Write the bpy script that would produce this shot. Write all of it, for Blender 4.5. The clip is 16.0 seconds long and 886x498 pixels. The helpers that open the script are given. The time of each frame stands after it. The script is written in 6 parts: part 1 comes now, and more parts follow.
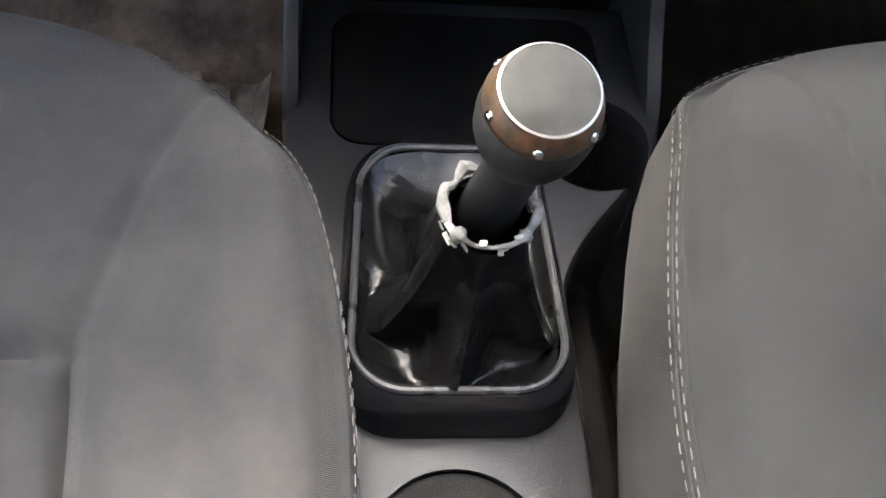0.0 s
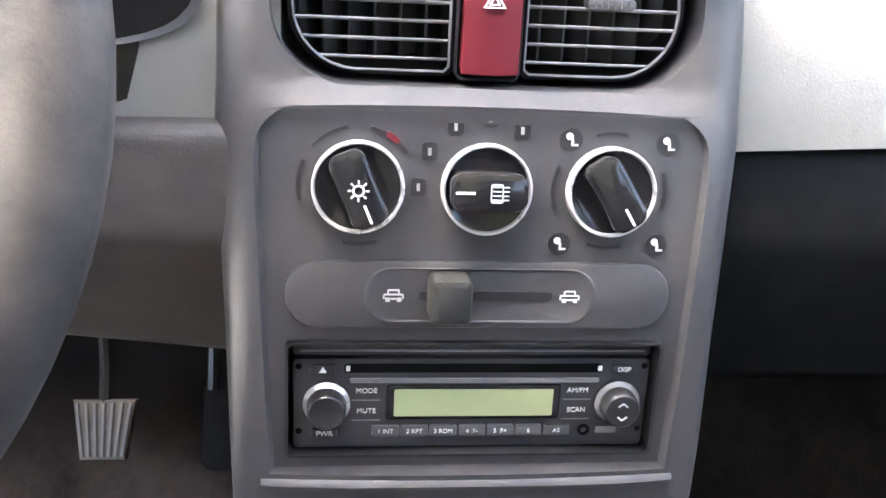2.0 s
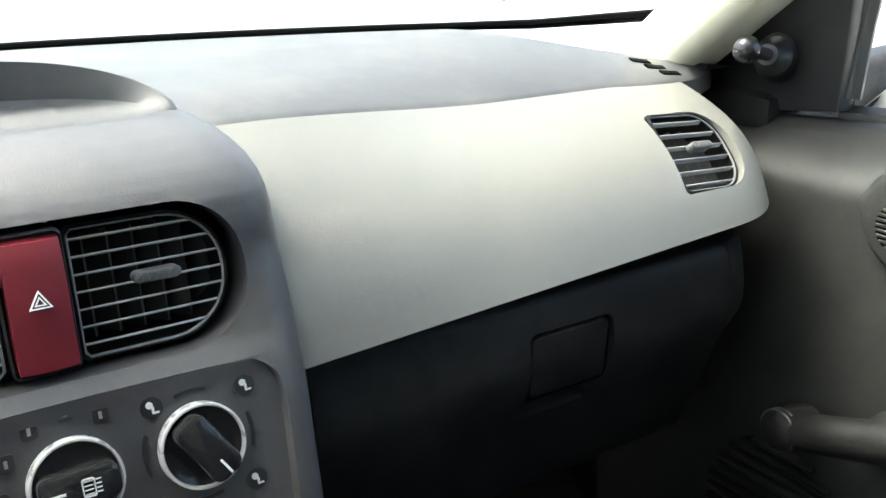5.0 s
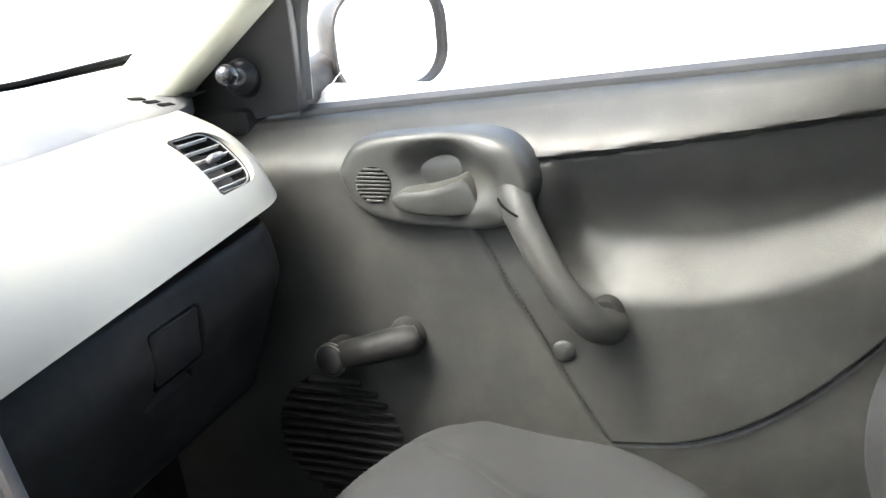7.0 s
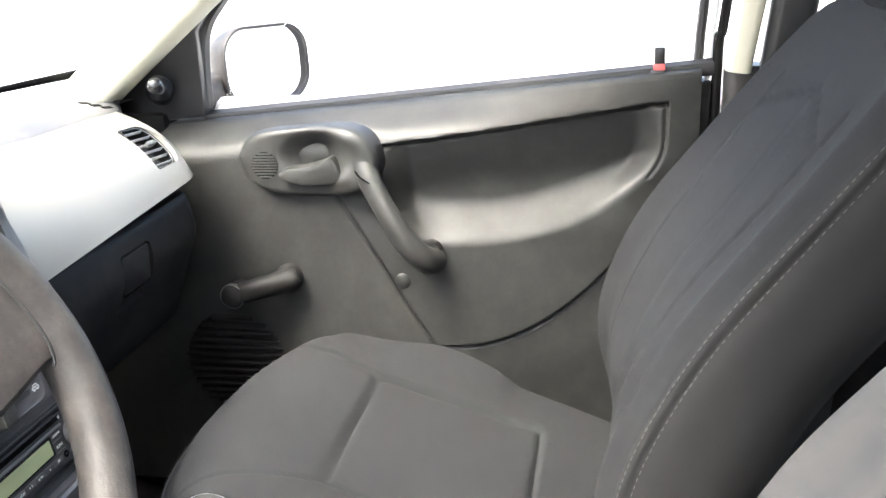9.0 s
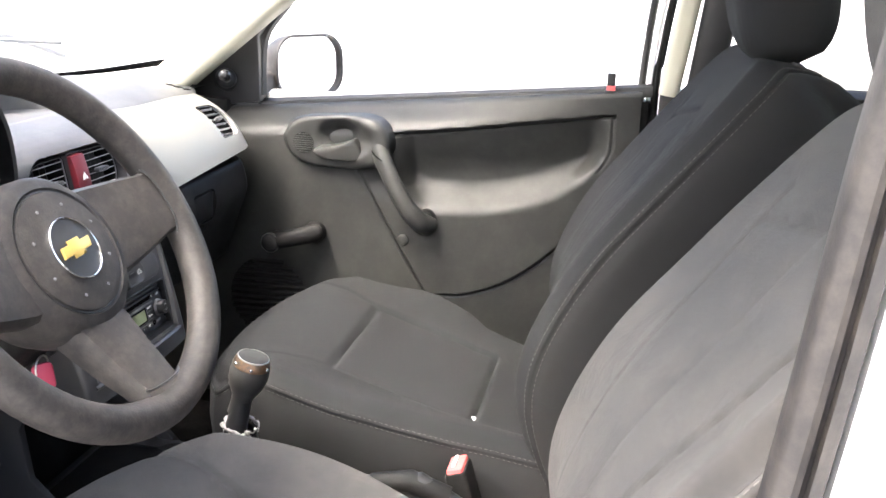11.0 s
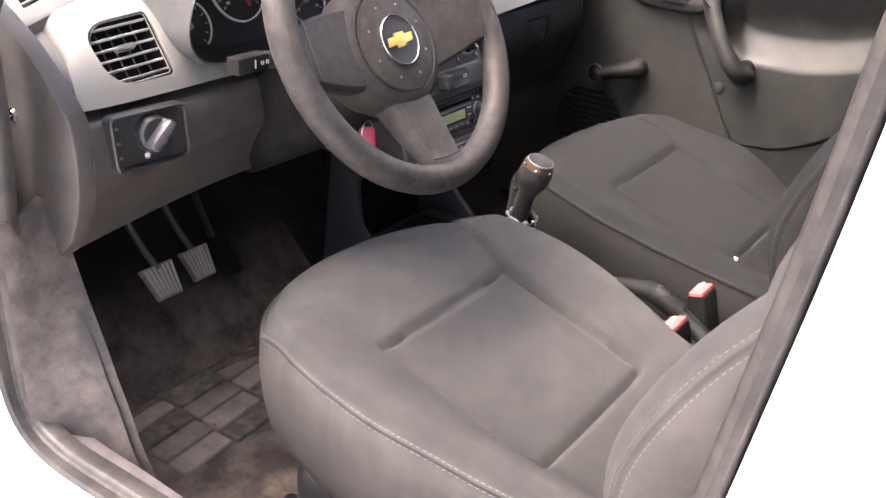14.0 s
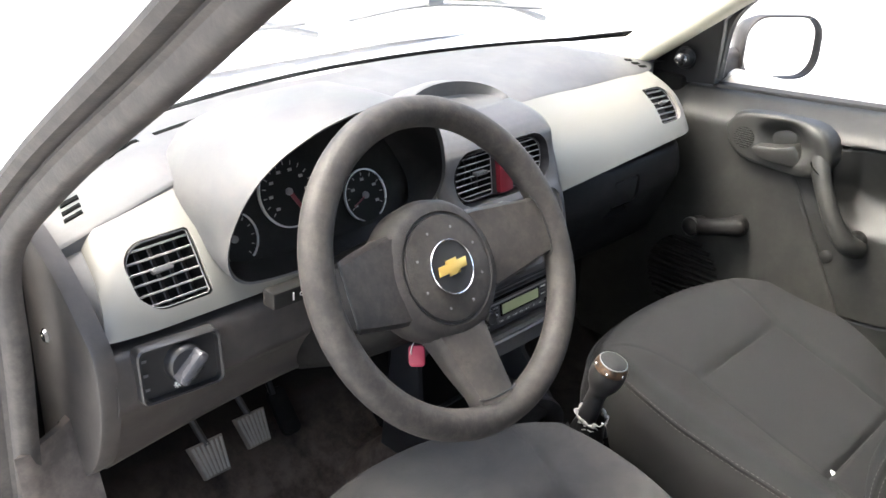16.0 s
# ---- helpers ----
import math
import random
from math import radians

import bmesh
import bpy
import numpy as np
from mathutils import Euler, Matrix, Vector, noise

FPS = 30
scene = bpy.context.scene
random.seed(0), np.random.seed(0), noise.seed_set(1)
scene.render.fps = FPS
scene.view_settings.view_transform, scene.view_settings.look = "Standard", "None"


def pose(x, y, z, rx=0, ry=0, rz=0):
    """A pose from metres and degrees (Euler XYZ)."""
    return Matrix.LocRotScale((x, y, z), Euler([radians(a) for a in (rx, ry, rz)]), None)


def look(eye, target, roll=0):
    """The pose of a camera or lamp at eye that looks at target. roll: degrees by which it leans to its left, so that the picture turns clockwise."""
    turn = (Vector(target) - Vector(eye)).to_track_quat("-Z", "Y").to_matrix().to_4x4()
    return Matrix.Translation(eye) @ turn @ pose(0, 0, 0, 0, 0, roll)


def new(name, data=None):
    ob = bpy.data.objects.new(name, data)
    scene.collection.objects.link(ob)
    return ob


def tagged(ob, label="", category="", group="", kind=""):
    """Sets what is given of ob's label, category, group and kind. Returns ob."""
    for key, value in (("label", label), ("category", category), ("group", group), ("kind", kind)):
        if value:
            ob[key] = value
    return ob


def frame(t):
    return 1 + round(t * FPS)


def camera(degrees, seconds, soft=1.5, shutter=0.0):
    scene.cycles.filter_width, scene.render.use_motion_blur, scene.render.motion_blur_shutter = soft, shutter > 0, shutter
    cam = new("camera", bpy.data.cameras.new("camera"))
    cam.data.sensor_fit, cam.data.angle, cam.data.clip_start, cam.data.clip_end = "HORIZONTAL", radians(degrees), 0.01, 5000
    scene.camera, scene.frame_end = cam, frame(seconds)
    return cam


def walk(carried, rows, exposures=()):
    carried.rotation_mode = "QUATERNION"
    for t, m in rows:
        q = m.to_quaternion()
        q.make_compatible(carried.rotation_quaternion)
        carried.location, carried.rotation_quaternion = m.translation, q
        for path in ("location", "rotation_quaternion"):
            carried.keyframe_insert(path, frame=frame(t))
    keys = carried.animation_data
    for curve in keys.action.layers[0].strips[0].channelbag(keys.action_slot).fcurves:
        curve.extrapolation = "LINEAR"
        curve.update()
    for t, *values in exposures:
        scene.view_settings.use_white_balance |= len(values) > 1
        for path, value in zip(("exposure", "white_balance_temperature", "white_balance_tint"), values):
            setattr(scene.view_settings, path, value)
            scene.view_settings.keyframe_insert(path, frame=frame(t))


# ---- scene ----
cam = camera(50.5, 16.0)
PATH = [
    (0, (-0.084, -0.052, 0.653), (0.124, 1.089, -0.976), 9.2),
    (0.5, (-0.076, -0.039, 0.674), (0.092, 1.289, -0.812), 6.1),
    (1, (-0.071, -0.03, 0.69), (0.095, 1.496, -0.592), 4.5),
    (1.5, (-0.07, -0.022, 0.705), (0.119, 1.636, -0.397), 4.0),
    (2, (-0.071, -0.015, 0.722), (0.156, 1.732, -0.225), 4.3),
    (2.5, (-0.067, -0.016, 0.745), (0.131, 1.816, -0.033), 4.4),
    (3, (-0.065, -0.013, 0.783), (0.127, 1.838, 0.049), 4.8),
    (3.5, (-0.077, -0.004, 0.785), (0.355, 1.821, 0.092), 6.9),
    (4, (-0.072, -0.006, 0.784), (0.554, 1.762, 0.089), 4.9),
    (4.5, (-0.068, -0.014, 0.788), (0.77, 1.659, 0.083), 2.8),
    (5, (-0.066, -0.021, 0.79), (0.976, 1.545, 0.11), 0.2),
    (5.2, (-0.068, -0.027, 0.79), (1.059, 1.487, 0.127), -1.1),
    (7.3, (-0.312, -0.052, 0.819), (1.497, 0.488, 0.160), -4.0),
    (7.5, (-0.352, -0.056, 0.819), (1.479, 0.414, 0.167), -3.8),
    (8.0, (-0.453, -0.063, 0.826), (1.409, 0.284, 0.197), -3.2),
    (8.2, (-0.494, -0.070, 0.834), (1.374, 0.255, 0.203), -2.9),
    (10.3, (-0.934, -0.208, 0.887), (0.959, 0.129, 0.337), 0.1),
    (10.4, (-0.958, -0.189, 0.898), (0.939, 0.106, 0.338), 1.2),
    (10.5, (-0.981, -0.217, 0.889), (0.919, 0.093, 0.346), 1.2),
    (11, (-1.029, -0.247, 0.878), (0.852, 0.127, 0.309), 1.8),
    (11.5, (-1.071, -0.291, 0.832), (0.721, 0.317, 0.185), 1.4),
    (12, (-1.115, -0.339, 0.782), (0.566, 0.452, 0.04), 1.8),
    (12.5, (-1.149, -0.377, 0.746), (0.429, 0.52, -0.093), 2.6),
    (13, (-1.172, -0.399, 0.752), (0.348, 0.538, -0.151), 2.9),
    (13.5, (-1.173, -0.422, 0.822), (0.331, 0.532, -0.088), 4.0),
    (14, (-1.152, -0.429, 0.907), (0.318, 0.582, 0.004), 3.7),
    (14.5, (-1.118, -0.416, 0.992), (0.309, 0.665, 0.101), 3.3),
    (15, (-1.056, -0.383, 1.061), (0.353, 0.744, 0.198), 3.7),
    (15.5, (-1.003, -0.364, 1.066), (0.406, 0.777, 0.223), 4.0),
    (16, (-0.98, -0.364, 1.067), (0.363, 0.854, 0.225), 3.5),
]
walk(cam, [(t, look(eye, target, roll)) for t, eye, target, roll in PATH],
     exposures=[(0.0, 3.1, 6500, 6), (0.6, 3.7, 6550, 8), (1.5, 4.3, 6600, 11), (2.0, 4.0, 6600, 10), (2.6, 3.5, 6500, 5), (3.0, 3.1, 6450, 3), (3.5, 2.75, 6350, -2), (4.0, 2.55, 6300, -3), (5.0, 2.35, 6300, -4), (7.5, 3.25, 6300, 4),
                (8.2, 3.25, 6350, 5), (10.5, 2.75, 6400, 7), (11.0, 2.85, 6500, 9), (11.5, 3.15, 6600, 12), (12.0, 3.15, 6800, 17), (12.5, 2.65, 6850, 19), (13.2, 2.25, 6800, 16), (14.0, 2.65, 6800, 17), (14.5, 3.35, 6700, 12), (15.0, 3.0, 6500, 8), (15.5, 2.6, 6450, 6), (16.0, 2.45, 6450, 6)])

# ---- light: bright hazy daylight ----
world = bpy.data.worlds.new("sky")
scene.world = world
world.use_nodes = True
wn = world.node_tree
sky = wn.nodes.new("ShaderNodeTexSky")
sky.sky_type = "NISHITA"
sky.sun_disc = False
sky.sun_elevation, sky.sun_rotation = radians(60), radians(-45)
sky.air_density, sky.dust_density, sky.ozone_density = 1.0, 6.0, 0.6
wn.nodes["Background"].inputs["Strength"].default_value = 0.15
wn.links.new(sky.outputs["Color"], wn.nodes["Background"].inputs["Color"])
sun = new("sun", bpy.data.lights.new("sun", "SUN"))
sun.data.energy, sun.data.angle, sun.data.color = 0.9, radians(32), (1.0, 0.95, 0.89)
sun.matrix_world = look((-2.2, 2.2, 5.4), (0, 0, 0))


# ---- materials ----
def mat(name, col, rough=0.5, metal=0.0, grain=0.0, gscale=400.0, var=0.12, vscale=9.0, spec=0.5, dust=0.0, dustcol=(0.42, 0.36, 0.3),
        coat=0.0, sheen=0.0, weave=0.0, depth=0.0008, shade_y=None):
    """A surface with broad colour variation, fine relief and, where given, a film of dust."""
    m = bpy.data.materials.new(name)
    m.use_nodes = True
    n, l = m.node_tree.nodes, m.node_tree.links
    b = n["Principled BSDF"]
    b.inputs["Metallic"].default_value = metal
    b.inputs["Specular IOR Level"].default_value = spec
    b.inputs["Coat Weight"].default_value = coat
    b.inputs["Sheen Weight"].default_value = sheen
    b.inputs["Sheen Roughness"].default_value = 0.4
    co = n.new("ShaderNodeTexCoord")
    big = n.new("ShaderNodeTexNoise")
    big.inputs["Scale"].default_value, big.inputs["Detail"].default_value = vscale, 5
    l.new(co.outputs["Object"], big.inputs["Vector"])
    ramp = n.new("ShaderNodeMapRange")
    ramp.inputs["From Min"].default_value, ramp.inputs["From Max"].default_value = 0.3, 0.7
    ramp.inputs["To Min"].default_value, ramp.inputs["To Max"].default_value = 1 - var, 1 + var
    l.new(big.outputs["Fac"], ramp.inputs["Value"])
    mul = n.new("ShaderNodeVectorMath")
    mul.operation = "SCALE"
    mul.inputs[0].default_value = col
    l.new(ramp.outputs["Result"], mul.inputs["Scale"])
    out = mul.outputs["Vector"]
    if dust:
        dn = n.new("ShaderNodeTexNoise")
        dn.inputs["Scale"].default_value, dn.inputs["Detail"].default_value, dn.inputs["Roughness"].default_value = vscale * 2.3, 8, 0.7
        l.new(co.outputs["Object"], dn.inputs["Vector"])
        dr = n.new("ShaderNodeMapRange")
        dr.inputs["From Min"].default_value, dr.inputs["From Max"].default_value = 0.42, 0.75
        dr.inputs["To Min"].default_value, dr.inputs["To Max"].default_value = 0.0, dust
        l.new(dn.outputs["Fac"], dr.inputs["Value"])
        film = dr.outputs["Result"]
        if shade_y:
            # dust faded out forwards, so the footwell's shade is put into the colour
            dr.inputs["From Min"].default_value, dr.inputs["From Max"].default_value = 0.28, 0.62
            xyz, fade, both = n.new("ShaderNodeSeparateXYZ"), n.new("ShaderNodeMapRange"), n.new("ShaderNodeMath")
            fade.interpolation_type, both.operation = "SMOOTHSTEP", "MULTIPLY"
            fade.inputs["From Min"].default_value, fade.inputs["From Max"].default_value = shade_y
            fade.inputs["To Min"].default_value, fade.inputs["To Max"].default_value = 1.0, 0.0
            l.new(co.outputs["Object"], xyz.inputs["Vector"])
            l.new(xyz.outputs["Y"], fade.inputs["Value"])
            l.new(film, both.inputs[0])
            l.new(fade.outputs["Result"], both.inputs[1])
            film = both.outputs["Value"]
        mx = n.new("ShaderNodeMix")
        mx.data_type = "RGBA"
        mx.inputs["B"].default_value = (*dustcol, 1)
        l.new(film, mx.inputs["Factor"])
        l.new(out, mx.inputs["A"])
        out = mx.outputs["Result"]
    l.new(out, b.inputs["Base Color"])
    rr_ = n.new("ShaderNodeMapRange")
    rr_.inputs["From Min"].default_value, rr_.inputs["From Max"].default_value = 0.3, 0.7
    rr_.inputs["To Min"].default_value, rr_.inputs["To Max"].default_value = max(rough - 0.07, 0.02), min(rough + 0.09, 1)
    l.new(big.outputs["Fac"], rr_.inputs["Value"])
    l.new(rr_.outputs["Result"], b.inputs["Roughness"])
    if grain:
        g = n.new("ShaderNodeTexNoise")
        g.inputs["Scale"].default_value, g.inputs["Detail"].default_value = gscale, 3
        l.new(co.outputs["Object"], g.inputs["Vector"])
        h = g.outputs["Fac"]
        if weave:
            wv = n.new("ShaderNodeTexWave")
            wv.inputs["Scale"].default_value, wv.inputs["Distortion"].default_value = weave, 1.5
            wv.bands_direction = "DIAGONAL"
            l.new(co.outputs["Object"], wv.inputs["Vector"])
            ad = n.new("ShaderNodeMath")
            l.new(g.outputs["Fac"], ad.inputs[0])
            l.new(wv.outputs["Fac"], ad.inputs[1])
            h = ad.outputs["Value"]
        bp = n.new("ShaderNodeBump")
        bp.inputs["Strength"].default_value, bp.inputs["Distance"].default_value = grain, depth
        l.new(h, bp.inputs["Height"])
        l.new(bp.outputs["Normal"], b.inputs["Normal"])
    return m


def glass_mat(name, col=(1, 1, 1), rough=0.0):
    m = bpy.data.materials.new(name)
    m.use_nodes = True
    b = m.node_tree.nodes["Principled BSDF"]
    b.inputs["Base Color"].default_value = (*col, 1)
    b.inputs["Roughness"].default_value = rough
    b.inputs["Transmission Weight"].default_value = 1.0
    b.inputs["IOR"].default_value = 1.02
    return m


M_TOP = mat("charcoal_dash", (0.070, 0.072, 0.076), 0.50, grain=0.14, gscale=900, dust=0.08, spec=0.4)
M_STACK = mat("dark_grey_plastic", (0.045, 0.045, 0.048), 0.38, grain=0.14, gscale=1000, dust=0.06)
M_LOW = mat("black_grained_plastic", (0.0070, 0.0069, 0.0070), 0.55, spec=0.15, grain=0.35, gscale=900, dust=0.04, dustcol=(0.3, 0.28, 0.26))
M_DOOR = mat("grey_door_plastic", (0.0165, 0.0168, 0.0160), 0.47, spec=0.4, grain=0.35, gscale=800, dust=0.05, dustcol=(0.3, 0.29, 0.26))
M_PANEL = mat("light_grey_panel", (0.165, 0.163, 0.150), 0.40, grain=0.15, gscale=900, var=0.05)
M_BLACK = mat("black_plastic", (0.018, 0.018, 0.019), 0.35, grain=0.1, gscale=900)
M_GLOSS = mat("gloss_black", (0.012, 0.012, 0.013), 0.16, var=0.05)
M_STACK2 = mat("radio_plastic", (0.025, 0.025, 0.0275), 0.4, grain=0.2, gscale=1000)
M_DIAL = mat("matt_black_dial", (0.006, 0.006, 0.0062), 0.6, spec=0.2)
M_FIN = mat("dark_vent_fin", (0.045, 0.045, 0.046), 0.5, spec=0.3)
M_VOID = mat("dark_gap", (0.003, 0.003, 0.003), 0.8, spec=0.05)
M_RUBBER = mat("black_rubber", (0.16, 0.137, 0.12), 0.75, grain=0.3, gscale=600, dust=0.75)
M_SEAL = mat("dusty_rubber_seal", (0.021, 0.0196, 0.0202), 0.5, grain=0.3, gscale=300, var=0.25, vscale=20, dust=0.09)
M_WHEEL = mat("worn_wheel_plastic", (0.0245, 0.023, 0.0225), 0.55, grain=0.28, gscale=420, var=0.17, vscale=30, spec=0.33, dust=0.12, dustcol=(0.3, 0.25, 0.22))
M_SEAT = mat("grey_seat_cloth", (0.045, 0.0436, 0.043), 0.8, grain=0.6, gscale=1500, dust=0.08, sheen=0.08, weave=700)
# the grey seat cloth again, with the passenger side's shade put into its colour
M_SEATD = mat("shaded_seat_cloth", (0.0200, 0.0206, 0.0218), 0.85, grain=0.6, gscale=1500, var=0.2, weave=700, spec=0.2)
M_CAP = mat("end_cap_plastic", (0.039, 0.0358, 0.0348), 0.45, grain=0.35, gscale=800, dust=0.08)
M_VINYL = mat("seat_side_vinyl", (0.05, 0.047, 0.046), 0.5, grain=0.35, gscale=900, dust=0.08)
# passenger seat sides, darkened in colour for the same shade
M_SEATS = mat("shaded_seat_side", (0.017, 0.017, 0.0175), 0.75, grain=0.5, gscale=1400, sheen=0.04, spec=0.3)
M_THREAD2 = mat("grey_thread", (0.070, 0.068, 0.067), 0.7)
M_THREAD = mat("white_thread", (0.18, 0.168, 0.158), 0.7)
# real dust near the seat; the dark forward end is painted under-dash shade
M_CARPET = mat("dusty_brown_shaded_carpet", (0.016, 0.014, 0.013), 0.95, grain=1.0, gscale=700, var=0.35, vscale=6, dust=0.9, dustcol=(0.26, 0.200, 0.160), spec=0.1, shade_y=(0.60, 0.78))
# passenger carpet, its footwell shade put into a near-black colour
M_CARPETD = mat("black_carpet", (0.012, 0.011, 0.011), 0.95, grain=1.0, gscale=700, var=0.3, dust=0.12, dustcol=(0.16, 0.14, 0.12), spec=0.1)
M_MAT = mat("worn_floor_mat", (0.10, 0.080, 0.067), 0.9, grain=0.8, gscale=500, var=0.4, vscale=7, dust=0.85, dustcol=(0.42, 0.33, 0.26))
M_RIB = mat("worn_rubber_rib", (0.30, 0.28, 0.26), 0.7, dust=0.4)
M_FIELDS = [mat("mat_field_" + n, c, 0.85, grain=0.8, gscale=400, var=0.3, vscale=25, dust=0.7, dustcol=(0.42, 0.34, 0.27)) for n, c in (("tan", (0.40, 0.325, 0.265)), ("brown", (0.27, 0.215, 0.175)), ("dark", (0.13, 0.108, 0.092)))]
M_TAG = mat("crimson_tag", (0.32, 0.018, 0.055), 0.4, var=0.05)
M_SILVER2 = mat("satin_silver_grip", (0.095, 0.095, 0.105), 0.3, metal=0.4)
M_GLOSS2 = mat("shiny_black_vinyl", (0.010, 0.010, 0.012), 0.2, grain=0.15, gscale=500)
M_LEATHER = mat("black_leatherette", (0.0075, 0.0075, 0.008), 0.27, spec=0.35, grain=0.6, gscale=90, depth=0.002)
# lighter grey that paints the gloss along the boot's rim
M_RIMGLOSS = mat("rim_gloss_grey", (0.05, 0.05, 0.053), 0.3, var=0.3, vscale=40)
M_CHROME = mat("chrome", (0.75, 0.75, 0.75), 0.14, metal=1.0, var=0.04)
M_STEEL = mat("steel", (0.45, 0.44, 0.42), 0.35, metal=1.0)
M_SILVER = mat("silver_paint", (0.5, 0.5, 0.49), 0.3, metal=0.6)
M_GREYTAB = mat("grey_tab", (0.14, 0.14, 0.145), 0.4)
M_GREYTAB2 = mat("grey_radio_key", (0.055, 0.055, 0.058), 0.4)
M_GREYTAB3 = mat("vent_tab_grey", (0.085, 0.085, 0.088), 0.4)
M_PRINT = mat("worn_white_print", (0.56, 0.56, 0.55), 0.6)
M_SLAT = mat("satin_grey_slat", (0.30, 0.30, 0.30), 0.3)
M_RING = mat("bright_ring", (0.55, 0.55, 0.56), 0.3, metal=0.35, var=0.1, vscale=90)
M_RED = mat("red_plastic", (0.115, 0.007, 0.014), 0.4, var=0.06)
M_REDLT = mat("faded_red_plastic", (0.55, 0.10, 0.10), 0.4)
M_WHITE = mat("white_print", (0.75, 0.75, 0.73), 0.6)
M_BODY = mat("white_car_paint", (0.80, 0.80, 0.80), 0.25, coat=0.6, var=0.03)
M_CREAM = mat("cream_headliner", (0.60, 0.58, 0.47), 0.75, grain=0.3, gscale=500, var=0.05)
M_GOLD = mat("gold_emblem", (0.75, 0.52, 0.16), 0.28, metal=0.7)
M_KNOBTOP = mat("grey_knob_cap", (0.032, 0.032, 0.031), 0.5, spec=0.12, var=0.3, vscale=80)
M_COPPER = mat("worn_copper_ring", (0.085, 0.075, 0.066), 0.35, metal=0.75, var=0.3, vscale=32, dust=1.0, dustcol=(0.34, 0.18, 0.085))
M_KNOB = mat("worn_grey_rubber_knob", (0.030, 0.029, 0.028), 0.5, grain=0.3, gscale=500, var=0.35, vscale=30)
M_LCD = mat("green_grey_lcd", (0.27, 0.31, 0.17), 0.35, var=0.05)
M_GLASS = glass_mat("window_glass")
M_MIRROR = mat("mirror", (0.9, 0.9, 0.9), 0.02, metal=1.0, var=0.0)
M_GROUND = mat("pale_concrete", (0.55, 0.54, 0.52), 0.9, grain=0.5, gscale=60, var=0.15, vscale=1.5)
M_DIM = mat("dim_print", (0.26, 0.255, 0.25), 0.6)
M_FOAM2 = mat("frayed_grey_lining", (0.22, 0.215, 0.21), 0.8, var=0.5, vscale=120, grain=0.6, gscale=600)
M_FOAM = mat("torn_grey_foam", (0.13, 0.115, 0.09), 0.9, var=0.5, vscale=90, grain=0.6, gscale=500)
M_TRIMD = mat("dusty_grey_trim", (0.060, 0.052, 0.048), 0.6, grain=0.5, gscale=250, var=0.3, vscale=9, dust=0.42, dustcol=(0.32, 0.265, 0.23))
# wiper rubber made pale: the glare outside is put into its colour
M_WIPER = mat("glare_grey_rubber", (0.34, 0.34, 0.33), 0.7, dust=0.3)
M_SILL = mat("dusty_sill_paint", (0.17, 0.155, 0.165), 0.6, grain=0.5, gscale=150, var=0.3, vscale=14, dust=0.5, dustcol=(0.38, 0.34, 0.36))
M_FABRICW = mat("frayed_white_lining", (0.5, 0.49, 0.46), 0.8, var=0.4, vscale=120, grain=0.6, gscale=600)


# ---- mesh helpers ----
def finish(bm, sharp=40):
    bmesh.ops.recalc_face_normals(bm, faces=bm.faces)
    for f in bm.faces:
        f.smooth = True
    lim = radians(sharp)
    for e in bm.edges:
        if len(e.link_faces) == 2 and e.calc_face_angle(0) > lim:
            e.smooth = False


def thing(name, label, category, at=(0, 0, 0), group="", kind=""):
    ob = new(name)
    ob.empty_display_size = 0.05
    ob.location = at
    return tagged(ob, label, category, group, kind)


def part(name, bm, material, parent=None, label="", sharp=40):
    """One mesh under a thing or a part; the mesh is in world places."""
    finish(bm, sharp)
    me = bpy.data.meshes.new(name)
    bm.to_mesh(me)
    bm.free()
    me.materials.append(material)
    ob = new(name, me)
    if parent is not None:
        ob.parent = parent
        base = parent
        while base.parent is not None:
            base = base.parent
        if parent is base:
            ob.matrix_parent_inverse = Matrix.Translation(base.location).inverted()
    if label:
        ob["label"] = label
    return ob


def single(name, bm, material, label, category, group="", kind="", sharp=40):
    return tagged(part(name, bm, material, None, "", sharp), label, category, group, kind)


def box(bm, c, s, r=0.0, seg=2, m=None):
    """A block with rounded edges; c centre, s full sizes; m turns it about its centre."""
    g = bmesh.ops.create_cube(bm, size=1.0)
    vs = g["verts"]
    bmesh.ops.scale(bm, vec=s, verts=vs)
    if r:
        es = {e for v in vs for e in v.link_edges}
        res = bmesh.ops.bevel(bm, geom=list(es), offset=r, segments=seg, affect="EDGES", profile=0.5)
        vs = list({v for v in res["verts"]} | {v for f in res["faces"] for v in f.verts} | {v for v in vs if v.is_valid})
    mm = Matrix.Translation(c) @ (m or Matrix.Identity(4))
    bmesh.ops.transform(bm, matrix=mm, verts=vs)
    return bm


def nbox(c, s, r=0.0, seg=2, m=None):
    return box(bmesh.new(), c, s, r, seg, m)


def slab(s, m):
    """A small plain block on the pose m."""
    bm = bmesh.new()
    bmesh.ops.create_cube(bm, size=1.0)
    bmesh.ops.transform(bm, matrix=m @ Matrix.Diagonal((*s, 1)), verts=bm.verts)
    return bm


def loft(bm, rings, closed=True, caps=True, loop=False):
    """Skin over rings of equal point counts."""
    rows = [[bm.verts.new(p) for p in ring] for ring in rings]
    n = len(rows[0])
    pairs = list(zip(rows, rows[1:])) + ([(rows[-1], rows[0])] if loop else [])
    for a, b in pairs:
        for i in range(n if closed else n - 1):
            j = (i + 1) % n
            bm.faces.new((a[i], a[j], b[j], b[i]))
    if caps and closed and not loop:
        bm.faces.new(rows[0][::-1])
        bm.faces.new(rows[-1])
    return bm


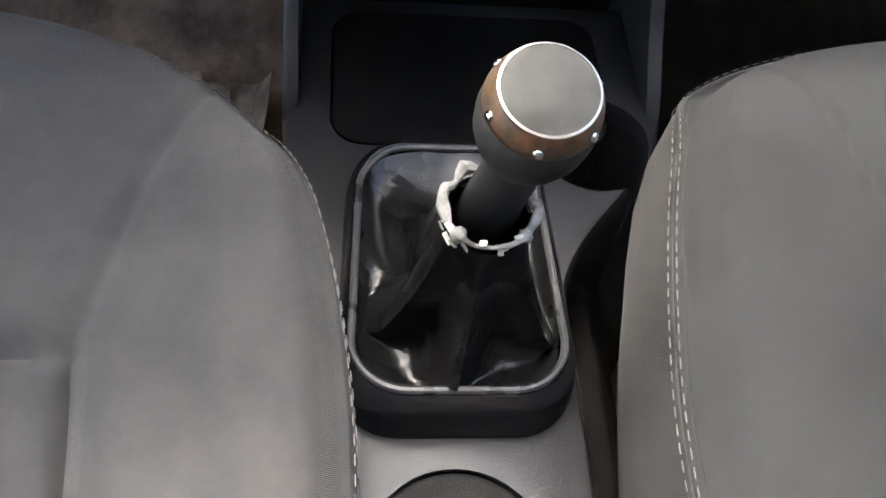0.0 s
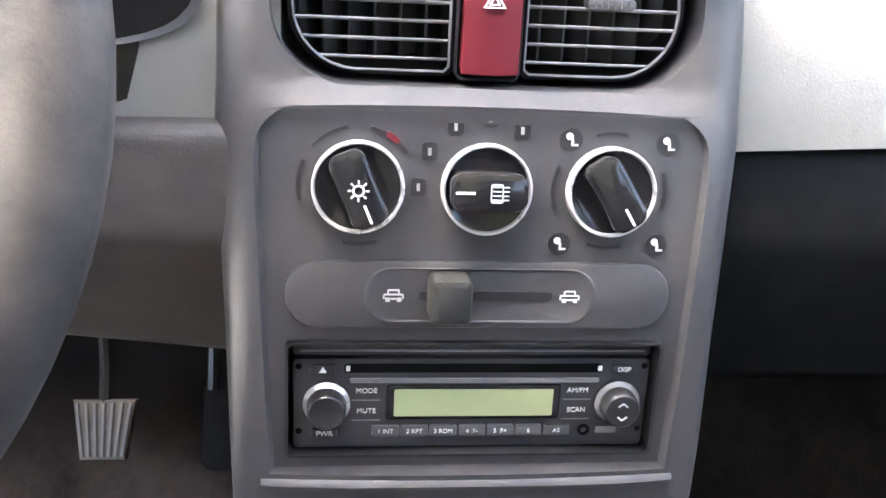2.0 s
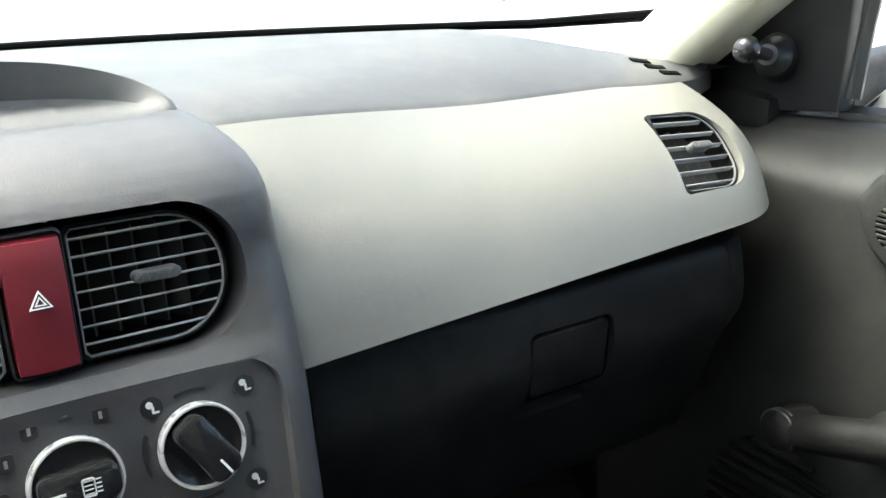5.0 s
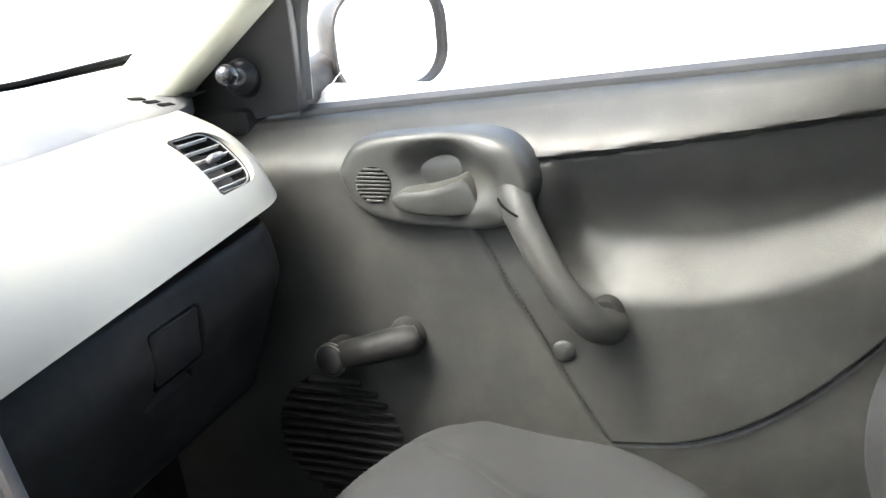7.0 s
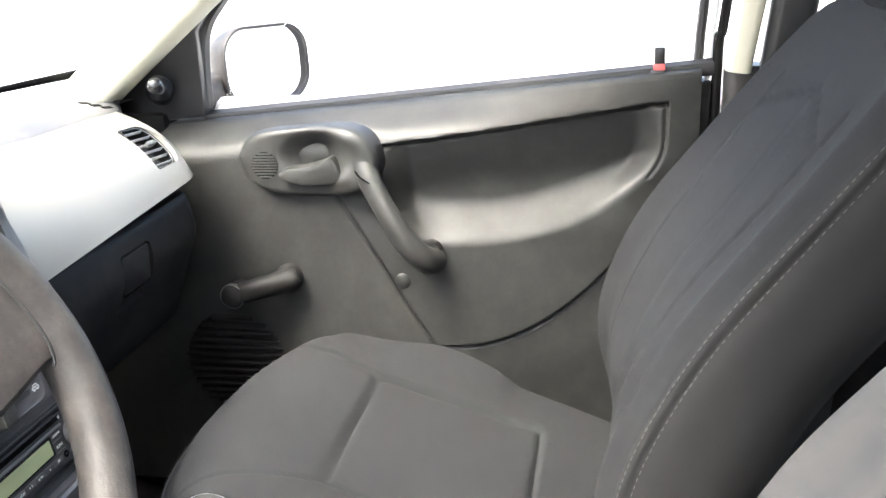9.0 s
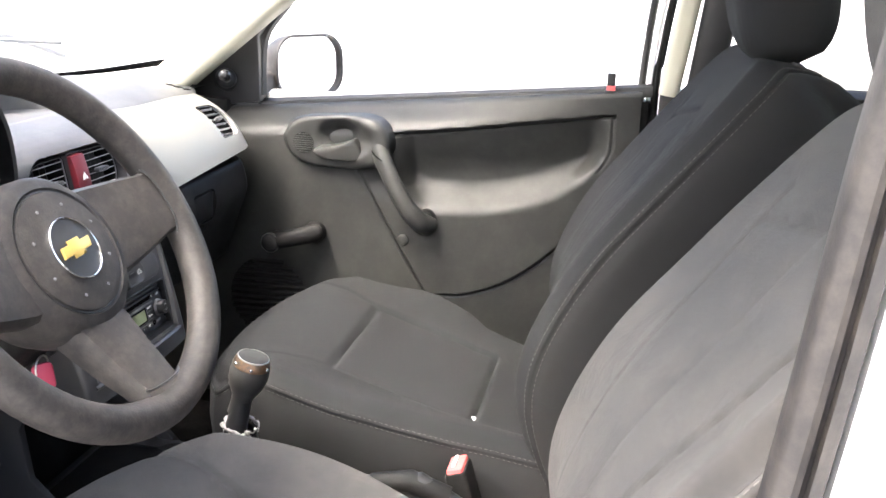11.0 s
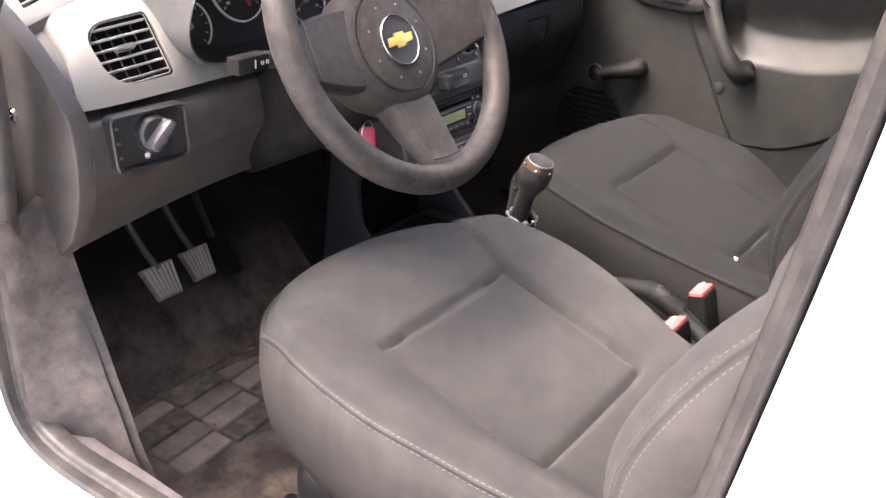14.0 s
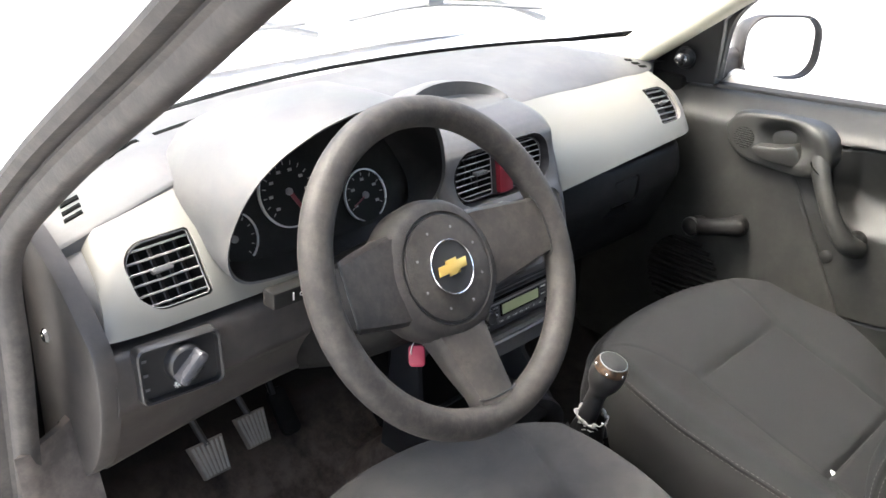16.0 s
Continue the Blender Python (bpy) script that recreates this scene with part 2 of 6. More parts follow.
def surf(bm, fn, nu, nv, thick=0.0, direction=(0, 1, 0)):
    """A curved sheet fn(u, v), u and v from 0 to 1; with thick it becomes a slab towards direction."""
    d = Vector(direction) * thick
    top = [[bm.verts.new(fn(i / nu, j / nv)) for i in range(nu + 1)] for j in range(nv + 1)]
    for j in range(nv):
        for i in range(nu):
            bm.faces.new((top[j][i], top[j][i + 1], top[j + 1][i + 1], top[j + 1][i]))
    if thick:
        low = [[bm.verts.new(v.co + d) for v in row] for row in top]
        for j in range(nv):
            for i in range(nu):
                bm.faces.new((low[j][i], low[j + 1][i], low[j + 1][i + 1], low[j][i + 1]))
        for j in range(nv):
            bm.faces.new((top[j][0], top[j + 1][0], low[j + 1][0], low[j][0]))
            bm.faces.new((top[j][nu], low[j][nu], low[j + 1][nu], top[j + 1][nu]))
        for i in range(nu):
            bm.faces.new((top[0][i], low[0][i], low[0][i + 1], top[0][i + 1]))
            bm.faces.new((top[nv][i], top[nv][i + 1], low[nv][i + 1], low[nv][i]))
    return bm


def spline(pts, n):
    """n + 1 points of a smooth curve through pts."""
    p = [Vector(q) for q in pts]
    out = []
    for k in range(n + 1):
        f = k / n * (len(p) - 1)
        i = min(int(f), len(p) - 2)
        t = f - i
        a, b, c, d = p[max(i - 1, 0)], p[i], p[i + 1], p[min(i + 2, len(p) - 1)]
        out.append(0.5 * ((2 * b) + (c - a) * t + (2 * a - 5 * b + 4 * c - d) * t * t + (3 * b - a - 3 * c + d) * t ** 3))
    return out


def tube(bm, pts, r, n=10, loop=False, flat=1.0):
    """A round bar along pts; r a radius or one for each point."""
    pts = [Vector(p) for p in pts]
    k = len(pts)
    rings, up = [], None
    for i, p in enumerate(pts):
        a = pts[(i - 1) % k] if loop or i else p
        b = pts[(i + 1) % k] if loop or i < k - 1 else p
        d = (b - a).normalized()
        if up is None:
            up = d.orthogonal().normalized()
        up = (up - d * up.dot(d)).normalized()
        side = d.cross(up)
        rad = r[i] if isinstance(r, (list, tuple)) else r
        rings.append([p + rad * (math.cos(q) * up + flat * math.sin(q) * side) for q in (2 * math.pi * j / n for j in range(n))])
    return loft(bm, rings, True, not loop, loop)


def lathe(bm, prof, n=32, m=None):
    """Turns (radius, height) pairs about z."""
    m = m or Matrix.Identity(4)
    rings = [[m @ Vector((max(r, 1e-5) * math.cos(a), max(r, 1e-5) * math.sin(a), z)) for a in (2 * math.pi * j / n for j in range(n))] for r, z in prof]
    ann = prof[0][0] > 1e-4 and prof[-1][0] > 1e-4
    return loft(bm, rings, True, not ann, ann)


def rrect(w, h, r, n=6):
    """Outline of a rounded rectangle round the origin."""
    r = min(r, w / 2 - 1e-5, h / 2 - 1e-5)
    out = []
    for cx, cy, a0 in ((w / 2 - r, h / 2 - r, 0), (-w / 2 + r, h / 2 - r, 90), (-w / 2 + r, -h / 2 + r, 180), (w / 2 - r, -h / 2 + r, 270)):
        out += [(cx + r * math.cos(radians(a0 + 90 * i / n)), cy + r * math.sin(radians(a0 + 90 * i / n))) for i in range(n + 1)]
    return out


def prism(bm, outline, depth, m=None, bevel=0.0):
    """An outline in x, y raised to depth along z, its top edge rounded off."""
    m = m or Matrix.Identity(4)
    cx = sum(p[0] for p in outline) / len(outline)
    cy = sum(p[1] for p in outline) / len(outline)

    def ring(z, inset):
        out = []
        k = len(outline)
        for i in range(k):
            a, b, c = Vector(outline[i - 1]), Vector(outline[i]), Vector(outline[(i + 1) % k])
            d = ((b - a).normalized() + (c - b).normalized())
            d = d.normalized() if d.length > 1e-6 else Vector((0, 1))
            nrm = Vector((-d.y, d.x))
            out.append(m @ Vector((b.x + nrm.x * inset, b.y + nrm.y * inset, z)))
        return out
    rings = [ring(0, 0)]
    if bevel:
        rings += [ring(depth - bevel, 0), ring(depth - bevel * 0.3, bevel * 0.3), ring(depth, bevel)]
    else:
        rings.append(ring(depth, 0))
    return loft(bm, rings)


def cut(ob, *cutters):
    """Takes the cutter meshes out of ob."""
    for k, bm in enumerate(cutters):
        finish(bm)
        me = bpy.data.meshes.new("cutter")
        bm.to_mesh(me)
        bm.free()
        co = new("cutter", me)
        md = ob.modifiers.new("cut", "BOOLEAN")
        md.operation, md.solver, md.object = "DIFFERENCE", "EXACT", co
        bpy.context.view_layer.update()
        done = bpy.data.meshes.new_from_object(ob.evaluated_get(bpy.context.evaluated_depsgraph_get()))
        ob.modifiers.clear()
        bpy.data.objects.remove(co)
        ob.data = done
    b2 = bmesh.new()
    b2.from_mesh(ob.data)
    finish(b2, 35)
    b2.to_mesh(ob.data)
    b2.free()
    return ob


def facing(at, ax, up):
    """A pose whose z looks along ax, with y near up."""
    z = Vector(ax).normalized()
    x = Vector(up).cross(z).normalized()
    y = z.cross(x)
    m = Matrix((x, y, z)).transposed().to_4x4()
    m.translation = at
    return m


def bump01(x, a, b, s):
    """1 between a and b, 0 outside, with soft edges s wide."""
    def st(t):
        t = min(max(t, 0.0), 1.0)
        return t * t * (3 - 2 * t)
    return st((x - a) / s + 0.5) * (1 - st((x - b) / s + 0.5))


def st0(t):
    t = min(max(t, 0.0), 1.0)
    return t * t * (3 - 2 * t)


# ---- outside ----
single("ground", surf(bmesh.new(), lambda u, v: (-300 + 600 * u, -300 + 600 * v, -0.28), 8, 8, 0.05, (0, 0, -1)), M_GROUND,
       "pale sunlit concrete yard under the car", "ground", kind="structure")


# ---- the shell of the car ----
def ws_y(x):
    """Foot of the windscreen."""
    return 0.755 - 0.38 * x * x


def belt(y):
    """Height of the window sills."""
    return 0.613 + 0.090 * (0.448 - y)


floor = thing("floor", "dark carpeted car floor, brown with dust", "floor", (0, 0, 0), kind="structure")


def floor_z(x, y):
    rise = max(0.0, y - 0.60) * 0.95
    tun = bump01(x, -0.10, 0.10, 0.07) * 0.13 * (1 - bump01(y, 0.62, 2, 0.2))
    wheel = bump01(x, -0.9, -0.56, 0.12) * bump01(y, 0.52, 2, 0.14) * 0.16
    rnd = 0.004 * noise.noise((x * 14, y * 14, 0.3))
    return max(min(rise, 0.45), tun, wheel) + rnd


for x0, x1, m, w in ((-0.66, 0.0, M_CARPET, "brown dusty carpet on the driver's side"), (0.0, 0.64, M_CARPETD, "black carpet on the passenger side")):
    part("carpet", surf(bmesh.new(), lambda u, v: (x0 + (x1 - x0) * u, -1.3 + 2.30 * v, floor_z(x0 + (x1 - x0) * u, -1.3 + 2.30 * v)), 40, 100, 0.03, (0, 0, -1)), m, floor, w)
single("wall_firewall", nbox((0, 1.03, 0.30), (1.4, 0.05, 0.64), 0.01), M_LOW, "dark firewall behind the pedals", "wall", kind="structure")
single("wall_rear", nbox((0, -1.25, 0.28), (1.36, 0.12, 0.62), 0.04), M_SEATD, "dark cloth rear seat back", "wall", kind="structure")
# unseen quarters, shelf and windowless hatch, added to cut light from the rear
for sx in (1, -1):
    single("wall_quarter_block", nbox((sx * 0.655, -1.64, 0.68), (0.06, 0.64, 0.86), 0.02), M_CREAM, "unseen cream rear quarter, added to block light from behind", "wall", kind="structure")
single("shelf", nbox((0, -1.60, 0.60), (1.26, 0.66, 0.03), 0.01), M_SEATD, "unseen dark shelf behind the rear seat, added to block light", "shelf", kind="structure")
single("wall_rear_block", nbox((0, -1.95, 0.65), (1.34, 0.05, 0.98), 0.02), M_CREAM, "unseen solid cream panel closing the rear, added to block light", "wall", kind="structure")
roof = single("ceiling", surf(bmesh.new(), lambda u, v: (-0.60 + 1.2 * u, -1.95 + 2.00 * v, 1.09 + 0.05 * math.sin(math.pi * u) + 0.03 * math.sin(math.pi * v)), 16, 16, 0.04, (0, 0, 1)),
              M_CREAM, "cream cloth headliner of the car", "ceiling", kind="structure")

# door opening on the driver's side: a loop in y, z
OPEN = [(-0.357, 0.90), (-0.348, 0.80), (-0.338, 0.70), (-0.326, 0.60), (-0.305, 0.44), (-0.280, 0.30), (-0.230, 0.225), (-0.12, 0.207), (0.05, 0.205),
        (0.28, 0.192), (0.40, 0.190), (0.455, 0.225), (0.470, 0.32), (0.468, 0.42), (0.450, 0.567), (0.435, 0.695), (0.318, 0.802), (0.135, 0.928),
        (0.006, 1.016), (-0.11, 1.07), (-0.26, 1.08), (-0.345, 1.02)]


def loop_pts(n=110):
    pts = [Vector((y, z, 0)) for y, z in OPEN]
    out = []
    k = len(pts)
    for i in range(n):
        f = i / n * k
        j, t = int(f), f - int(f)
        a, b, c, d = pts[(j - 1) % k], pts[j % k], pts[(j + 1) % k], pts[(j + 2) % k]
        out.append(0.5 * ((2 * b) + (c - a) * t + (2 * a - 5 * b + 4 * c - d) * t * t + (3 * b - a - 3 * c + d) * t ** 3))
    return out


def grown(pts, d):
    k = len(pts)
    out = []
    for i in range(k):
        t = (pts[(i + 1) % k] - pts[i - 1]).normalized()
        out.append(pts[i] + d * Vector((-t.y, t.x, 0)))
    return out


LOOP = loop_pts()
c0 = sum(LOOP, Vector()) / len(LOOP)
SGN = 1 if (grown(LOOP, 0.01)[0] - c0).length > (LOOP[0] - c0).length else -1


def side_x(y, z):
    """The rear post stands further in than the sill and the front post."""
    return -0.695 + 0.052 * st0((-0.20 - y) / 0.08) * st0((z - 0.22) / 0.10)


def ring3(d, dx):
    """The loop grown by d; narrower along the rear post."""
    full, slim = grown(LOOP, SGN * d), grown(LOOP, SGN * (d * 0.62 if d < 0 else d - 0.010 if d < 0.09 else d + 0.11))
    out = []
    for p, q, o in zip(full, slim, LOOP):
        w = min(max((-0.20 - o.x) / 0.08, 0.0), 1.0)
        low = min(max((0.30 - o.y) / 0.07, 0.0), 1.0) * (1 - w)
        p = p.lerp(q, w).lerp(o + (p - o) * (0.45 if d < 0 else 0.85), low)
        out.append((side_x(o.x, o.y) + dx, p.x, p.y))
    return out


frame_d = thing("door_frame", "white car body round the open driver's doorway", "car body", (-0.72, 0.1, 0.19), kind="structure")
part("body_side", loft(bmesh.new(), [ring3(0.014, 0.02), ring3(0.016, -0.012), ring3(0.045, -0.02), ring3(0.055, -0.05), ring3(0.075, -0.062), ring3(0.10, -0.06), ring3(0.095, -0.02), ring3(0.05, 0.03)], True, False, True),
     M_BODY, frame_d)
part("weatherstrip", loft(bmesh.new(), [ring3(d, x) for d, x in ((-0.026, 0.010), (-0.025, 0.000), (-0.021, -0.004), (-0.012, -0.006), (-0.009, -0.010), (-0.007, -0.006), (-0.004, -0.006),
     (-0.001, -0.018), (0.005, -0.022), (0.011, -0.019), (0.014, -0.010), (0.014, 0.014), (-0.025, 0.016))], True, False, True), M_SEAL, frame_d, "dusty grey rubber weatherstrip")


# inner sill: dusty painted metal, with a torn plastic scuff plate
def sill_ring(y):
    e = 0.004 * noise.noise((0, y * 9, 0))
    return [(-0.702, y, 0.06), (-0.700, y, 0.186), (-0.69, y, 0.196 + e), (-0.655, y, 0.185 + e), (-0.632, y, 0.150), (-0.612, y, 0.06 + e), (-0.60, y, -0.02), (-0.702, y, -0.02)]


part("inner_sill", loft(bmesh.new(), [sill_ring(-0.5 + 1.05 * i / 40) for i in range(41)]), M_SILL, frame_d, "scratched dusty inner sill")
scuff = thing("scuff_plate", "grey plastic scuff plate with torn front end on the sill", "sill plate", (-0.64, -0.1, 0.19))


def scuff_pt(u, v):
    y = 0.085 - 0.40 * u
    torn = 0.022 * noise.noise((v * 9, 1.7, 0)) * max(0, 1 - u / 0.05)
    ys = y + torn + 0.05 * (v - 0.5) * max(0, 1 - u / 0.2)
    prof = [(-0.566, 0.10), (-0.572, 0.176), (-0.584, 0.199), (-0.640, 0.209), (-0.690, 0.212)]
    f = v * 4
    i = min(int(f), 3)
    (x0, z0), (x1, z1) = prof[i], prof[i + 1]
    return x0 + (x1 - x0) * (f - i), ys, z0 + (z1 - z0) * (f - i)


part("plate", surf(bmesh.new(), scuff_pt, 50, 12, 0.004, (0.3, 0, -1)), M_VINYL, scuff)
frays = bmesh.new()
for k in range(26):
    u = random.uniform(0, 0.5) if k > 9 else random.uniform(0, 0.03)
    p = Vector(scuff_pt(u, random.uniform(0.05, 0.4)))
    box(frays, p + Vector((0.008, random.uniform(0, 0.012), 0.004)), (0.008, 0.006, 0.0025), 0.0, 1, Euler((random.random() * 3, random.random() * 3, random.random() * 3)).to_matrix().to_4x4())
tagged(part("torn_edge", frays, M_FOAM, scuff, "pale torn foam scraps"), kind="stuff")

# dusty trim low on the front post
def post_trim(u, v):
    z = 0.01 + 0.455 * v
    yi = 0.365 + 0.42 * (z - 0.2)
    a, b, c = Vector((-0.692, 0.436, z)), Vector((-0.606, yi, z)), Vector((-0.600, 0.74, z))
    s = u * 2
    p = a.lerp(b, s) if s < 1 else b.lerp(c, s - 1)
    p.x += 0.004 * noise.noise((0, p.y * 12, z * 12)) + 0.012 * math.exp(-((s - 1) / 0.25) ** 2) * -1
    return p


part("post_trim", surf(bmesh.new(), post_trim, 24, 24, 0.012, (-1, 0.2, 0)), M_TRIMD, frame_d, "dusty scratched post trim")

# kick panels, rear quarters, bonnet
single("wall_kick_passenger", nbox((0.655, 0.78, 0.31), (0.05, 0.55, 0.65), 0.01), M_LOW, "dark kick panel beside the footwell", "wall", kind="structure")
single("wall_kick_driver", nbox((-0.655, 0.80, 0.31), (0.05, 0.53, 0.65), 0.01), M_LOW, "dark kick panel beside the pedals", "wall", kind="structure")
bonnet = single("bonnet", surf(bmesh.new(), lambda u, v: (-0.72 + 1.44 * u, 0.93 + 0.85 * v, 0.66 - 0.10 * v * v + 0.03 * math.sin(math.pi * u)), 20, 12, 0.02, (0, 0, -1)), M_BODY,
                "white painted bonnet beyond the windscreen", "car body", kind="structure")
single("cowl", surf(bmesh.new(), lambda u, v: (-0.70 + 1.40 * u, ws_y(-0.62 + 1.24 * u) + 0.035 + (0.925 - ws_y(-0.62 + 1.24 * u)) * v, 0.652 + 0.004 * v), 20, 4, 0.02, (0, 0, -1)), M_BODY,
       "pale plastic cowl below the windscreen", "cowl", kind="structure")

# ---- dashboard ----
dash = thing("dashboard", "charcoal plastic dashboard with light grey panels", "dashboard", (0, 0.6, 0.35))


def top_ring(x):
    k = max(0, abs(x) - 0.35)
    f = st0((x + 0.135) / 0.03)
    yf = 0.4945 + 0.02 * k if x < 0 else 0.4945 + 0.026 * st0((x - 0.10) / 0.22) + 0.020 * (max(0, x - 0.47) / 0.1) ** 2
    w = ws_y(x)
    zf = 0.686 - 0.013 * f - 0.0135 * st0((x - 0.12) / 0.22) - (0.06 * max(0, x - 0.45) if x > 0 else 0.31 * max(0, -x - 0.465))
    zd = 0.20 * max(0, x - 0.43) if x > 0 else 0.5 * (0.686 - zf)
    zr = zd if x > 0 else 0.0
    prof = [(yf, zf - 0.014), (yf + 0.0005, zf - 0.001), (yf + 0.004, zf + 0.0025), (min(yf + 0.05, w - 0.06), zf + 0.006 + 0.5 * (0.686 - zf) * f - 0.4 * zr), ((yf + w) / 2, zf + 0.010 + 0.75 * (0.686 - zf) * f - 0.85 * zr), (w - 0.03, 0.690 - zd), (w + 0.012, 0.6885 - zd),
            (w + 0.022, 0.60), (yf + 0.04, 0.58), (yf + 0.02, 0.62)]
    return [(x, y, z) for y, z in prof]


def top_z(x, y):
    """Height of the dashboard's top at a place."""
    ring = [p for p in top_ring(x)][1:7]
    for a, b in zip(ring, ring[1:]):
        if a[1] <= y <= b[1]:
            return a[2] + (b[2] - a[2]) * (y - a[1]) / max(b[1] - a[1], 1e-6)
    return ring[0][2] if y < ring[0][1] else ring[-1][2]


dtop = part("dash_top", loft(bmesh.new(), [top_ring(-0.625 + 1.25 * i / 60) for i in range(61)]), M_TOP, dash)

# centre stack
SP = [(0.366, 0.349, 0.119), (0.372, 0.3495, 0.1215), (0.40, 0.354, 0.1225), (0.44, 0.361, 0.124), (0.487, 0.372, 0.126), (0.545, 0.389, 0.128), (0.562, 0.394, 0.129), (0.572, 0.401, 0.129), (0.582, 0.411, 0.129),
      (0.600, 0.4165, 0.129), (0.62, 0.420, 0.1285), (0.640, 0.4235, 0.127), (0.650, 0.4265, 0.126), (0.658, 0.4325, 0.1245), (0.665, 0.441, 0.122), (0.671, 0.452, 0.1185), (0.676, 0.465, 0.114), (0.680, 0.479, 0.108),
      (0.683, 0.492, 0.103), (0.6835, 0.4985, 0.101), (0.680, 0.501, 0.100)]


def stack_y(z):
    for (z0, y0, _), (z1, y1, _) in zip(SP, SP[1:]):
        if z <= z1:
            return y0 + (y1 - y0) * (z - z0) / (z1 - z0)
    return SP[-2][1]


def stack_ring(z, y, w):
    r = 0.006 + 0.014 * st0((z - 0.37) / 0.12)
    yc = 0.389 + 0.031 * (z - 0.545) / 0.075 if 0.545 < z < 0.62 else y
    out = [(-w, 0.60, z), (-w, yc + 0.04, z)]
    out += [(-w + r - r * math.cos(a), yc + r - r * math.sin(a), z) for a in (radians(15 * i) for i in range(7))]
    out += [(x, y - 0.004 * (1 - (x / w) ** 2), z) for x in (w * (-0.7 + 0.2 * i) for i in range(8))]
    out += [(w - r + r * math.sin(a), yc + r - r * math.cos(a), z) for a in (radians(15 * i) for i in range(7))]
    return out + [(w, yc + 0.04, z), (w, 0.60, z)]


def stack_pose(x, z, out=0.0):
    """A pose on the face of the stack: z out of it, y up along it."""
    s = (stack_y(z + 0.01) - stack_y(z - 0.01)) / 0.02
    n = Vector((0, -1, s)).normalized()
    return facing(Vector((x, stack_y(z) - 0.003, z)) + n * out, n, (0, s, 1))


fine = []
for (a, b) in zip(SP, SP[1:]):
    for k in range(3):
        fine.append(tuple(p + (q - p) * k / 3 for p, q in zip(a, b)))
fine.append(SP[-1])
stack = part("fascia", loft(bmesh.new(), [stack_ring(*p) for p in fine]), M_STACK, dash)


def cutter(outline, x, z, depth):
    m = stack_pose(x, z)
    return prism(bmesh.new(), outline, depth + 0.03, m @ Matrix.Translation((0, 0, -depth)))


def recess():
    """The shallow field that holds heater, slider and radio, round at its upper corners, with a sloped rim."""
    def half(z):
        w = 0.1005 + 0.0065 * min(max((z - 0.40) / 0.14, 0), 1)
        t = max(0.0, z - 0.5535) / 0.0205
        return w - 0.026 * (1 - math.sqrt(max(0.0, 1 - t * t)))
    zs = [0.393 + 0.1605 * i / 16 for i in range(17)] + [0.5535 + 0.0205 * math.sin(radians(9 * i)) for i in range(1, 11)]
    return loft(bmesh.new(), [[(-half(z) - 0.004, stack_y(min(z, 0.562)) - 0.03, z), (half(z) + 0.004, stack_y(min(z, 0.562)) - 0.03, z), (half(z) + 0.003, stack_y(min(z, 0.562)) - 0.002, z),
                               (half(z), stack_y(min(z, 0.562)) + 0.0046, z), (-half(z), stack_y(min(z, 0.562)) + 0.0046, z), (-half(z) - 0.003, stack_y(min(z, 0.562)) - 0.002, z)] for z in zs])


cut(stack, recess(), cutter(rrect(0.190, 0.064, 0.003), 0, 0.4315, 0.05), cutter(rrect(0.205, 0.076, 0.036, 10), 0, 0.6165, 0.085))

# panels
def panel_pt(s, b=(0.416, 0.557), t=(0.492, 0.687)):
    y, z = b[0] + (t[0] - b[0]) * s, b[1] + (t[1] - b[1]) * s
    k = 0.016 * math.sin(math.pi * s)
    return y - 0.86 * k, z + 0.5 * k


def right_panel(u, v):
    e = max(0, (u - 0.84) / 0.16)
    yb, zb = 0.410 + 0.012 * u + 0.030 * e ** 2.4, 0.549 + 0.018 * u
    x1 = 0.572 - 0.030 * v ** 2.2
    x = 0.112 + (x1 - 0.112) * u
    ring = top_ring(x)[1]
    y, z = panel_pt(v, (yb, zb), (ring[1] - 0.001, ring[2] + 0.0005))
    return x, y, z


pan_r = part("passenger_panel", surf(bmesh.new(), right_panel, 56, 20, 0.03, (0, 0.9, -0.3)), M_PANEL, dash, "smooth light grey panel")


def left_panel(u, v):
    y, z = panel_pt(v, (0.402, 0.572), (0.498, 0.680))
    x0 = -0.365 - 0.092 * st0(v / 0.22)
    x1 = -0.612 + 0.028 * v
    x = x0 + (x1 - x0) * u
    e = max(0, (u - 0.7) / 0.3)
    return x, y + 0.008 * e ** 2.2, z - 0.030 * max(0, -x - 0.47) / 0.115 * v - 0.012 * max(0, (u - 0.88) / 0.12) ** 2 * v


part("side_strip", surf(bmesh.new(), lambda u, v: Vector(left_panel(1, v)).lerp(Vector((-0.613, left_panel(1, v)[1] + 0.012, left_panel(1, v)[2] - 0.002)), -0.15 + 1.15 * u) + Vector((0, 0.003, 0)), 6, 24, 0.03, (0, 0.9, -0.3)), M_TOP, dash)
pan_l = part("driver_panel", surf(bmesh.new(), left_panel, 40, 24, 0.03, (0, 0.9, -0.3)), M_PANEL, dash, "smooth light grey panel")


def mid_panel(u, v):
    x = -0.366 + 0.268 * u
    top = 0.10 + 0.90 * st0((x + 0.170) / 0.030)
    y, z = panel_pt(v * top, (0.402 + 0.005 * u, 0.570 - 0.028 * u), (0.494, 0.686))
    return x, y, z


part("middle_panel", surf(bmesh.new(), mid_panel, 50, 20, 0.02, (0, 0.9, -0.3)), M_PANEL, dash, "smooth light grey panel")

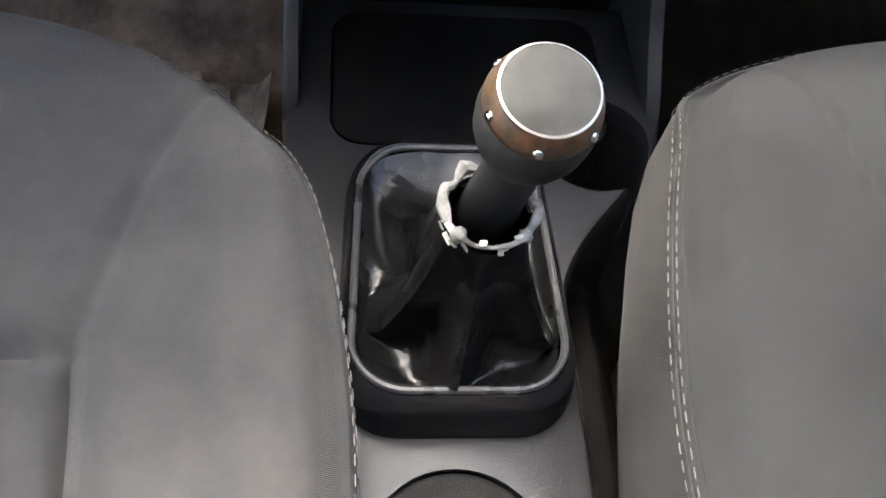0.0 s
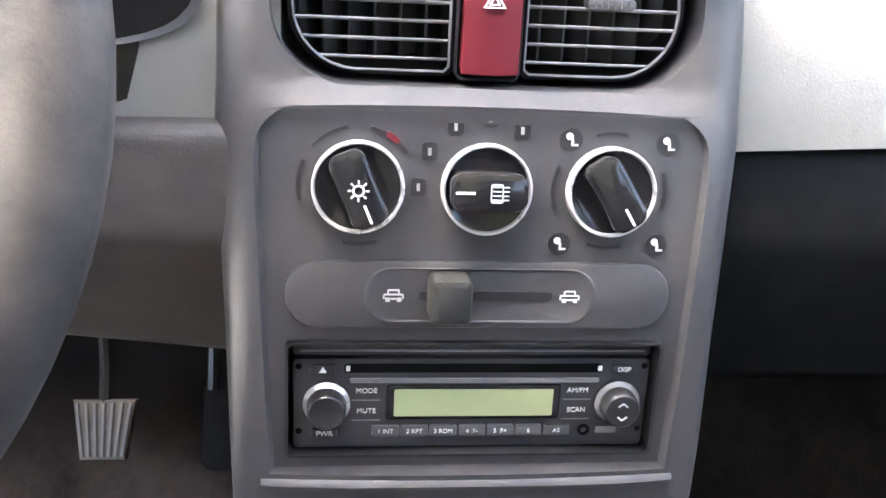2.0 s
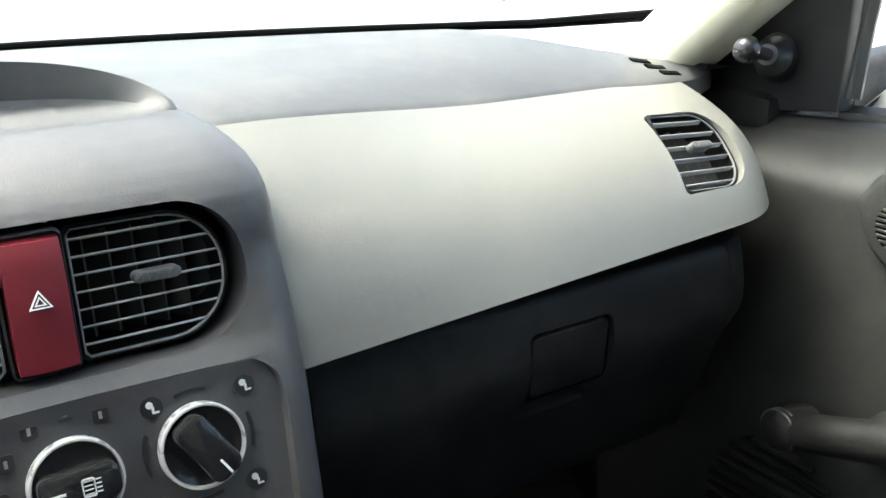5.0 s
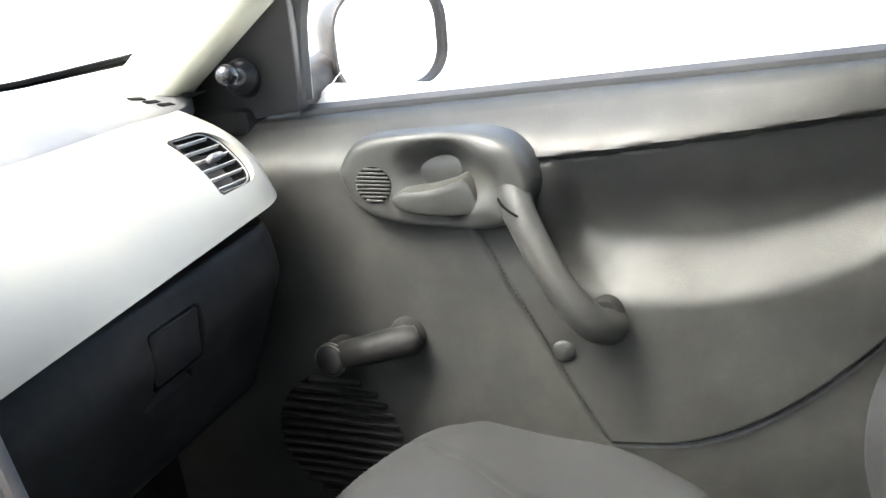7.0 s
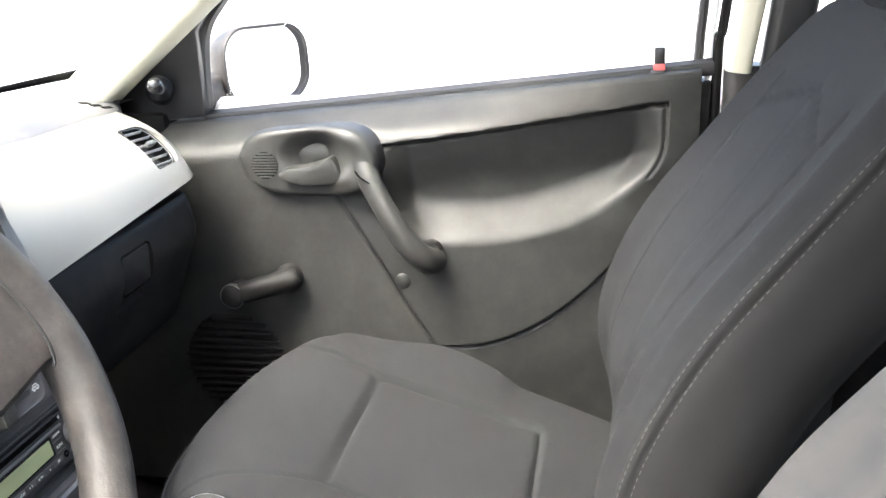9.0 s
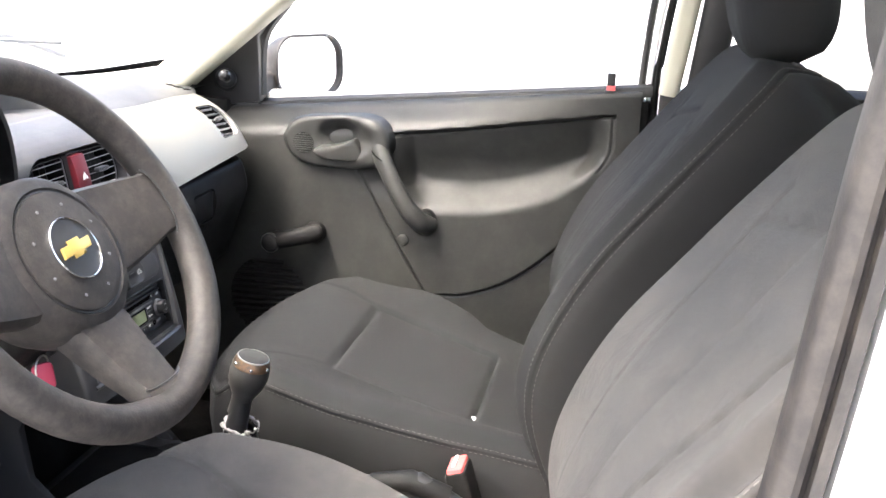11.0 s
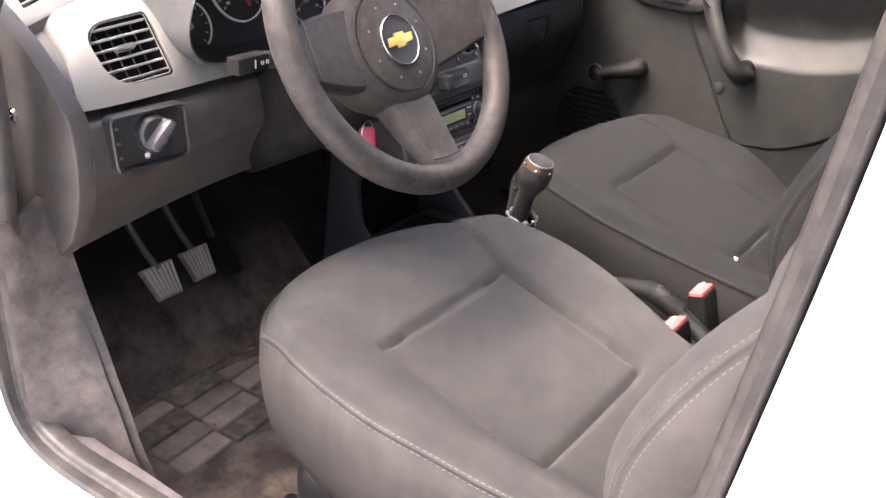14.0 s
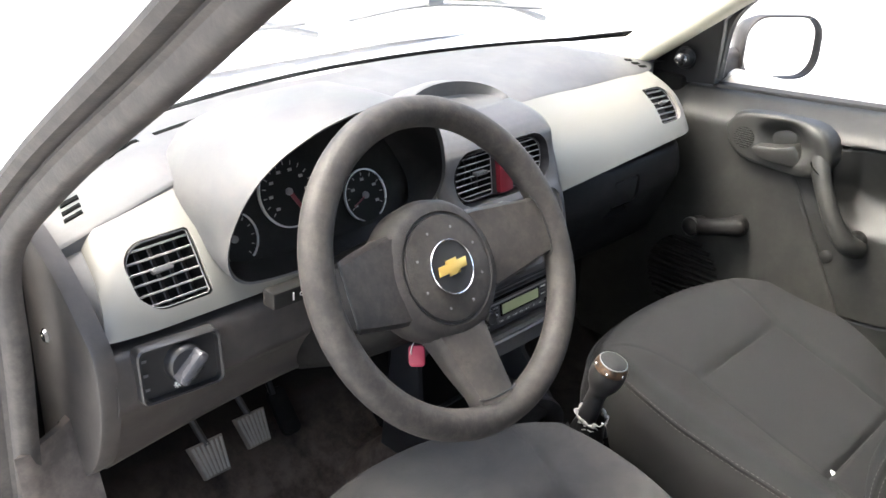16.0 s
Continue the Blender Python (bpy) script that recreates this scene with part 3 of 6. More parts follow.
# lower dash, driver's knee panel and glovebox as blocks with a swelling front
def lower_ring(x, ytop, ztop, ybot, zbot):
    front = spline([(0, ytop + 0.003, ztop), (0, ytop - 0.006, ztop - 0.010), (0, ytop - 0.013, ztop - 0.05), (0, (ytop + ybot) / 2 - 0.014, (ztop + zbot) / 2),
                    (0, ybot - 0.008, zbot + 0.035), (0, ybot + 0.004, zbot + 0.008), (0, ybot + 0.03, zbot)], 24)
    return [(x, ytop + 0.03, ztop)] + [(x, p.y, p.z) for p in front] + [(x, ybot + 0.12, zbot), (x, ybot + 0.12, ztop)]


part("knee_panel", loft(bmesh.new(), [lower_ring(-0.615 + 0.495 * i / 20, 0.402, 0.560, 0.43, 0.40 + 0.02 * math.sin(i / 20 * 3)) for i in range(21)]), M_CAP, dash)
glove = thing("glovebox", "closed black grained glovebox lid under the panel", "glovebox", (0.31, 0.45, 0.36))
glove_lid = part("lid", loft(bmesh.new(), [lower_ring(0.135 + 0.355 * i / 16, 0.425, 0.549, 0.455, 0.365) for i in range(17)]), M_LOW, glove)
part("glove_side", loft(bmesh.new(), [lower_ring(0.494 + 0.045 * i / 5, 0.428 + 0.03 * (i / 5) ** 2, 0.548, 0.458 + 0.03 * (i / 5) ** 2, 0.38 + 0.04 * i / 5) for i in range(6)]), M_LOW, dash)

# end cap by the door
CAP = [(0.545, 0.672), (0.515, 0.664), (0.46, 0.632), (0.415, 0.590), (0.396, 0.565), (0.392, 0.52), (0.400, 0.47), (0.425, 0.42), (0.47, 0.385), (0.52, 0.375), (0.60, 0.375), (0.60, 0.672)]
part("end_cap", prism(bmesh.new(), [tuple(p) for p in (v.to_2d() for v in spline([(y, z, 0) for y, z in CAP], 44))], 0.022, Matrix(((0, 0, -1, -0.612), (1, 0, 0, 0), (0, 1, 0, 0), (0, 0, 0, 1))), 0.004), M_CAP, dash)

# instrument hood
RIM = [(-0.330, 0.590), (-0.425, 0.593), (-0.470, 0.605), (-0.490, 0.640), (-0.482, 0.690), (-0.452, 0.733), (-0.400, 0.762), (-0.341, 0.776), (-0.283, 0.773), (-0.226, 0.755), (-0.173, 0.715), (-0.138, 0.662),
       (-0.129, 0.624), (-0.150, 0.598), (-0.215, 0.590)]


def closed(pts, n):
    k = len(pts)
    out = []
    for i in range(n):
        f = i / n * k
        j, t = int(f), f - int(f)
        a, b, c, d = (Vector(pts[(j + q) % k]) for q in (-1, 0, 1, 2))
        out.append(0.5 * ((2 * b) + (c - a) * t + (2 * a - 5 * b + 4 * c - d) * t * t + (3 * b - a - 3 * c + d) * t ** 3))
    return out


RIMC = closed(RIM, 72)


def hood_ring(k, kz, y, lean, dz=0.0):
    """The rim's outline at a depth y, drawn in or out by k; its flanks draw in as they run back."""
    out = []
    for p in RIMC:
        right = st0((p.x + 0.30) / 0.06)
        kk = k + (min(k, 1 - 2.2 * max(0, y - 0.388)) - k) * right
        low = min(kk, 1 - 1.35 * max(0, y - 0.390))
        kx = low + (kk - low) * st0((p.y - 0.635) / 0.06)
        out.append((-0.337 + (p.x + 0.337) * kx, y - lean * (p.y - 0.60) + 0.17 * max(0, p.x + 0.337), 0.66 + (p.y - 0.66) * kz + dz * st0((p.y - 0.60) / 0.15)))
    return out


def lining_ring(q):
    """From the rim (0) down the flared inner wall to the dials (1)."""
    out = []
    for p in RIMC:
        far = 0.76 if p.x > -0.337 else 0.92
        x = -0.337 + (p.x + 0.337) * (0.98 + (far - 0.98) * q)
        z = 0.66 + (p.y - 0.66) * (0.992 - 0.152 * q)
        rim_y = 0.3875 - 0.235 * (p.y - 0.60) + 0.17 * max(0, p.x + 0.337)
        out.append((x, rim_y + (0.443 + (z - 0.665) * 0.387 - rim_y) * q ** 0.85, z))
    return out


part("instrument_hood", loft(bmesh.new(), [hood_ring(0.45, 0.56, 0.655, -0.30, -0.058), hood_ring(0.84, 0.87, 0.55, -0.10, -0.022), hood_ring(1.00, 1.03, 0.47, 0.05, -0.002), hood_ring(1.02, 1.055, 0.425, 0.14),
     hood_ring(1.02, 1.045, 0.397, 0.20), hood_ring(1.0, 1.02, 0.386, 0.24), hood_ring(0.978, 0.99, 0.388, 0.235)], True, False), M_TOP, dash)
part("hood_lining", loft(bmesh.new(), [lining_ring(q) for q in (0, 0.06, 0.2, 0.4, 0.6, 0.8, 1.0)], True, False), M_LOW, dash, "black lining inside the hood")

# windscreen
ws = thing("window_1", "clear windscreen over the dashboard", "window", (0, 0.75, 0.68), kind="structure")
g = part("pane", surf(bmesh.new(), lambda u, v: (-0.62 + 1.24 * u, ws_y((-0.62 + 1.24 * u) * (1 - 0.1 * v)) + 0.03 - 0.70 * v, 0.67 + 0.44 * v), 24, 4, 0.005, (0, 0.6, 0.8)), M_GLASS, ws)
g.visible_shadow = False

# passenger pillar
def bar(bm, a, b, w, d, up, r=0.01):
    """A rounded bar from a to b."""
    a, b = Vector(a), Vector(b)
    m = facing((a + b) / 2, b - a, up)
    return prism(bm, rrect(w, d, r), (b - a).length, facing(a, b - a, up))


single("pillar", bar(bmesh.new(), (0.612, 0.645, 0.635), (0.52, 0.02, 1.11), 0.062, 0.075, (1, 0, 0), 0.02), M_CREAM, "cream trimmed windscreen pillar", "pillar", kind="structure")
single("pillar", tube(bmesh.new(), spline([(-0.652, 0.605, 0.60), (-0.6505, 0.565, 0.662), (-0.6505, 0.433, 0.776), (-0.644, 0.222, 0.922), (-0.634, 0.070, 1.028), (-0.62, -0.09, 1.105)], 30), 0.016, 10), M_LOW,
       "dark windscreen pillar beside the open door", "pillar", kind="structure")
single("windscreen_seal", tube(bmesh.new(), [(x, ws_y(x) + 0.018 - 0.01 * max(0, abs(x) - 0.5), 0.690 + 0.06 * max(0, abs(x) - 0.50)) for x in (-0.62 + 1.24 * i / 40 for i in range(41))], [0.0035 + 0.012 * max(0, x - 0.42) for x in (-0.62 + 1.24 * i / 40 for i in range(41))], 8), M_VOID,
       "black windscreen seal behind the dashboard", "seal", kind="structure")


# D-shaped openings for the outer vents, round on the outer side
def dee(w, h, r, n=8):
    out = [(-w / 2, h / 2 - 0.003), (-w / 2, -h / 2 + 0.003), (-w / 2 + 0.003, -h / 2)]
    out += [(w / 2 - r + r * math.cos(a), -h / 2 + r + r * math.sin(a)) for a in (radians(-90 + 90 * i / n) for i in range(n + 1))]
    out += [(w / 2 - r + r * math.cos(a), h / 2 - r + r * math.sin(a)) for a in (radians(90 * i / n) for i in range(n + 1))]
    return (out + [(-w / 2 + 0.003, h / 2)])[::-1][::-1]


VR = facing((0.494, 0.462, 0.615), (0.12, -0.71, 0.69), (0, 0.69, 0.71))
VL = facing((-0.527, 0.436, 0.617), (-0.16, -0.80, 0.58), (0, 0.58, 0.8))
VL2 = VL @ Matrix.Diagonal((-1, 1, 1, 1))
cut(pan_r, prism(bmesh.new(), dee(0.080, 0.072, 0.030), 0.10, VR @ Matrix.Translation((0, 0, -0.05))))
cut(pan_l, prism(bmesh.new(), dee(0.080, 0.078, 0.030), 0.10, VL2 @ Matrix.Translation((0, 0, -0.05))))


def vent_core(vent, m, w, h, outline, n_bars, n_fins, tx=0.002):
    """Frame, dark box, level bars and upright fins of an air vent, on the pose m."""
    bm = bmesh.new()
    back = [m @ Vector((x * 0.97, y * 0.97, -0.045)) for x, y in outline]
    front = [m @ Vector((x, y, 0.0)) for x, y in outline]
    rim = [m @ Vector((x * 0.955, y * 0.955, 0.0015)) for x, y in outline]
    inn = [m @ Vector((x * 0.94, y * 0.94, -0.003)) for x, y in outline]
    loft(bm, [back, front, rim, inn, [m @ Vector((x * 0.90, y * 0.90, -0.042)) for x, y in outline]], True, True)
    part("vent_frame", bm, M_LOW, vent)
    part("grille_border", tube(bmesh.new(), [m @ Vector((x * 0.945, y * 0.945, -0.0005)) for x, y in outline], 0.0010, 6, True), M_GREYTAB, vent, "grey grille border")

    def span(yy):
        xs = []
        k = len(outline)
        for i in range(k):
            (x0, y0), (x1, y1) = outline[i], outline[(i + 1) % k]
            if (y0 - yy) * (y1 - yy) <= 0 and abs(y1 - y0) > 1e-9:
                xs.append(x0 + (x1 - x0) * (yy - y0) / (y1 - y0))
        return (min(xs) * 0.95, max(xs) * 0.95) if len(xs) > 1 else (0, 0)
    for i in range(n_bars):
        yy = h * (-0.5 + (i + 0.75) / (n_bars + 0.5))
        a, b = span(yy)
        bb = bmesh.new()
        box(bb, (0, 0, 0), (b - a, 0.0013, 0.005), 0.0005, 1)
        bmesh.ops.transform(bb, matrix=m @ Matrix.Translation(((a + b) / 2, yy, -0.0035)) @ pose(0, 0, 0, -12), verts=bb.verts)
        part("slat", bb, M_SLAT, vent)
    for i in range(n_fins):
        xx = w * (-0.5 + (i + 0.7) / (n_fins + 0.4))
        fb = bmesh.new()
        box(fb, (0, 0, 0), (0.0015, h * 0.82, 0.018), 0.0, 1)
        bmesh.ops.transform(fb, matrix=m @ Matrix.Translation((xx, 0, -0.026)) @ pose(0, 0, 0, 0, 28), verts=fb.verts)
        part("fin", fb, M_FIN, vent)
    tb = prism(bmesh.new(), rrect(0.024, 0.006, 0.003), 0.008, m @ Matrix.Translation((tx, 0.003, -0.002)), 0.001)
    for k in range(6):
        box(tb, m @ Vector((tx - 0.008 + 0.0032 * k, 0.003, 0.0062)), (0.001, 0.0035, 0.001), 0, 1, m.to_3x3().to_4x4())
    part("tab", tb, M_GREYTAB3, vent, "grey ribbed tab")


for m, w, h in ((VR, 0.080, 0.072), (VL2, 0.080, 0.078)):
    v = thing("air_vent", "dark dashboard air vent with level slats in the light panel", "air vent", m.translation, group="dashboard vents")
    vent_core(v, m @ Matrix.Translation((0, 0, -0.0015)), w, h, dee(w * 0.985, h * 0.985, 0.0295), 6, 5)

# the pair of vents on the stack
for sx in (-1, 1):
    v = thing("air_vent", "dark dashboard air vent with level slats on the centre stack", "air vent", (0.052 * sx, 0.42, 0.58), group="dashboard vents")
    m = stack_pose(0.0555 * sx, 0.616, -0.010)
    if sx < 0:
        m = m @ Matrix.Diagonal((-1, 1, 1, 1))
    vent_core(v, m, 0.080, 0.066, dee(0.079, 0.068, 0.032), 7, 6, -0.013 if sx < 0 else 0.002)

# hazard switch
hz = thing("hazard_switch", "dark red hazard warning switch between the vents", "switch", (0, 0.42, 0.585))
hb = bmesh.new()


def hz_pt(u, v):
    z = 0.586 + 0.060 * v
    x = -0.0135 + 0.027 * u
    return x, stack_y(z) - 0.001 - 0.0045 * math.sin(math.pi * (0.15 + 0.7 * v)) - 0.0015 * math.sin(math.pi * u), z


surf(hb, hz_pt, 10, 16, 0.02, (0, 1, 0))
part("button", hb, M_RED, hz)
part("surround", loft(bmesh.new(), [[stack_pose(0, 0.616, o) @ Vector((x * k, y * k, 0)) for x, y in rrect(0.0315, 0.070, 0.004)] for o, k in ((-0.03, 1), (-0.0055, 1), (-0.0045, 0.96), (-0.008, 0.9))], True, False), M_BLACK, hz)
tri_m = facing(Vector((0, hz_pt(0.5, 0.5)[1] - 0.0006, 0.6195)), (0, -0.95, 0.3), (0, 0.3, 0.95))
for r0, r1 in ((0.0058, 0.0046), (0.0030, 0.0019)):
    o = [Vector((r0 * math.cos(a) * 1.05, r0 * math.sin(a), 0)) for a in (radians(90 + 120 * i) for i in range(3))]
    q = [Vector((r1 * math.cos(a) * 1.05, r1 * math.sin(a), 0)) for a in (radians(90 + 120 * i) for i in range(3))]
    part("triangle_mark", loft(bmesh.new(), [[tri_m @ (p + Vector((0, 0, z))) for p in ring] for ring, z in ((o, -0.001), (o, 0.0004), (q, 0.0004), (q, -0.001))], True, False, True), M_WHITE, hz)

# dark pocket on top of the stack
def brow(bm):
    rows = []
    for hw, y0, ky, z0, kz in ((0.106, 0.500, 0.115, 0.668, 0.018), (0.1035, 0.499, 0.072, 0.681, 0.026), (0.1015, 0.497, 0.054, 0.6835, 0.0285), (0.0985, 0.4965, 0.048, 0.6842, 0.0275),
                               (0.0950, 0.4965, 0.049, 0.6830, 0.020), (0.0900, 0.4970, 0.052, 0.6838, 0.005), (0.0850, 0.4965, 0.049, 0.6838, 0.0010), (0.0840, 0.4950, 0.026, 0.6838, 0.0), (0.0840, 0.4900, 0.0, 0.6825, 0.0)):
        rows.append([(-0.004 + 1.03 * hw * math.cos(a), y0 + ky * math.sin(a) ** 0.9, z0 + kz * math.sin(a) - 0.008 * max(0.0, 1 - math.sin(a) / 0.14) ** 2) for a in (math.pi * i / 48 for i in range(49))])
    loft(bm, rows, False, False)
    return bm


part("top_pocket", brow(bmesh.new()), M_TOP, dash)


# ---- controls on the stack ----
def text(s, size, m, parent, material=None, label=""):
    cu = bpy.data.curves.new("lettering", "FONT")
    cu.body, cu.size, cu.align_x, cu.align_y, cu.extrude = s, size, "CENTER", "CENTER", 0.0002
    ob = new("lettering", cu)
    bpy.context.view_layer.update()
    me = bpy.data.meshes.new_from_object(ob.evaluated_get(bpy.context.evaluated_depsgraph_get()))
    bpy.data.objects.remove(ob)
    b = bmesh.new()
    b.from_mesh(me)
    bmesh.ops.transform(b, matrix=m, verts=b.verts)
    return part("lettering", b, material or M_PRINT, parent, label)


def at(m, x, y, z=0.0, turn=0.0):
    return m @ Matrix.Translation((x, y, z)) @ pose(0, 0, 0, 0, 0, turn)


def arc_bm(bm, m, r, w, a0, a1, h=0.0006, n=14):
    rows = []
    for i in range(n + 1):
        a = radians(a0 + (a1 - a0) * i / n)
        c, s = math.cos(a), math.sin(a)
        rows.append([m @ Vector((q * c, q * s, z)) for q, z in ((r - w, -0.001), (r + w, -0.001), (r + w, h), (r - w, h))])
    return loft(bm, rows)


# heater controls
HM = stack_pose(0, 0.5375, -0.0070)
heat = thing("climate_control", "grey heater control unit with three chrome-ringed rotary knobs", "heater control", (0, 0.385, 0.51))
for cx in (-0.061, 0.061):
    for a0, a1 in ((35, 78), (100, 140), (155, 195), (255, 290)) if cx < 0 else ((75, 108), (155, 198), (-18, 20), (250, 285)):
        part("scale_arc", arc_bm(bmesh.new(), at(HM, cx, 0), 0.0280, 0.0009, a0, a1), M_BLACK, heat)
part("hot_mark", arc_bm(bmesh.new(), at(HM, -0.061, 0, 0.0004), 0.0282, 0.0014, 48, 62), M_RED, heat)
PADS = [(-0.0325, 0.0, "1"), (-0.0275, 0.017, "2"), (-0.0155, 0.029, "3"), (0.001, 0.0335, "4"), (0.0165, 0.028, "5")]
for x, y, s in PADS:
    part("number_pad", prism(bmesh.new(), rrect(0.0075, 0.0085, 0.002), 0.0006, at(HM, x, y)), M_BLACK, heat)
    part("mark", slab((0.0016, 0.0036, 0.0004), at(HM, x, y, 0.0008)), M_DIM, heat)
for x, y in ((0.0405, 0.0245), (0.0885, 0.0235), (0.0375, -0.0265), (0.0865, -0.0265)):
    part("symbol_pad", lathe(bmesh.new(), [(0, 0), (0.0056, 0), (0.0056, 0.0006), (0, 0.0007)], 20, at(HM, x, y)), M_BLACK, heat)
    g = bmesh.new()
    arc_bm(g, at(HM, x - 0.001, y + 0.0016, 0.0008), 0.001, 0.0008, 0, 360, 0.0003, 10)
    box(g, at(HM, x + 0.0005, y - 0.0012, 0.0009).translation, (0.0012, 0.0036, 0.0003), 0, 1, HM.to_3x3().to_4x4())
    box(g, at(HM, x + 0.0018, y - 0.0025, 0.0009).translation, (0.003, 0.001, 0.0003), 0, 1, HM.to_3x3().to_4x4())
    tagged(part("symbol", g, M_PRINT, heat), kind="stuff")


def heater_knob(x, turn, sym):
    m = at(HM, x, 0, 0)
    mb = at(HM, x, 0, 0.002, turn)
    k = part("knob", prism(bmesh.new(), rrect(0.0365, 0.0182, 0.006), 0.0145, mb, 0.0025), M_GLOSS, heat, "glossy black knob grip")
    part("ring", lathe(bmesh.new(), [(0.0200, 0), (0.0219, 0), (0.0219, 0.006), (0.0215, 0.0074), (0.0206, 0.0074), (0.0200, 0.006)], 48, m), M_RING, k, "worn bright ring")
    part("bowl", lathe(bmesh.new(), [(0, -0.001), (0.0203, -0.001), (0.0203, 0.005), (0.0155, 0.0035), (0, 0.003)], 40, m), M_GLOSS, k)
    part("pointer", slab((0.009, 0.0012, 0.0006), at(HM, x, 0, 0.0168, turn) @ Matrix.Translation((-0.0118, 0, 0))), M_WHITE, k)
    g = bmesh.new()
    ms = at(HM, x + (0.003 if sym == 2 else 0), 0, 0.0166)
    if sym == 1:
        arc_bm(g, ms, 0.0024, 0.0005, 0, 360, 0.0003, 16)
        for i in range(8):
            a = radians(45 * i)
            box(g, (ms @ Vector((0.0041 * math.cos(a), 0.0041 * math.sin(a), 0))), (0.0017, 0.0009, 0.0004), 0, 1, ms.to_3x3().to_4x4() @ pose(0, 0, 0, 0, 0, 45 * i))
    elif sym == 2:
        o = rrect(0.006, 0.009, 0.001, 2)
        loft(g, [[ms @ Vector((x_ * q, y_ * q, z)) for x_, y_ in o] for q, z in ((1, -0.0005), (1, 0.0004), (0.8, 0.0004), (0.8, -0.0005))], True, False, True)
        for i in range(4):
            box(g, ms @ Vector((0.0045, -0.003 + 0.002 * i, 0)), (0.0024, 0.0006, 0.0004), 0, 1, ms.to_3x3().to_4x4())
            box(g, ms @ Vector((0, -0.003 + 0.002 * i, 0)), (0.004, 0.0006, 0.0004), 0, 1, ms.to_3x3().to_4x4())
    if sym:
        tagged(part("symbol", g, M_PRINT, k), kind="stuff")
    return k


heater_knob(-0.061, 113, 1)
heater_knob(0.0, 0, 2)
heater_knob(0.061, 122, 0)

# air slider
SM = stack_pose(0, 0.487, -0.0060)
sl = thing("air_slider", "grey air recirculation slider in a long pill-shaped panel", "slider", (0, 0.37, 0.47))
part("face", prism(bmesh.new(), rrect(0.190, 0.0335, 0.0165, 8), 0.0028, at(SM, 0, 0, -0.001), 0.0012), M_STACK, sl)
part("recess", loft(bmesh.new(), [[at(SM, 0, 0) @ Vector((x * k, y * k, z)) for x, y in rrect(0.112, 0.027, 0.0125, 8)] for k, z in ((1.03, 0.0016), (1.0, 0.0026), (0.96, 0.0024), (0.93, 0.0019), (0.5, 0.0019))], True, True), M_STACK, sl)
part("slot", prism(bmesh.new(), rrect(0.066, 0.0048, 0.002), 0.0006, at(SM, 0.002, 0, 0.0019)), M_BLACK, sl)
part("grip", prism(bmesh.new(), rrect(0.0205, 0.023, 0.004), 0.018, at(SM, -0.0165, 0.001, 0.0015), 0.004), M_DOOR, sl, "grey sliding grip")
for x in (-0.043, 0.044):
    g = bmesh.new()
    m = at(SM, x, 0, 0.0022)
    for dx, dy, w, h in ((0, 0.0026, 0.0052, 0.0008), (-0.0026, 0.0014, 0.0008, 0.0024), (0.0026, 0.0014, 0.0008, 0.0024), (0, 0.0004, 0.0094, 0.0008), (-0.0046, -0.0008, 0.0008, 0.0020), (0.0046, -0.0008, 0.0008, 0.0020),
                          (0, -0.0018, 0.0030, 0.0008), (-0.0028, -0.0022, 0.0022, 0.0020), (0.0028, -0.0022, 0.0022, 0.0020)):
        box(g, m @ Vector((dx, dy, 0)), (w, h, 0.0004), 0, 1, m.to_3x3().to_4x4())
    tagged(part("car_symbol", g, M_PRINT, sl), kind="stuff")

# ledge under the radio
part("stack_ledge", loft(bmesh.new(), [[(x, stack_y(0.387) - 0.004 + 0.004 * (x / 0.11) ** 4 - dy, 0.387 + dz) for dy, dz in ((-0.01, 0.006), (0.0, 0.003), (0.0022, 0.001), (0.0022, -0.001), (0.0, -0.003), (-0.01, -0.006))]
     for x in (-0.107 + 0.214 * i / 20 for i in range(21))]), M_STACK, dash)

# radio
RM = stack_pose(0, 0.4315, -0.0135)
rad = thing("car_radio", "black single-slot car radio with a green-grey display", "car radio", RM.translation)
part("sleeve", loft(bmesh.new(), [[at(RM, 0, 0) @ Vector((x * k, y * k2, z)) for x, y in rrect(0.190, 0.0635, 0.003)] for k, k2, z in ((1, 1, -0.03), (1, 1, 0.008), (0.985, 0.96, 0.008), (0.985, 0.96, -0.004))], True, False), M_BLACK, rad)
part("faceplate", prism(bmesh.new(), rrect(0.183, 0.050, 0.003), 0.006, at(RM, 0, -0.0045, -0.004), 0.0012), M_STACK2, rad)
part("top_band", prism(bmesh.new(), rrect(0.183, 0.0085, 0.002), 0.004, at(RM, 0, 0.0255, -0.004), 0.001), M_STACK2, rad)
part("band_rib", slab((0.176, 0.0012, 0.0012), at(RM, 0, 0.0245, 0.0005)), M_GREYTAB, rad)
part("disc_slot", prism(bmesh.new(), rrect(0.132, 0.0048, 0.002), 0.0004, at(RM, 0.0, 0.0155, 0.002)), M_VOID, rad)
part("slot_lip", prism(bmesh.new(), rrect(0.128, 0.0024, 0.001), 0.0010, at(RM, 0.001, 0.0088, 0.002)), M_GREYTAB, rad)
for x in (-0.064, 0.065):
    part("slot_mark", slab((0.002, 0.0026, 0.0006), at(RM, x, 0.0155, 0.0026)), M_WHITE, rad)
part("display_bezel", prism(bmesh.new(), rrect(0.090, 0.0195, 0.002), 0.0012, at(RM, 0.0005, -0.0035, 0.0018), 0.0006), M_GLOSS, rad)
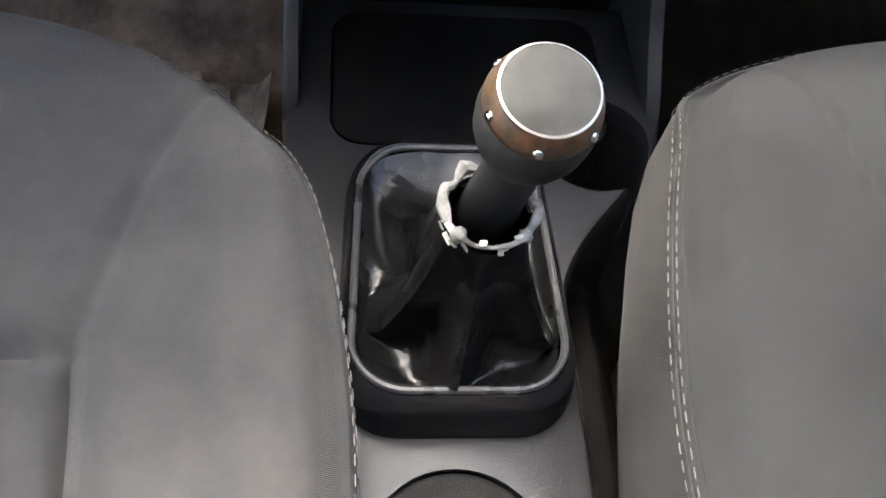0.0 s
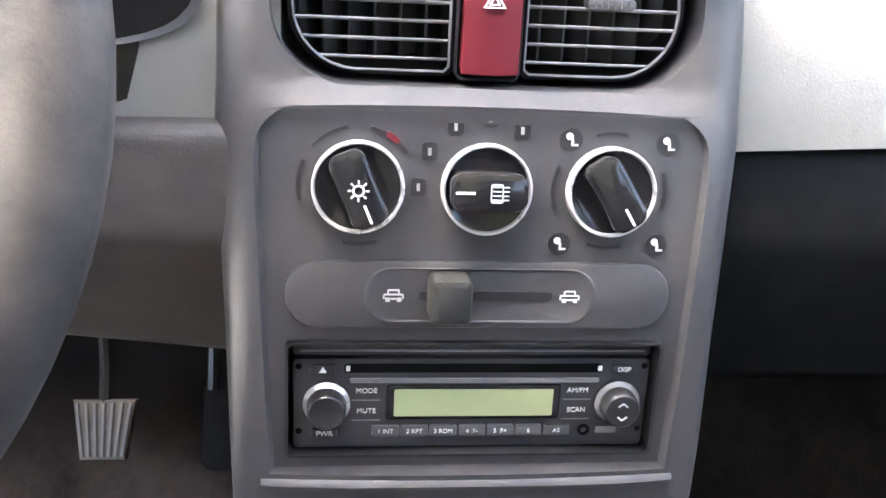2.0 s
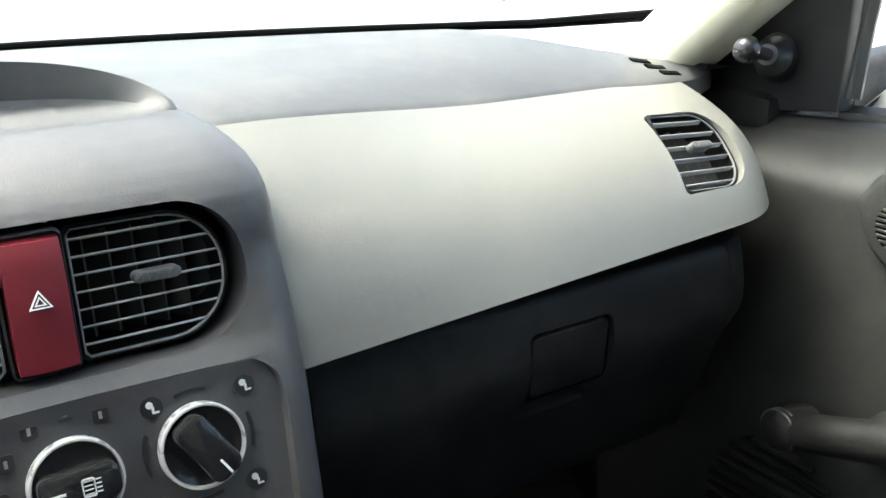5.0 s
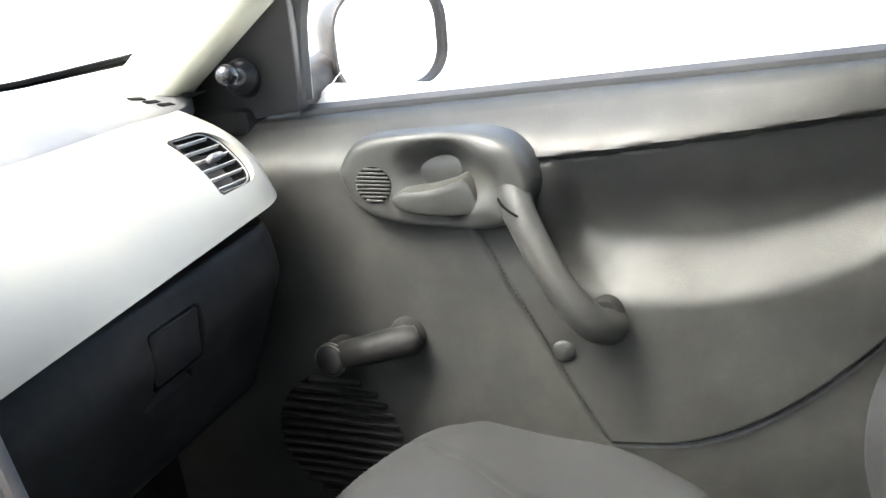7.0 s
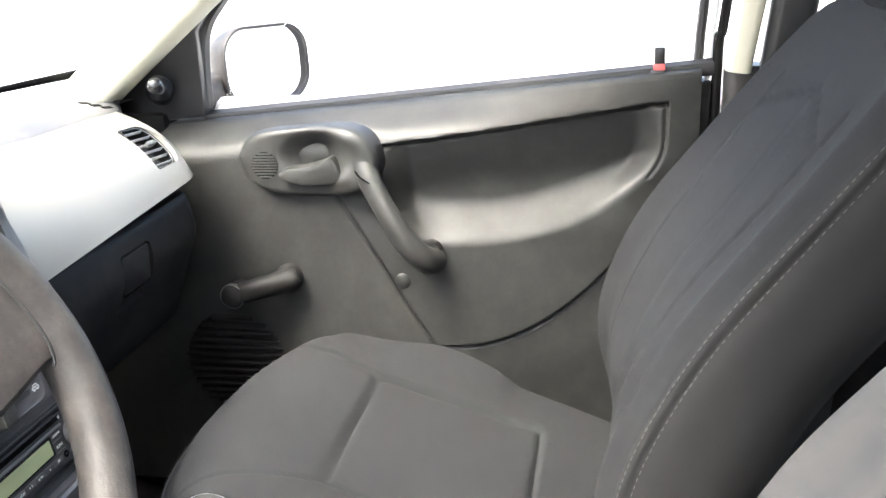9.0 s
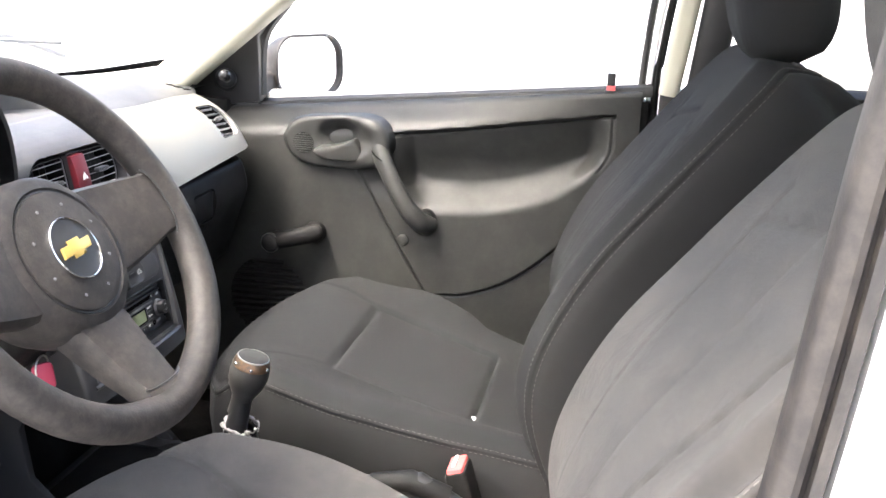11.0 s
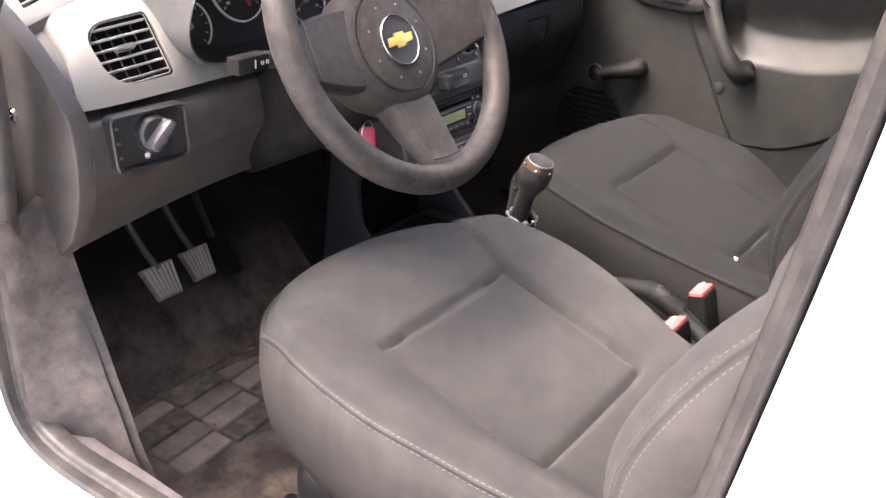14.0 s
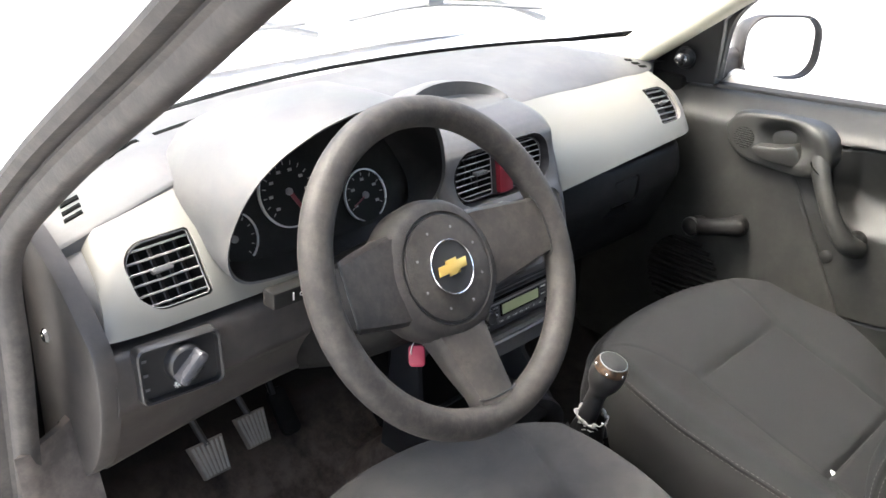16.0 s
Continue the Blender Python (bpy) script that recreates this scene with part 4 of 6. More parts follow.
part("display", prism(bmesh.new(), rrect(0.082, 0.0150, 0.0008), 0.0007, at(RM, 0.0005, -0.0035, 0.0027)), M_LCD, rad, "unlit green-grey display")
for x in (-0.0745, 0.0755):
    kn = part("dial", lathe(bmesh.new(), [(0, 0), (0.0115, 0), (0.0115, 0.003), (0.0098, 0.0045), (0.0095, 0.012), (0.0085, 0.0132), (0.006, 0.0122 if x < 0 else 0.0134), (0, 0.012 if x < 0 else 0.0134)], 36, at(RM, x, -0.0035, 0.001)), M_BLACK, rad)
    part("dial_ring", lathe(bmesh.new(), [(0.0098, 0.0035), (0.0118, 0.002), (0.0119, 0.0032), (0.0100, 0.0052)], 36, at(RM, x, -0.0035, 0.001)), M_GREYTAB if x > 0 else M_SILVER, kn)
for y in (0.004, -0.004):
    g = bmesh.new()
    s_ = 1 if y > 0 else -1
    for q in (-1, 1):
        box(g, at(RM, 0.0755 + q * 0.0012, -0.0035 + y - s_ * 0.0002, 0.0146).translation, (0.0032, 0.0008, 0.0003), 0, 1, RM.to_3x3().to_4x4() @ pose(0, 0, 0, 0, 0, -s_ * q * 38))
    part("arrow_mark", g, M_PRINT, rad)


def radio_button(x, y, w, h, s, size=0.0042, mat_=None):
    b_ = part("button", prism(bmesh.new(), rrect(w, h, 0.0012), 0.0022, at(RM, x, y, 0.0015), 0.0006), mat_ or M_BLACK, rad)
    if s:
        text(s, size, at(RM, x, y, 0.0038), b_)
    return b_


radio_button(-0.0765, 0.0152, 0.0125, 0.0055, "")
part("eject_mark", prism(bmesh.new(), [(-0.0018, -0.0014), (0.0018, -0.0014), (0, 0.0018)], 0.0004, at(RM, -0.0765, 0.0152, 0.0037)), M_WHITE, rad)
radio_button(0.0775, 0.0152, 0.0125, 0.005, "DISP", 0.0036)
radio_button(-0.0755, -0.0205, 0.0125, 0.005, "PWR", 0.0040)
for x, y, s in ((-0.0545, 0.0028, "MODE"), (-0.0545, -0.0085, "MUTE"), (0.0545, 0.0028, "AM/FM"), (0.0545, -0.0085, "SCAN")):
    text(s, 0.0038, at(RM, x, y, 0.0022), rad)
    part("key_line", slab((0.0145, 0.0006, 0.0005), at(RM, x, y - 0.0052, 0.002)), M_GREYTAB, rad)
for i, s in enumerate(("1 INT", "2 RPT", "3 RDM", "4  F-", "5  F+", "6", "AS")):
    radio_button(-0.0445 + 0.01485 * i, -0.0195, 0.0140, 0.0062, s, 0.0034, M_GREYTAB2)
part("socket", lathe(bmesh.new(), [(0.0016, 0), (0.0033, 0), (0.0033, 0.0008), (0.0016, 0.0008)], 16, at(RM, 0.0595, -0.0200, 0.0018)), M_VOID, rad)
part("usb_slot", prism(bmesh.new(), rrect(0.011, 0.0034, 0.0005), 0.0006, at(RM, 0.0715, -0.0202, 0.0018)), M_GREYTAB, rad)
for x in (-0.0885, 0.0885):
    for y in (0.0165, -0.0195):
        part("hole", lathe(bmesh.new(), [(0, 0), (0.0016, 0), (0.0016, 0.0005), (0, 0.0005)], 12, at(RM, x, y, 0.0019)), M_VOID, rad)


# ---- passenger door ----
def st(t):
    t = min(max(t, 0.0), 1.0)
    return t * t * (3 - 2 * t)


pdoor = thing("door_1", "grey plastic trimmed passenger door, closed", "door", (0.62, 0.1, 0.06), kind="structure")


def door_base(y, z):
    x = 0.584 + 0.058 * st((0.12 - y) / 0.40) + 0.012 * st((y - 0.25) / 0.25) + 0.010 * st((0.30 - z) / 0.2)
    b = z - belt(y)
    x += (0.640 - x) * st((b + 0.050) / 0.066) ** 1.5
    return x + 0.020 * st((b - 0.006) / 0.008)


def door_x(y, z):
    x = door_base(y, z)
    # scoop above the arm rest, under the overhanging upper trim
    left = 0.172 - 0.9 * max(0, 0.50 - z)
    zt = 0.594 + 0.123 * (0.169 - y)
    zb = 0.452 + 0.066 * (max(0, 0.03 - y) / 0.22) ** 1.7 + 0.028 * (max(0, y - 0.09) / 0.073) ** 2
    right = -0.215 + 0.060 * st((0.60 - z) / 0.12) ** 1.5
    k = st((left - y) / 0.04) * st((y - right) / 0.045) * st((zt - z) / 0.004) * st((z - zb) / 0.062)
    x += k * (0.016 + 0.024 * st((zt - z) / 0.09))
    # shadow gap below the upper trim and along the rear strip
    if -0.216 < y < 0.18:
        x += 0.009 * max(0, 1 - abs(z - zt) / 0.0045)
    if zb + 0.02 < z < zt:
        x += 0.004 * max(0, 1 - abs(y - right - 0.002) / 0.004)
    # panel line round the pocket
    zl = 0.300 + 0.02 * max(0, 0.107 - y) + 2.6 * max(0, 0.06 - y) ** 2
    yl = 0.107 + (z - 0.301) * 0.58
    q = min((z - zl) / 0.005, (yl - y) / 0.005)
    x -= 0.006 * st(q) * (1 - k) * (1 - st((z - 0.46) / 0.05))
    groove = max(0, 1 - abs((z - zl) if y < yl else 9) / 0.0042) + (max(0, 1 - abs(y - yl) / 0.0042) if zl < z < 0.53 else 0)
    x += 0.005 * min(groove, 1)
    # thin line below the window strip
    x += 0.003 * max(0, 1 - abs(z - (belt(y) + 0.006)) / 0.0025)
    return x


def door_pt(u, v):
    y = 0.66 - 0.918 * u
    z = 0.04 + (belt(y) + 0.010 - 0.04) * v
    return door_x(y, z), y, z


part("door_trim", surf(bmesh.new(), door_pt, 360, 260, 0.04, (1, 0, 0)), M_DOOR, pdoor, sharp=60)
part("door_skin", nbox((0.76, 0.1, 0.31), (0.05, 1.15, 0.66), 0.02), M_BODY, pdoor, "white painted outer skin")


def glass_pt(u, v):
    y = 0.49 - 0.765 * u
    z = belt(y) - 0.02 + 0.44 * v
    return 0.682 - 0.16 * max(0, z - 0.66) ** 1.3, y - 0.44 * v * max(0, 1 - u * 2.2) - 0.03 * v * u, z


gl = part("pane", surf(bmesh.new(), glass_pt, 20, 8, 0.004, (1, 0, 0)), M_GLASS, pdoor)
gl.visible_shadow = False
part("window_strip", loft(bmesh.new(), [[(0.668 + dx, y, belt(y) + dz) for dx, dz in ((-0.012, 0.006), (-0.010, 0.016), (-0.002, 0.021), (0.010, 0.018), (0.012, 0.0), (-0.010, -0.002))] for y in (0.455 - 0.73 * i / 20 for i in range(21))]),
     M_BLACK, pdoor, "black rubber strip along the glass")
for pts, w in (([(0.662, 0.452, 0.640), (0.672, 0.450, 0.74), (0.666, 0.41, 0.80), (0.640, 0.30, 0.905), (0.615, 0.12, 1.01), (0.60, -0.05, 1.05)], 0.012),
               ([(0.672, -0.254, 0.66), (0.672, -0.259, 0.76), (0.655, -0.272, 0.90), (0.61, -0.296, 1.06)], 0.007)):
    part("window_frame", tube(bmesh.new(), spline(pts, 24), w, 8), M_BLACK, pdoor)
part("window_frame", tube(bmesh.new(), spline([(0.674, -0.268, 0.655), (0.672, -0.271, 0.72), (0.660, -0.286, 0.86), (0.61, -0.316, 1.06)], 24), 0.0042, 8), M_BODY, pdoor, "thin white painted window frame")
part("edge_seal", bar(bmesh.new(), (0.676, -0.264, 0.05), (0.676, -0.264, 0.668), 0.016, 0.05, (1, 0, 0), 0.004), M_LOW, pdoor, "black gap and rubber at the rear edge")
single("seal", tube(bmesh.new(), spline([(0.664, -0.278, 0.05), (0.664, -0.279, 0.66), (0.660, -0.284, 0.74), (0.648, -0.298, 0.86), (0.605, -0.328, 1.06)], 28), 0.0072, 8), M_DIAL, "black rubber door seal along the rear post", "seal", kind="structure")

# sail panel with the mirror stick
SAIL = [(0.67, 0.600), (0.447, 0.630), (0.448, 0.75), (0.415, 0.80), (0.30, 0.915), (0.27, 0.92), (0.45, 0.80), (0.62, 0.695)]
part("sail_panel", prism(bmesh.new(), SAIL[::-1], 0.02, Matrix(((0, 0, -1, 0.664), (1, 0, 0, 0), (0, 1, 0, 0), (0, 0, 0, 1))), 0.004), M_BLACK, pdoor, "black triangular cover")
mk = thing("mirror_adjuster", "black mirror adjusting stick with ball end", "mirror adjuster", (0.645, 0.510, 0.67))
AX = Vector((-0.094, -0.038, 0.018))
part("boot", lathe(bmesh.new(), [(0.023, 0), (0.022, 0.004), (0.017, 0.012), (0.0185, 0.016), (0.016, 0.022), (0.017, 0.026), (0.012, 0.033), (0.013, 0.037), (0.009, 0.044), (0, 0.045)], 28, facing((0.646, 0.512, 0.668), AX, (0, 0, 1))), M_BLACK, mk)
part("stick", tube(bmesh.new(), [(0.62, 0.5015, 0.673), (0.552, 0.474, 0.686)], 0.0055, 12), M_BLACK, mk)
part("ball", lathe(bmesh.new(), [(0.0112 * math.sin(a), -0.0112 * math.cos(a)) for a in (math.pi * i / 14 for i in range(15))], 24, facing((0.552, 0.474, 0.686), AX, (0, 0, 1))), M_GLOSS, mk)

# inner handle
def handle_out():
    """Egg-shaped outline, taller at the pull."""
    o = [(0.378, 0.582), (0.361, 0.607), (0.330, 0.620), (0.268, 0.626), (0.214, 0.628), (0.184, 0.616), (0.168, 0.588), (0.170, 0.562), (0.188, 0.541), (0.222, 0.530), (0.277, 0.528), (0.333, 0.533), (0.366, 0.553)]
    return [tuple(v.to_2d()) for v in spline([(y, z, 0) for y, z in o + o[:1]], 60)[:-1]]


hnd = thing("door_handle_unit", "grey inner door handle with pull grip and grille", "door handle", (0.58, 0.26, 0.45))
HO = handle_out()
hc = (sum(p[0] for p in HO) / len(HO), sum(p[1] for p in HO) / len(HO))
rows = []
for k, base in ((1.02, -0.004), (1.0, 0.002), (0.985, 0.010), (0.95, 0.015), (0.90, 0.0175), (0.82, 0.018), (0.74, 0.018), (0.66, 0.018), (0.58, 0.018), (0.5, 0.018), (0.42, 0.018), (0.34, 0.018), (0.26, 0.018), (0.18, 0.018), (0.1, 0.018), (0.03, 0.018)):
    r_ = []
    for y0, z0 in HO:
        y, z = hc[0] + (y0 - hc[0]) * k, hc[1] + (z0 - hc[1]) * k
        bowl = st(1.30 - math.hypot((y - 0.256) / 0.050, (z - 0.584) / 0.031))
        boss = st(1.5 - math.hypot((y - 0.196) / 0.048, (z - 0.580) / 0.052))
        r_.append((door_base(y, min(z, belt(y) - 0.07)) - base - 0.018 * boss * min(1, max(0, base) / 0.015) + 0.026 * bowl, y, z))
    rows.append(r_)
part("surround", loft(bmesh.new(), rows), M_DOOR, hnd, sharp=70)
HX = 0.572
lev = [(0.311, 0.562), (0.305, 0.552), (0.278, 0.546), (0.236, 0.547), (0.222, 0.554), (0.224, 0.568), (0.231, 0.581), (0.238, 0.585), (0.250, 0.579), (0.276, 0.572), (0.300, 0.570)]
part("release_lever", prism(bmesh.new(), [tuple(v.to_2d()) for v in spline([(y, z, 0) for y, z in lev[::-1] + lev[-1:]], 40)[:-1]], 0.028, Matrix(((0, 0, -1, HX + 0.010), (1, 0, 0, 0), (0, 1, 0, 0), (0, 0, 0, 1))), 0.005), M_DOOR, hnd)
grip = spline([(0.566, 0.192, 0.574), (0.553, 0.181, 0.554), (0.5425, 0.160, 0.518), (0.5405, 0.136, 0.478), (0.5480, 0.113, 0.449), (0.572, 0.103, 0.436)], 24)
part("pull_grip", tube(bmesh.new(), grip, [0.0225 - 0.0055 * math.sin(math.pi * (i / 24) ** 0.75) for i in range(25)], 18, False, 0.85), M_DOOR, hnd)
part("grip_seam", tube(bmesh.new(), [grip[4] + 0.0198 * (Vector((0, 0.85, 0.52)) * math.cos(a) - Vector((1, 0, 0)) * math.sin(a)) for a in (radians(12 * i) for i in range(16))], 0.0012, 6), M_VOID, hnd)
part("grip_foot", prism(bmesh.new(), rrect(0.034, 0.050, 0.016), 0.026, facing((0.592, 0.108, 0.440), (-1, 0, 0), (0, -0.5, 1)), 0.008), M_LOW, hnd)
part("screw", lathe(bmesh.new(), [(0, 0), (0.005, 0), (0.006, 0.002), (0.004, 0.003), (0.003, 0.001), (0, 0.001)], 16, facing((0.5475, 0.108, 0.447), (-1, 0, 0), (0, 0, 1))), M_VOID, hnd)
GX = door_base(0.334, 0.57) - 0.0185
part("grille_back", lathe(bmesh.new(), [(0, 0), (0.0190, 0), (0.0190, 0.0012), (0, 0.0012)], 32, facing((GX + 0.0005, 0.334, 0.572), (-1, 0, 0), (0, 0, 1))), M_VOID, hnd)
for i in range(9):
    z = -0.0160 + 0.0040 * i
    w = 2 * math.sqrt(max(0.0185 ** 2 - z * z, 1e-6))
    part("grille_bar", nbox((GX - 0.0012, 0.334, 0.572 + z), (0.002, w, 0.0022), 0.0006, 1), M_DOOR, hnd)

# window crank
ck = thing("window_crank", "black window winder with ringed knob on the door", "window winder", (0.60, 0.32, 0.39))
part("hub", lathe(bmesh.new(), [(0, 0), (0.021, 0), (0.020, 0.018), (0.017, 0.022), (0, 0.023)], 24, facing((door_base(0.318, 0.402) + 0.002, 0.318, 0.402), (-1, 0, 0), (0, 0, 1))), M_LOW, ck)
part("arm", tube(bmesh.new(), [(0.572, 0.300, 0.407), (0.571, 0.303, 0.406), (0.570, 0.312, 0.404), (0.560, 0.345, 0.396), (0.552, 0.382, 0.387), (0.551, 0.388, 0.386)], [0.009, 0.014, 0.0175, 0.0165, 0.0155, 0.010], 16), M_LOW, ck)
part("knob", lathe(bmesh.new(), [(0, -0.012), (0.015, -0.012), (0.017, 0.0), (0.0175, 0.012), (0.0165, 0.016), (0.018, 0.018), (0.0165, 0.021), (0.018, 0.023), (0.016, 0.027), (0.012, 0.030), (0, 0.031)], 28, facing((0.566, 0.390, 0.385), (-1, 0.1, 0.0), (0, 0, 1))), M_LOW, ck)
for h in (0.0185, 0.0235):
    part("knob_ring", lathe(bmesh.new(), [(0.0170, h - 0.0008), (0.0184, h - 0.0008), (0.0184, h + 0.0008), (0.0170, h + 0.0008)], 28, facing((0.566, 0.390, 0.385), (-1, 0.1, 0.0), (0, 0, 1))), M_STEEL, ck)

# speaker grille in the door
sp = thing("door_speaker", "louvred black speaker grille low in the door", "speaker", (0.585, 0.415, 0.2))
SX = door_base(0.415, 0.265)
part("backing", lathe(bmesh.new(), [(0, 0), (0.080, 0), (0.080, 0.003), (0, 0.003)], 40, facing((SX + 0.004, 0.415, 0.262), (-1, 0, 0), (0, 0, 1))), M_VOID, sp)
for i in range(13):
    z = -0.072 + 0.012 * i
    w = 2 * math.sqrt(max(0.079 ** 2 - z * z, 1e-6))
    part("louvre", nbox((SX - 0.004, 0.415, 0.262 + z), (0.010, w, 0.0062), 0.002, 2, Euler((0, radians(-18), 0)).to_matrix().to_4x4()), M_LOW, sp)

part("screw_cap", lathe(bmesh.new(), [(0, -0.004), (0.0115, -0.004), (0.0115, 0.001), (0.009, 0.003), (0, 0.0036)], 24, facing((door_x(0.148, 0.402), 0.148, 0.402), (-1, 0, 0), (0, 0, 1))), M_DOOR, pdoor)
lk = thing("door_lock_pin", "black lock pin with a red band on the sill", "lock pin", (0.656, -0.203, 0.69))
part("pin", nbox((0.656, -0.203, 0.704), (0.0125, 0.0145, 0.022), 0.002), M_BLACK, lk)
part("band", nbox((0.656, -0.203, 0.6875), (0.013, 0.015, 0.0125), 0.0015), M_REDLT, lk, "bright red band")
part("bezel", lathe(bmesh.new(), [(0, 0), (0.012, 0), (0.010, 0.003), (0, 0.003)], 16, pose(0.656, -0.203, 0.682)), M_BLACK, lk)

# outside mirror
om = thing("outside_mirror", "grey wing mirror outside the passenger window", "wing mirror", (0.78, 0.44, 0.62))
mm = facing((0.850, 0.428, 0.680), (-0.50, -0.86, 0.04), (0, 0, 1))
mo = rrect(0.172, 0.122, 0.045, 8)
part("housing", loft(bmesh.new(), [[mm @ Vector((x * k, y * k, z)) for x, y in mo] for k, z in ((0.35, -0.085), (0.75, -0.065), (0.98, -0.02), (1.05, 0.01), (1.03, 0.016), (0.97, 0.014), (0.95, 0.0))]), M_SEAL, om)
part("mirror_glass", prism(bmesh.new(), [(x * 0.95, y * 0.95) for x, y in mo], 0.004, mm @ Matrix.Translation((0, 0, 0.002))), M_MIRROR, om)
part("mount", loft(bmesh.new(), [[(0.70, 0.500 + y * 0.7, 0.635 + z * 0.6) for y, z in rrect(0.09, 0.10, 0.03)], [(0.735, 0.495 + y * 0.55, 0.640 + z * 0.5) for y, z in rrect(0.09, 0.10, 0.03)], [(0.81, 0.478 + y * 0.5, 0.655 + z * 0.45) for y, z in rrect(0.09, 0.10, 0.03)]]), M_SEAL, om)

# pillars behind the doors
single("pillar", bar(bmesh.new(), (0.640, -0.3015, 0.688), (0.57, -0.357, 1.12), 0.034, 0.05, (1, 0, 0), 0.012), M_CREAM, "cream upper pillar trim behind the passenger door", "pillar", kind="structure")
single("pillar", bar(bmesh.new(), (0.655, -0.322, 0.03), (0.650, -0.322, 0.692), 0.070, 0.05, (1, 0, 0), 0.014), M_CAP, "grey lower pillar trim behind the passenger door", "pillar", kind="structure")
single("pillar", bar(bmesh.new(), (0.640, -0.348, 0.60), (0.575, -0.398, 1.12), 0.056, 0.04, (1, 0, 0), 0.014), M_BLACK, "black rear door window frame", "pillar", kind="structure")
single("pillar", bar(bmesh.new(), (-0.655, -0.452, 0.02), (-0.62, -0.485, 1.12), 0.10, 0.06, (1, 0, 0), 0.02), M_VINYL, "grey plastic pillar trim beside the open doorway", "pillar", kind="structure")
for sx in (1, -1):
    single("wall_rear_door", nbox((sx * 0.70, -0.92, 0.345), (0.10, 1.0, 0.71), 0.03), M_LOW, "dark trimmed rear door beside the back seat", "wall", kind="structure")
    single("wall_rear_skin", nbox((sx * 0.775, -0.92, 0.352), (0.03, 1.0, 0.765), 0.012), M_BODY, "white painted rear door outside", "wall", kind="structure")
    q = single("window_rear", nbox((sx * 0.66, -0.90, 0.90), (0.005, 0.80, 0.42), 0.0), M_GLASS, "clear rear side window", "window", kind="structure")
    q.visible_shadow = False


# ---- seats ----
def stitches(bm, pts, gap=0.0085, length=0.0052, r=0.0006):
    """Short thread dashes along a line."""
    pts = [Vector(p) for p in pts]
    run = 0.0
    for a, b in zip(pts, pts[1:]):
        d = (b - a).length
        while run < d:
            p = a + (b - a) * (run / d)
            t = (b - a).normalized()
            m = facing(p, t, (0.31, 0.2, 1))
            rows = [[m @ Vector((r * k * math.cos(q), r * k * math.sin(q), z)) for q in (0, 1.57, 3.14, 4.71)] for k, z in ((0.6, -length / 2), (1, 0), (0.6, length / 2))]
            loft(bm, rows)
            run += gap
        run -= d
    return bm


BACK = [(-0.165, 0.215), (-0.135, 0.285), (-0.118, 0.36), (-0.130, 0.44), (-0.178, 0.54), (-0.250, 0.635), (-0.318, 0.717), (-0.366, 0.772), (-0.392, 0.792)]
BACKS = spline([(y, z, 0) for y, z in BACK], 60)


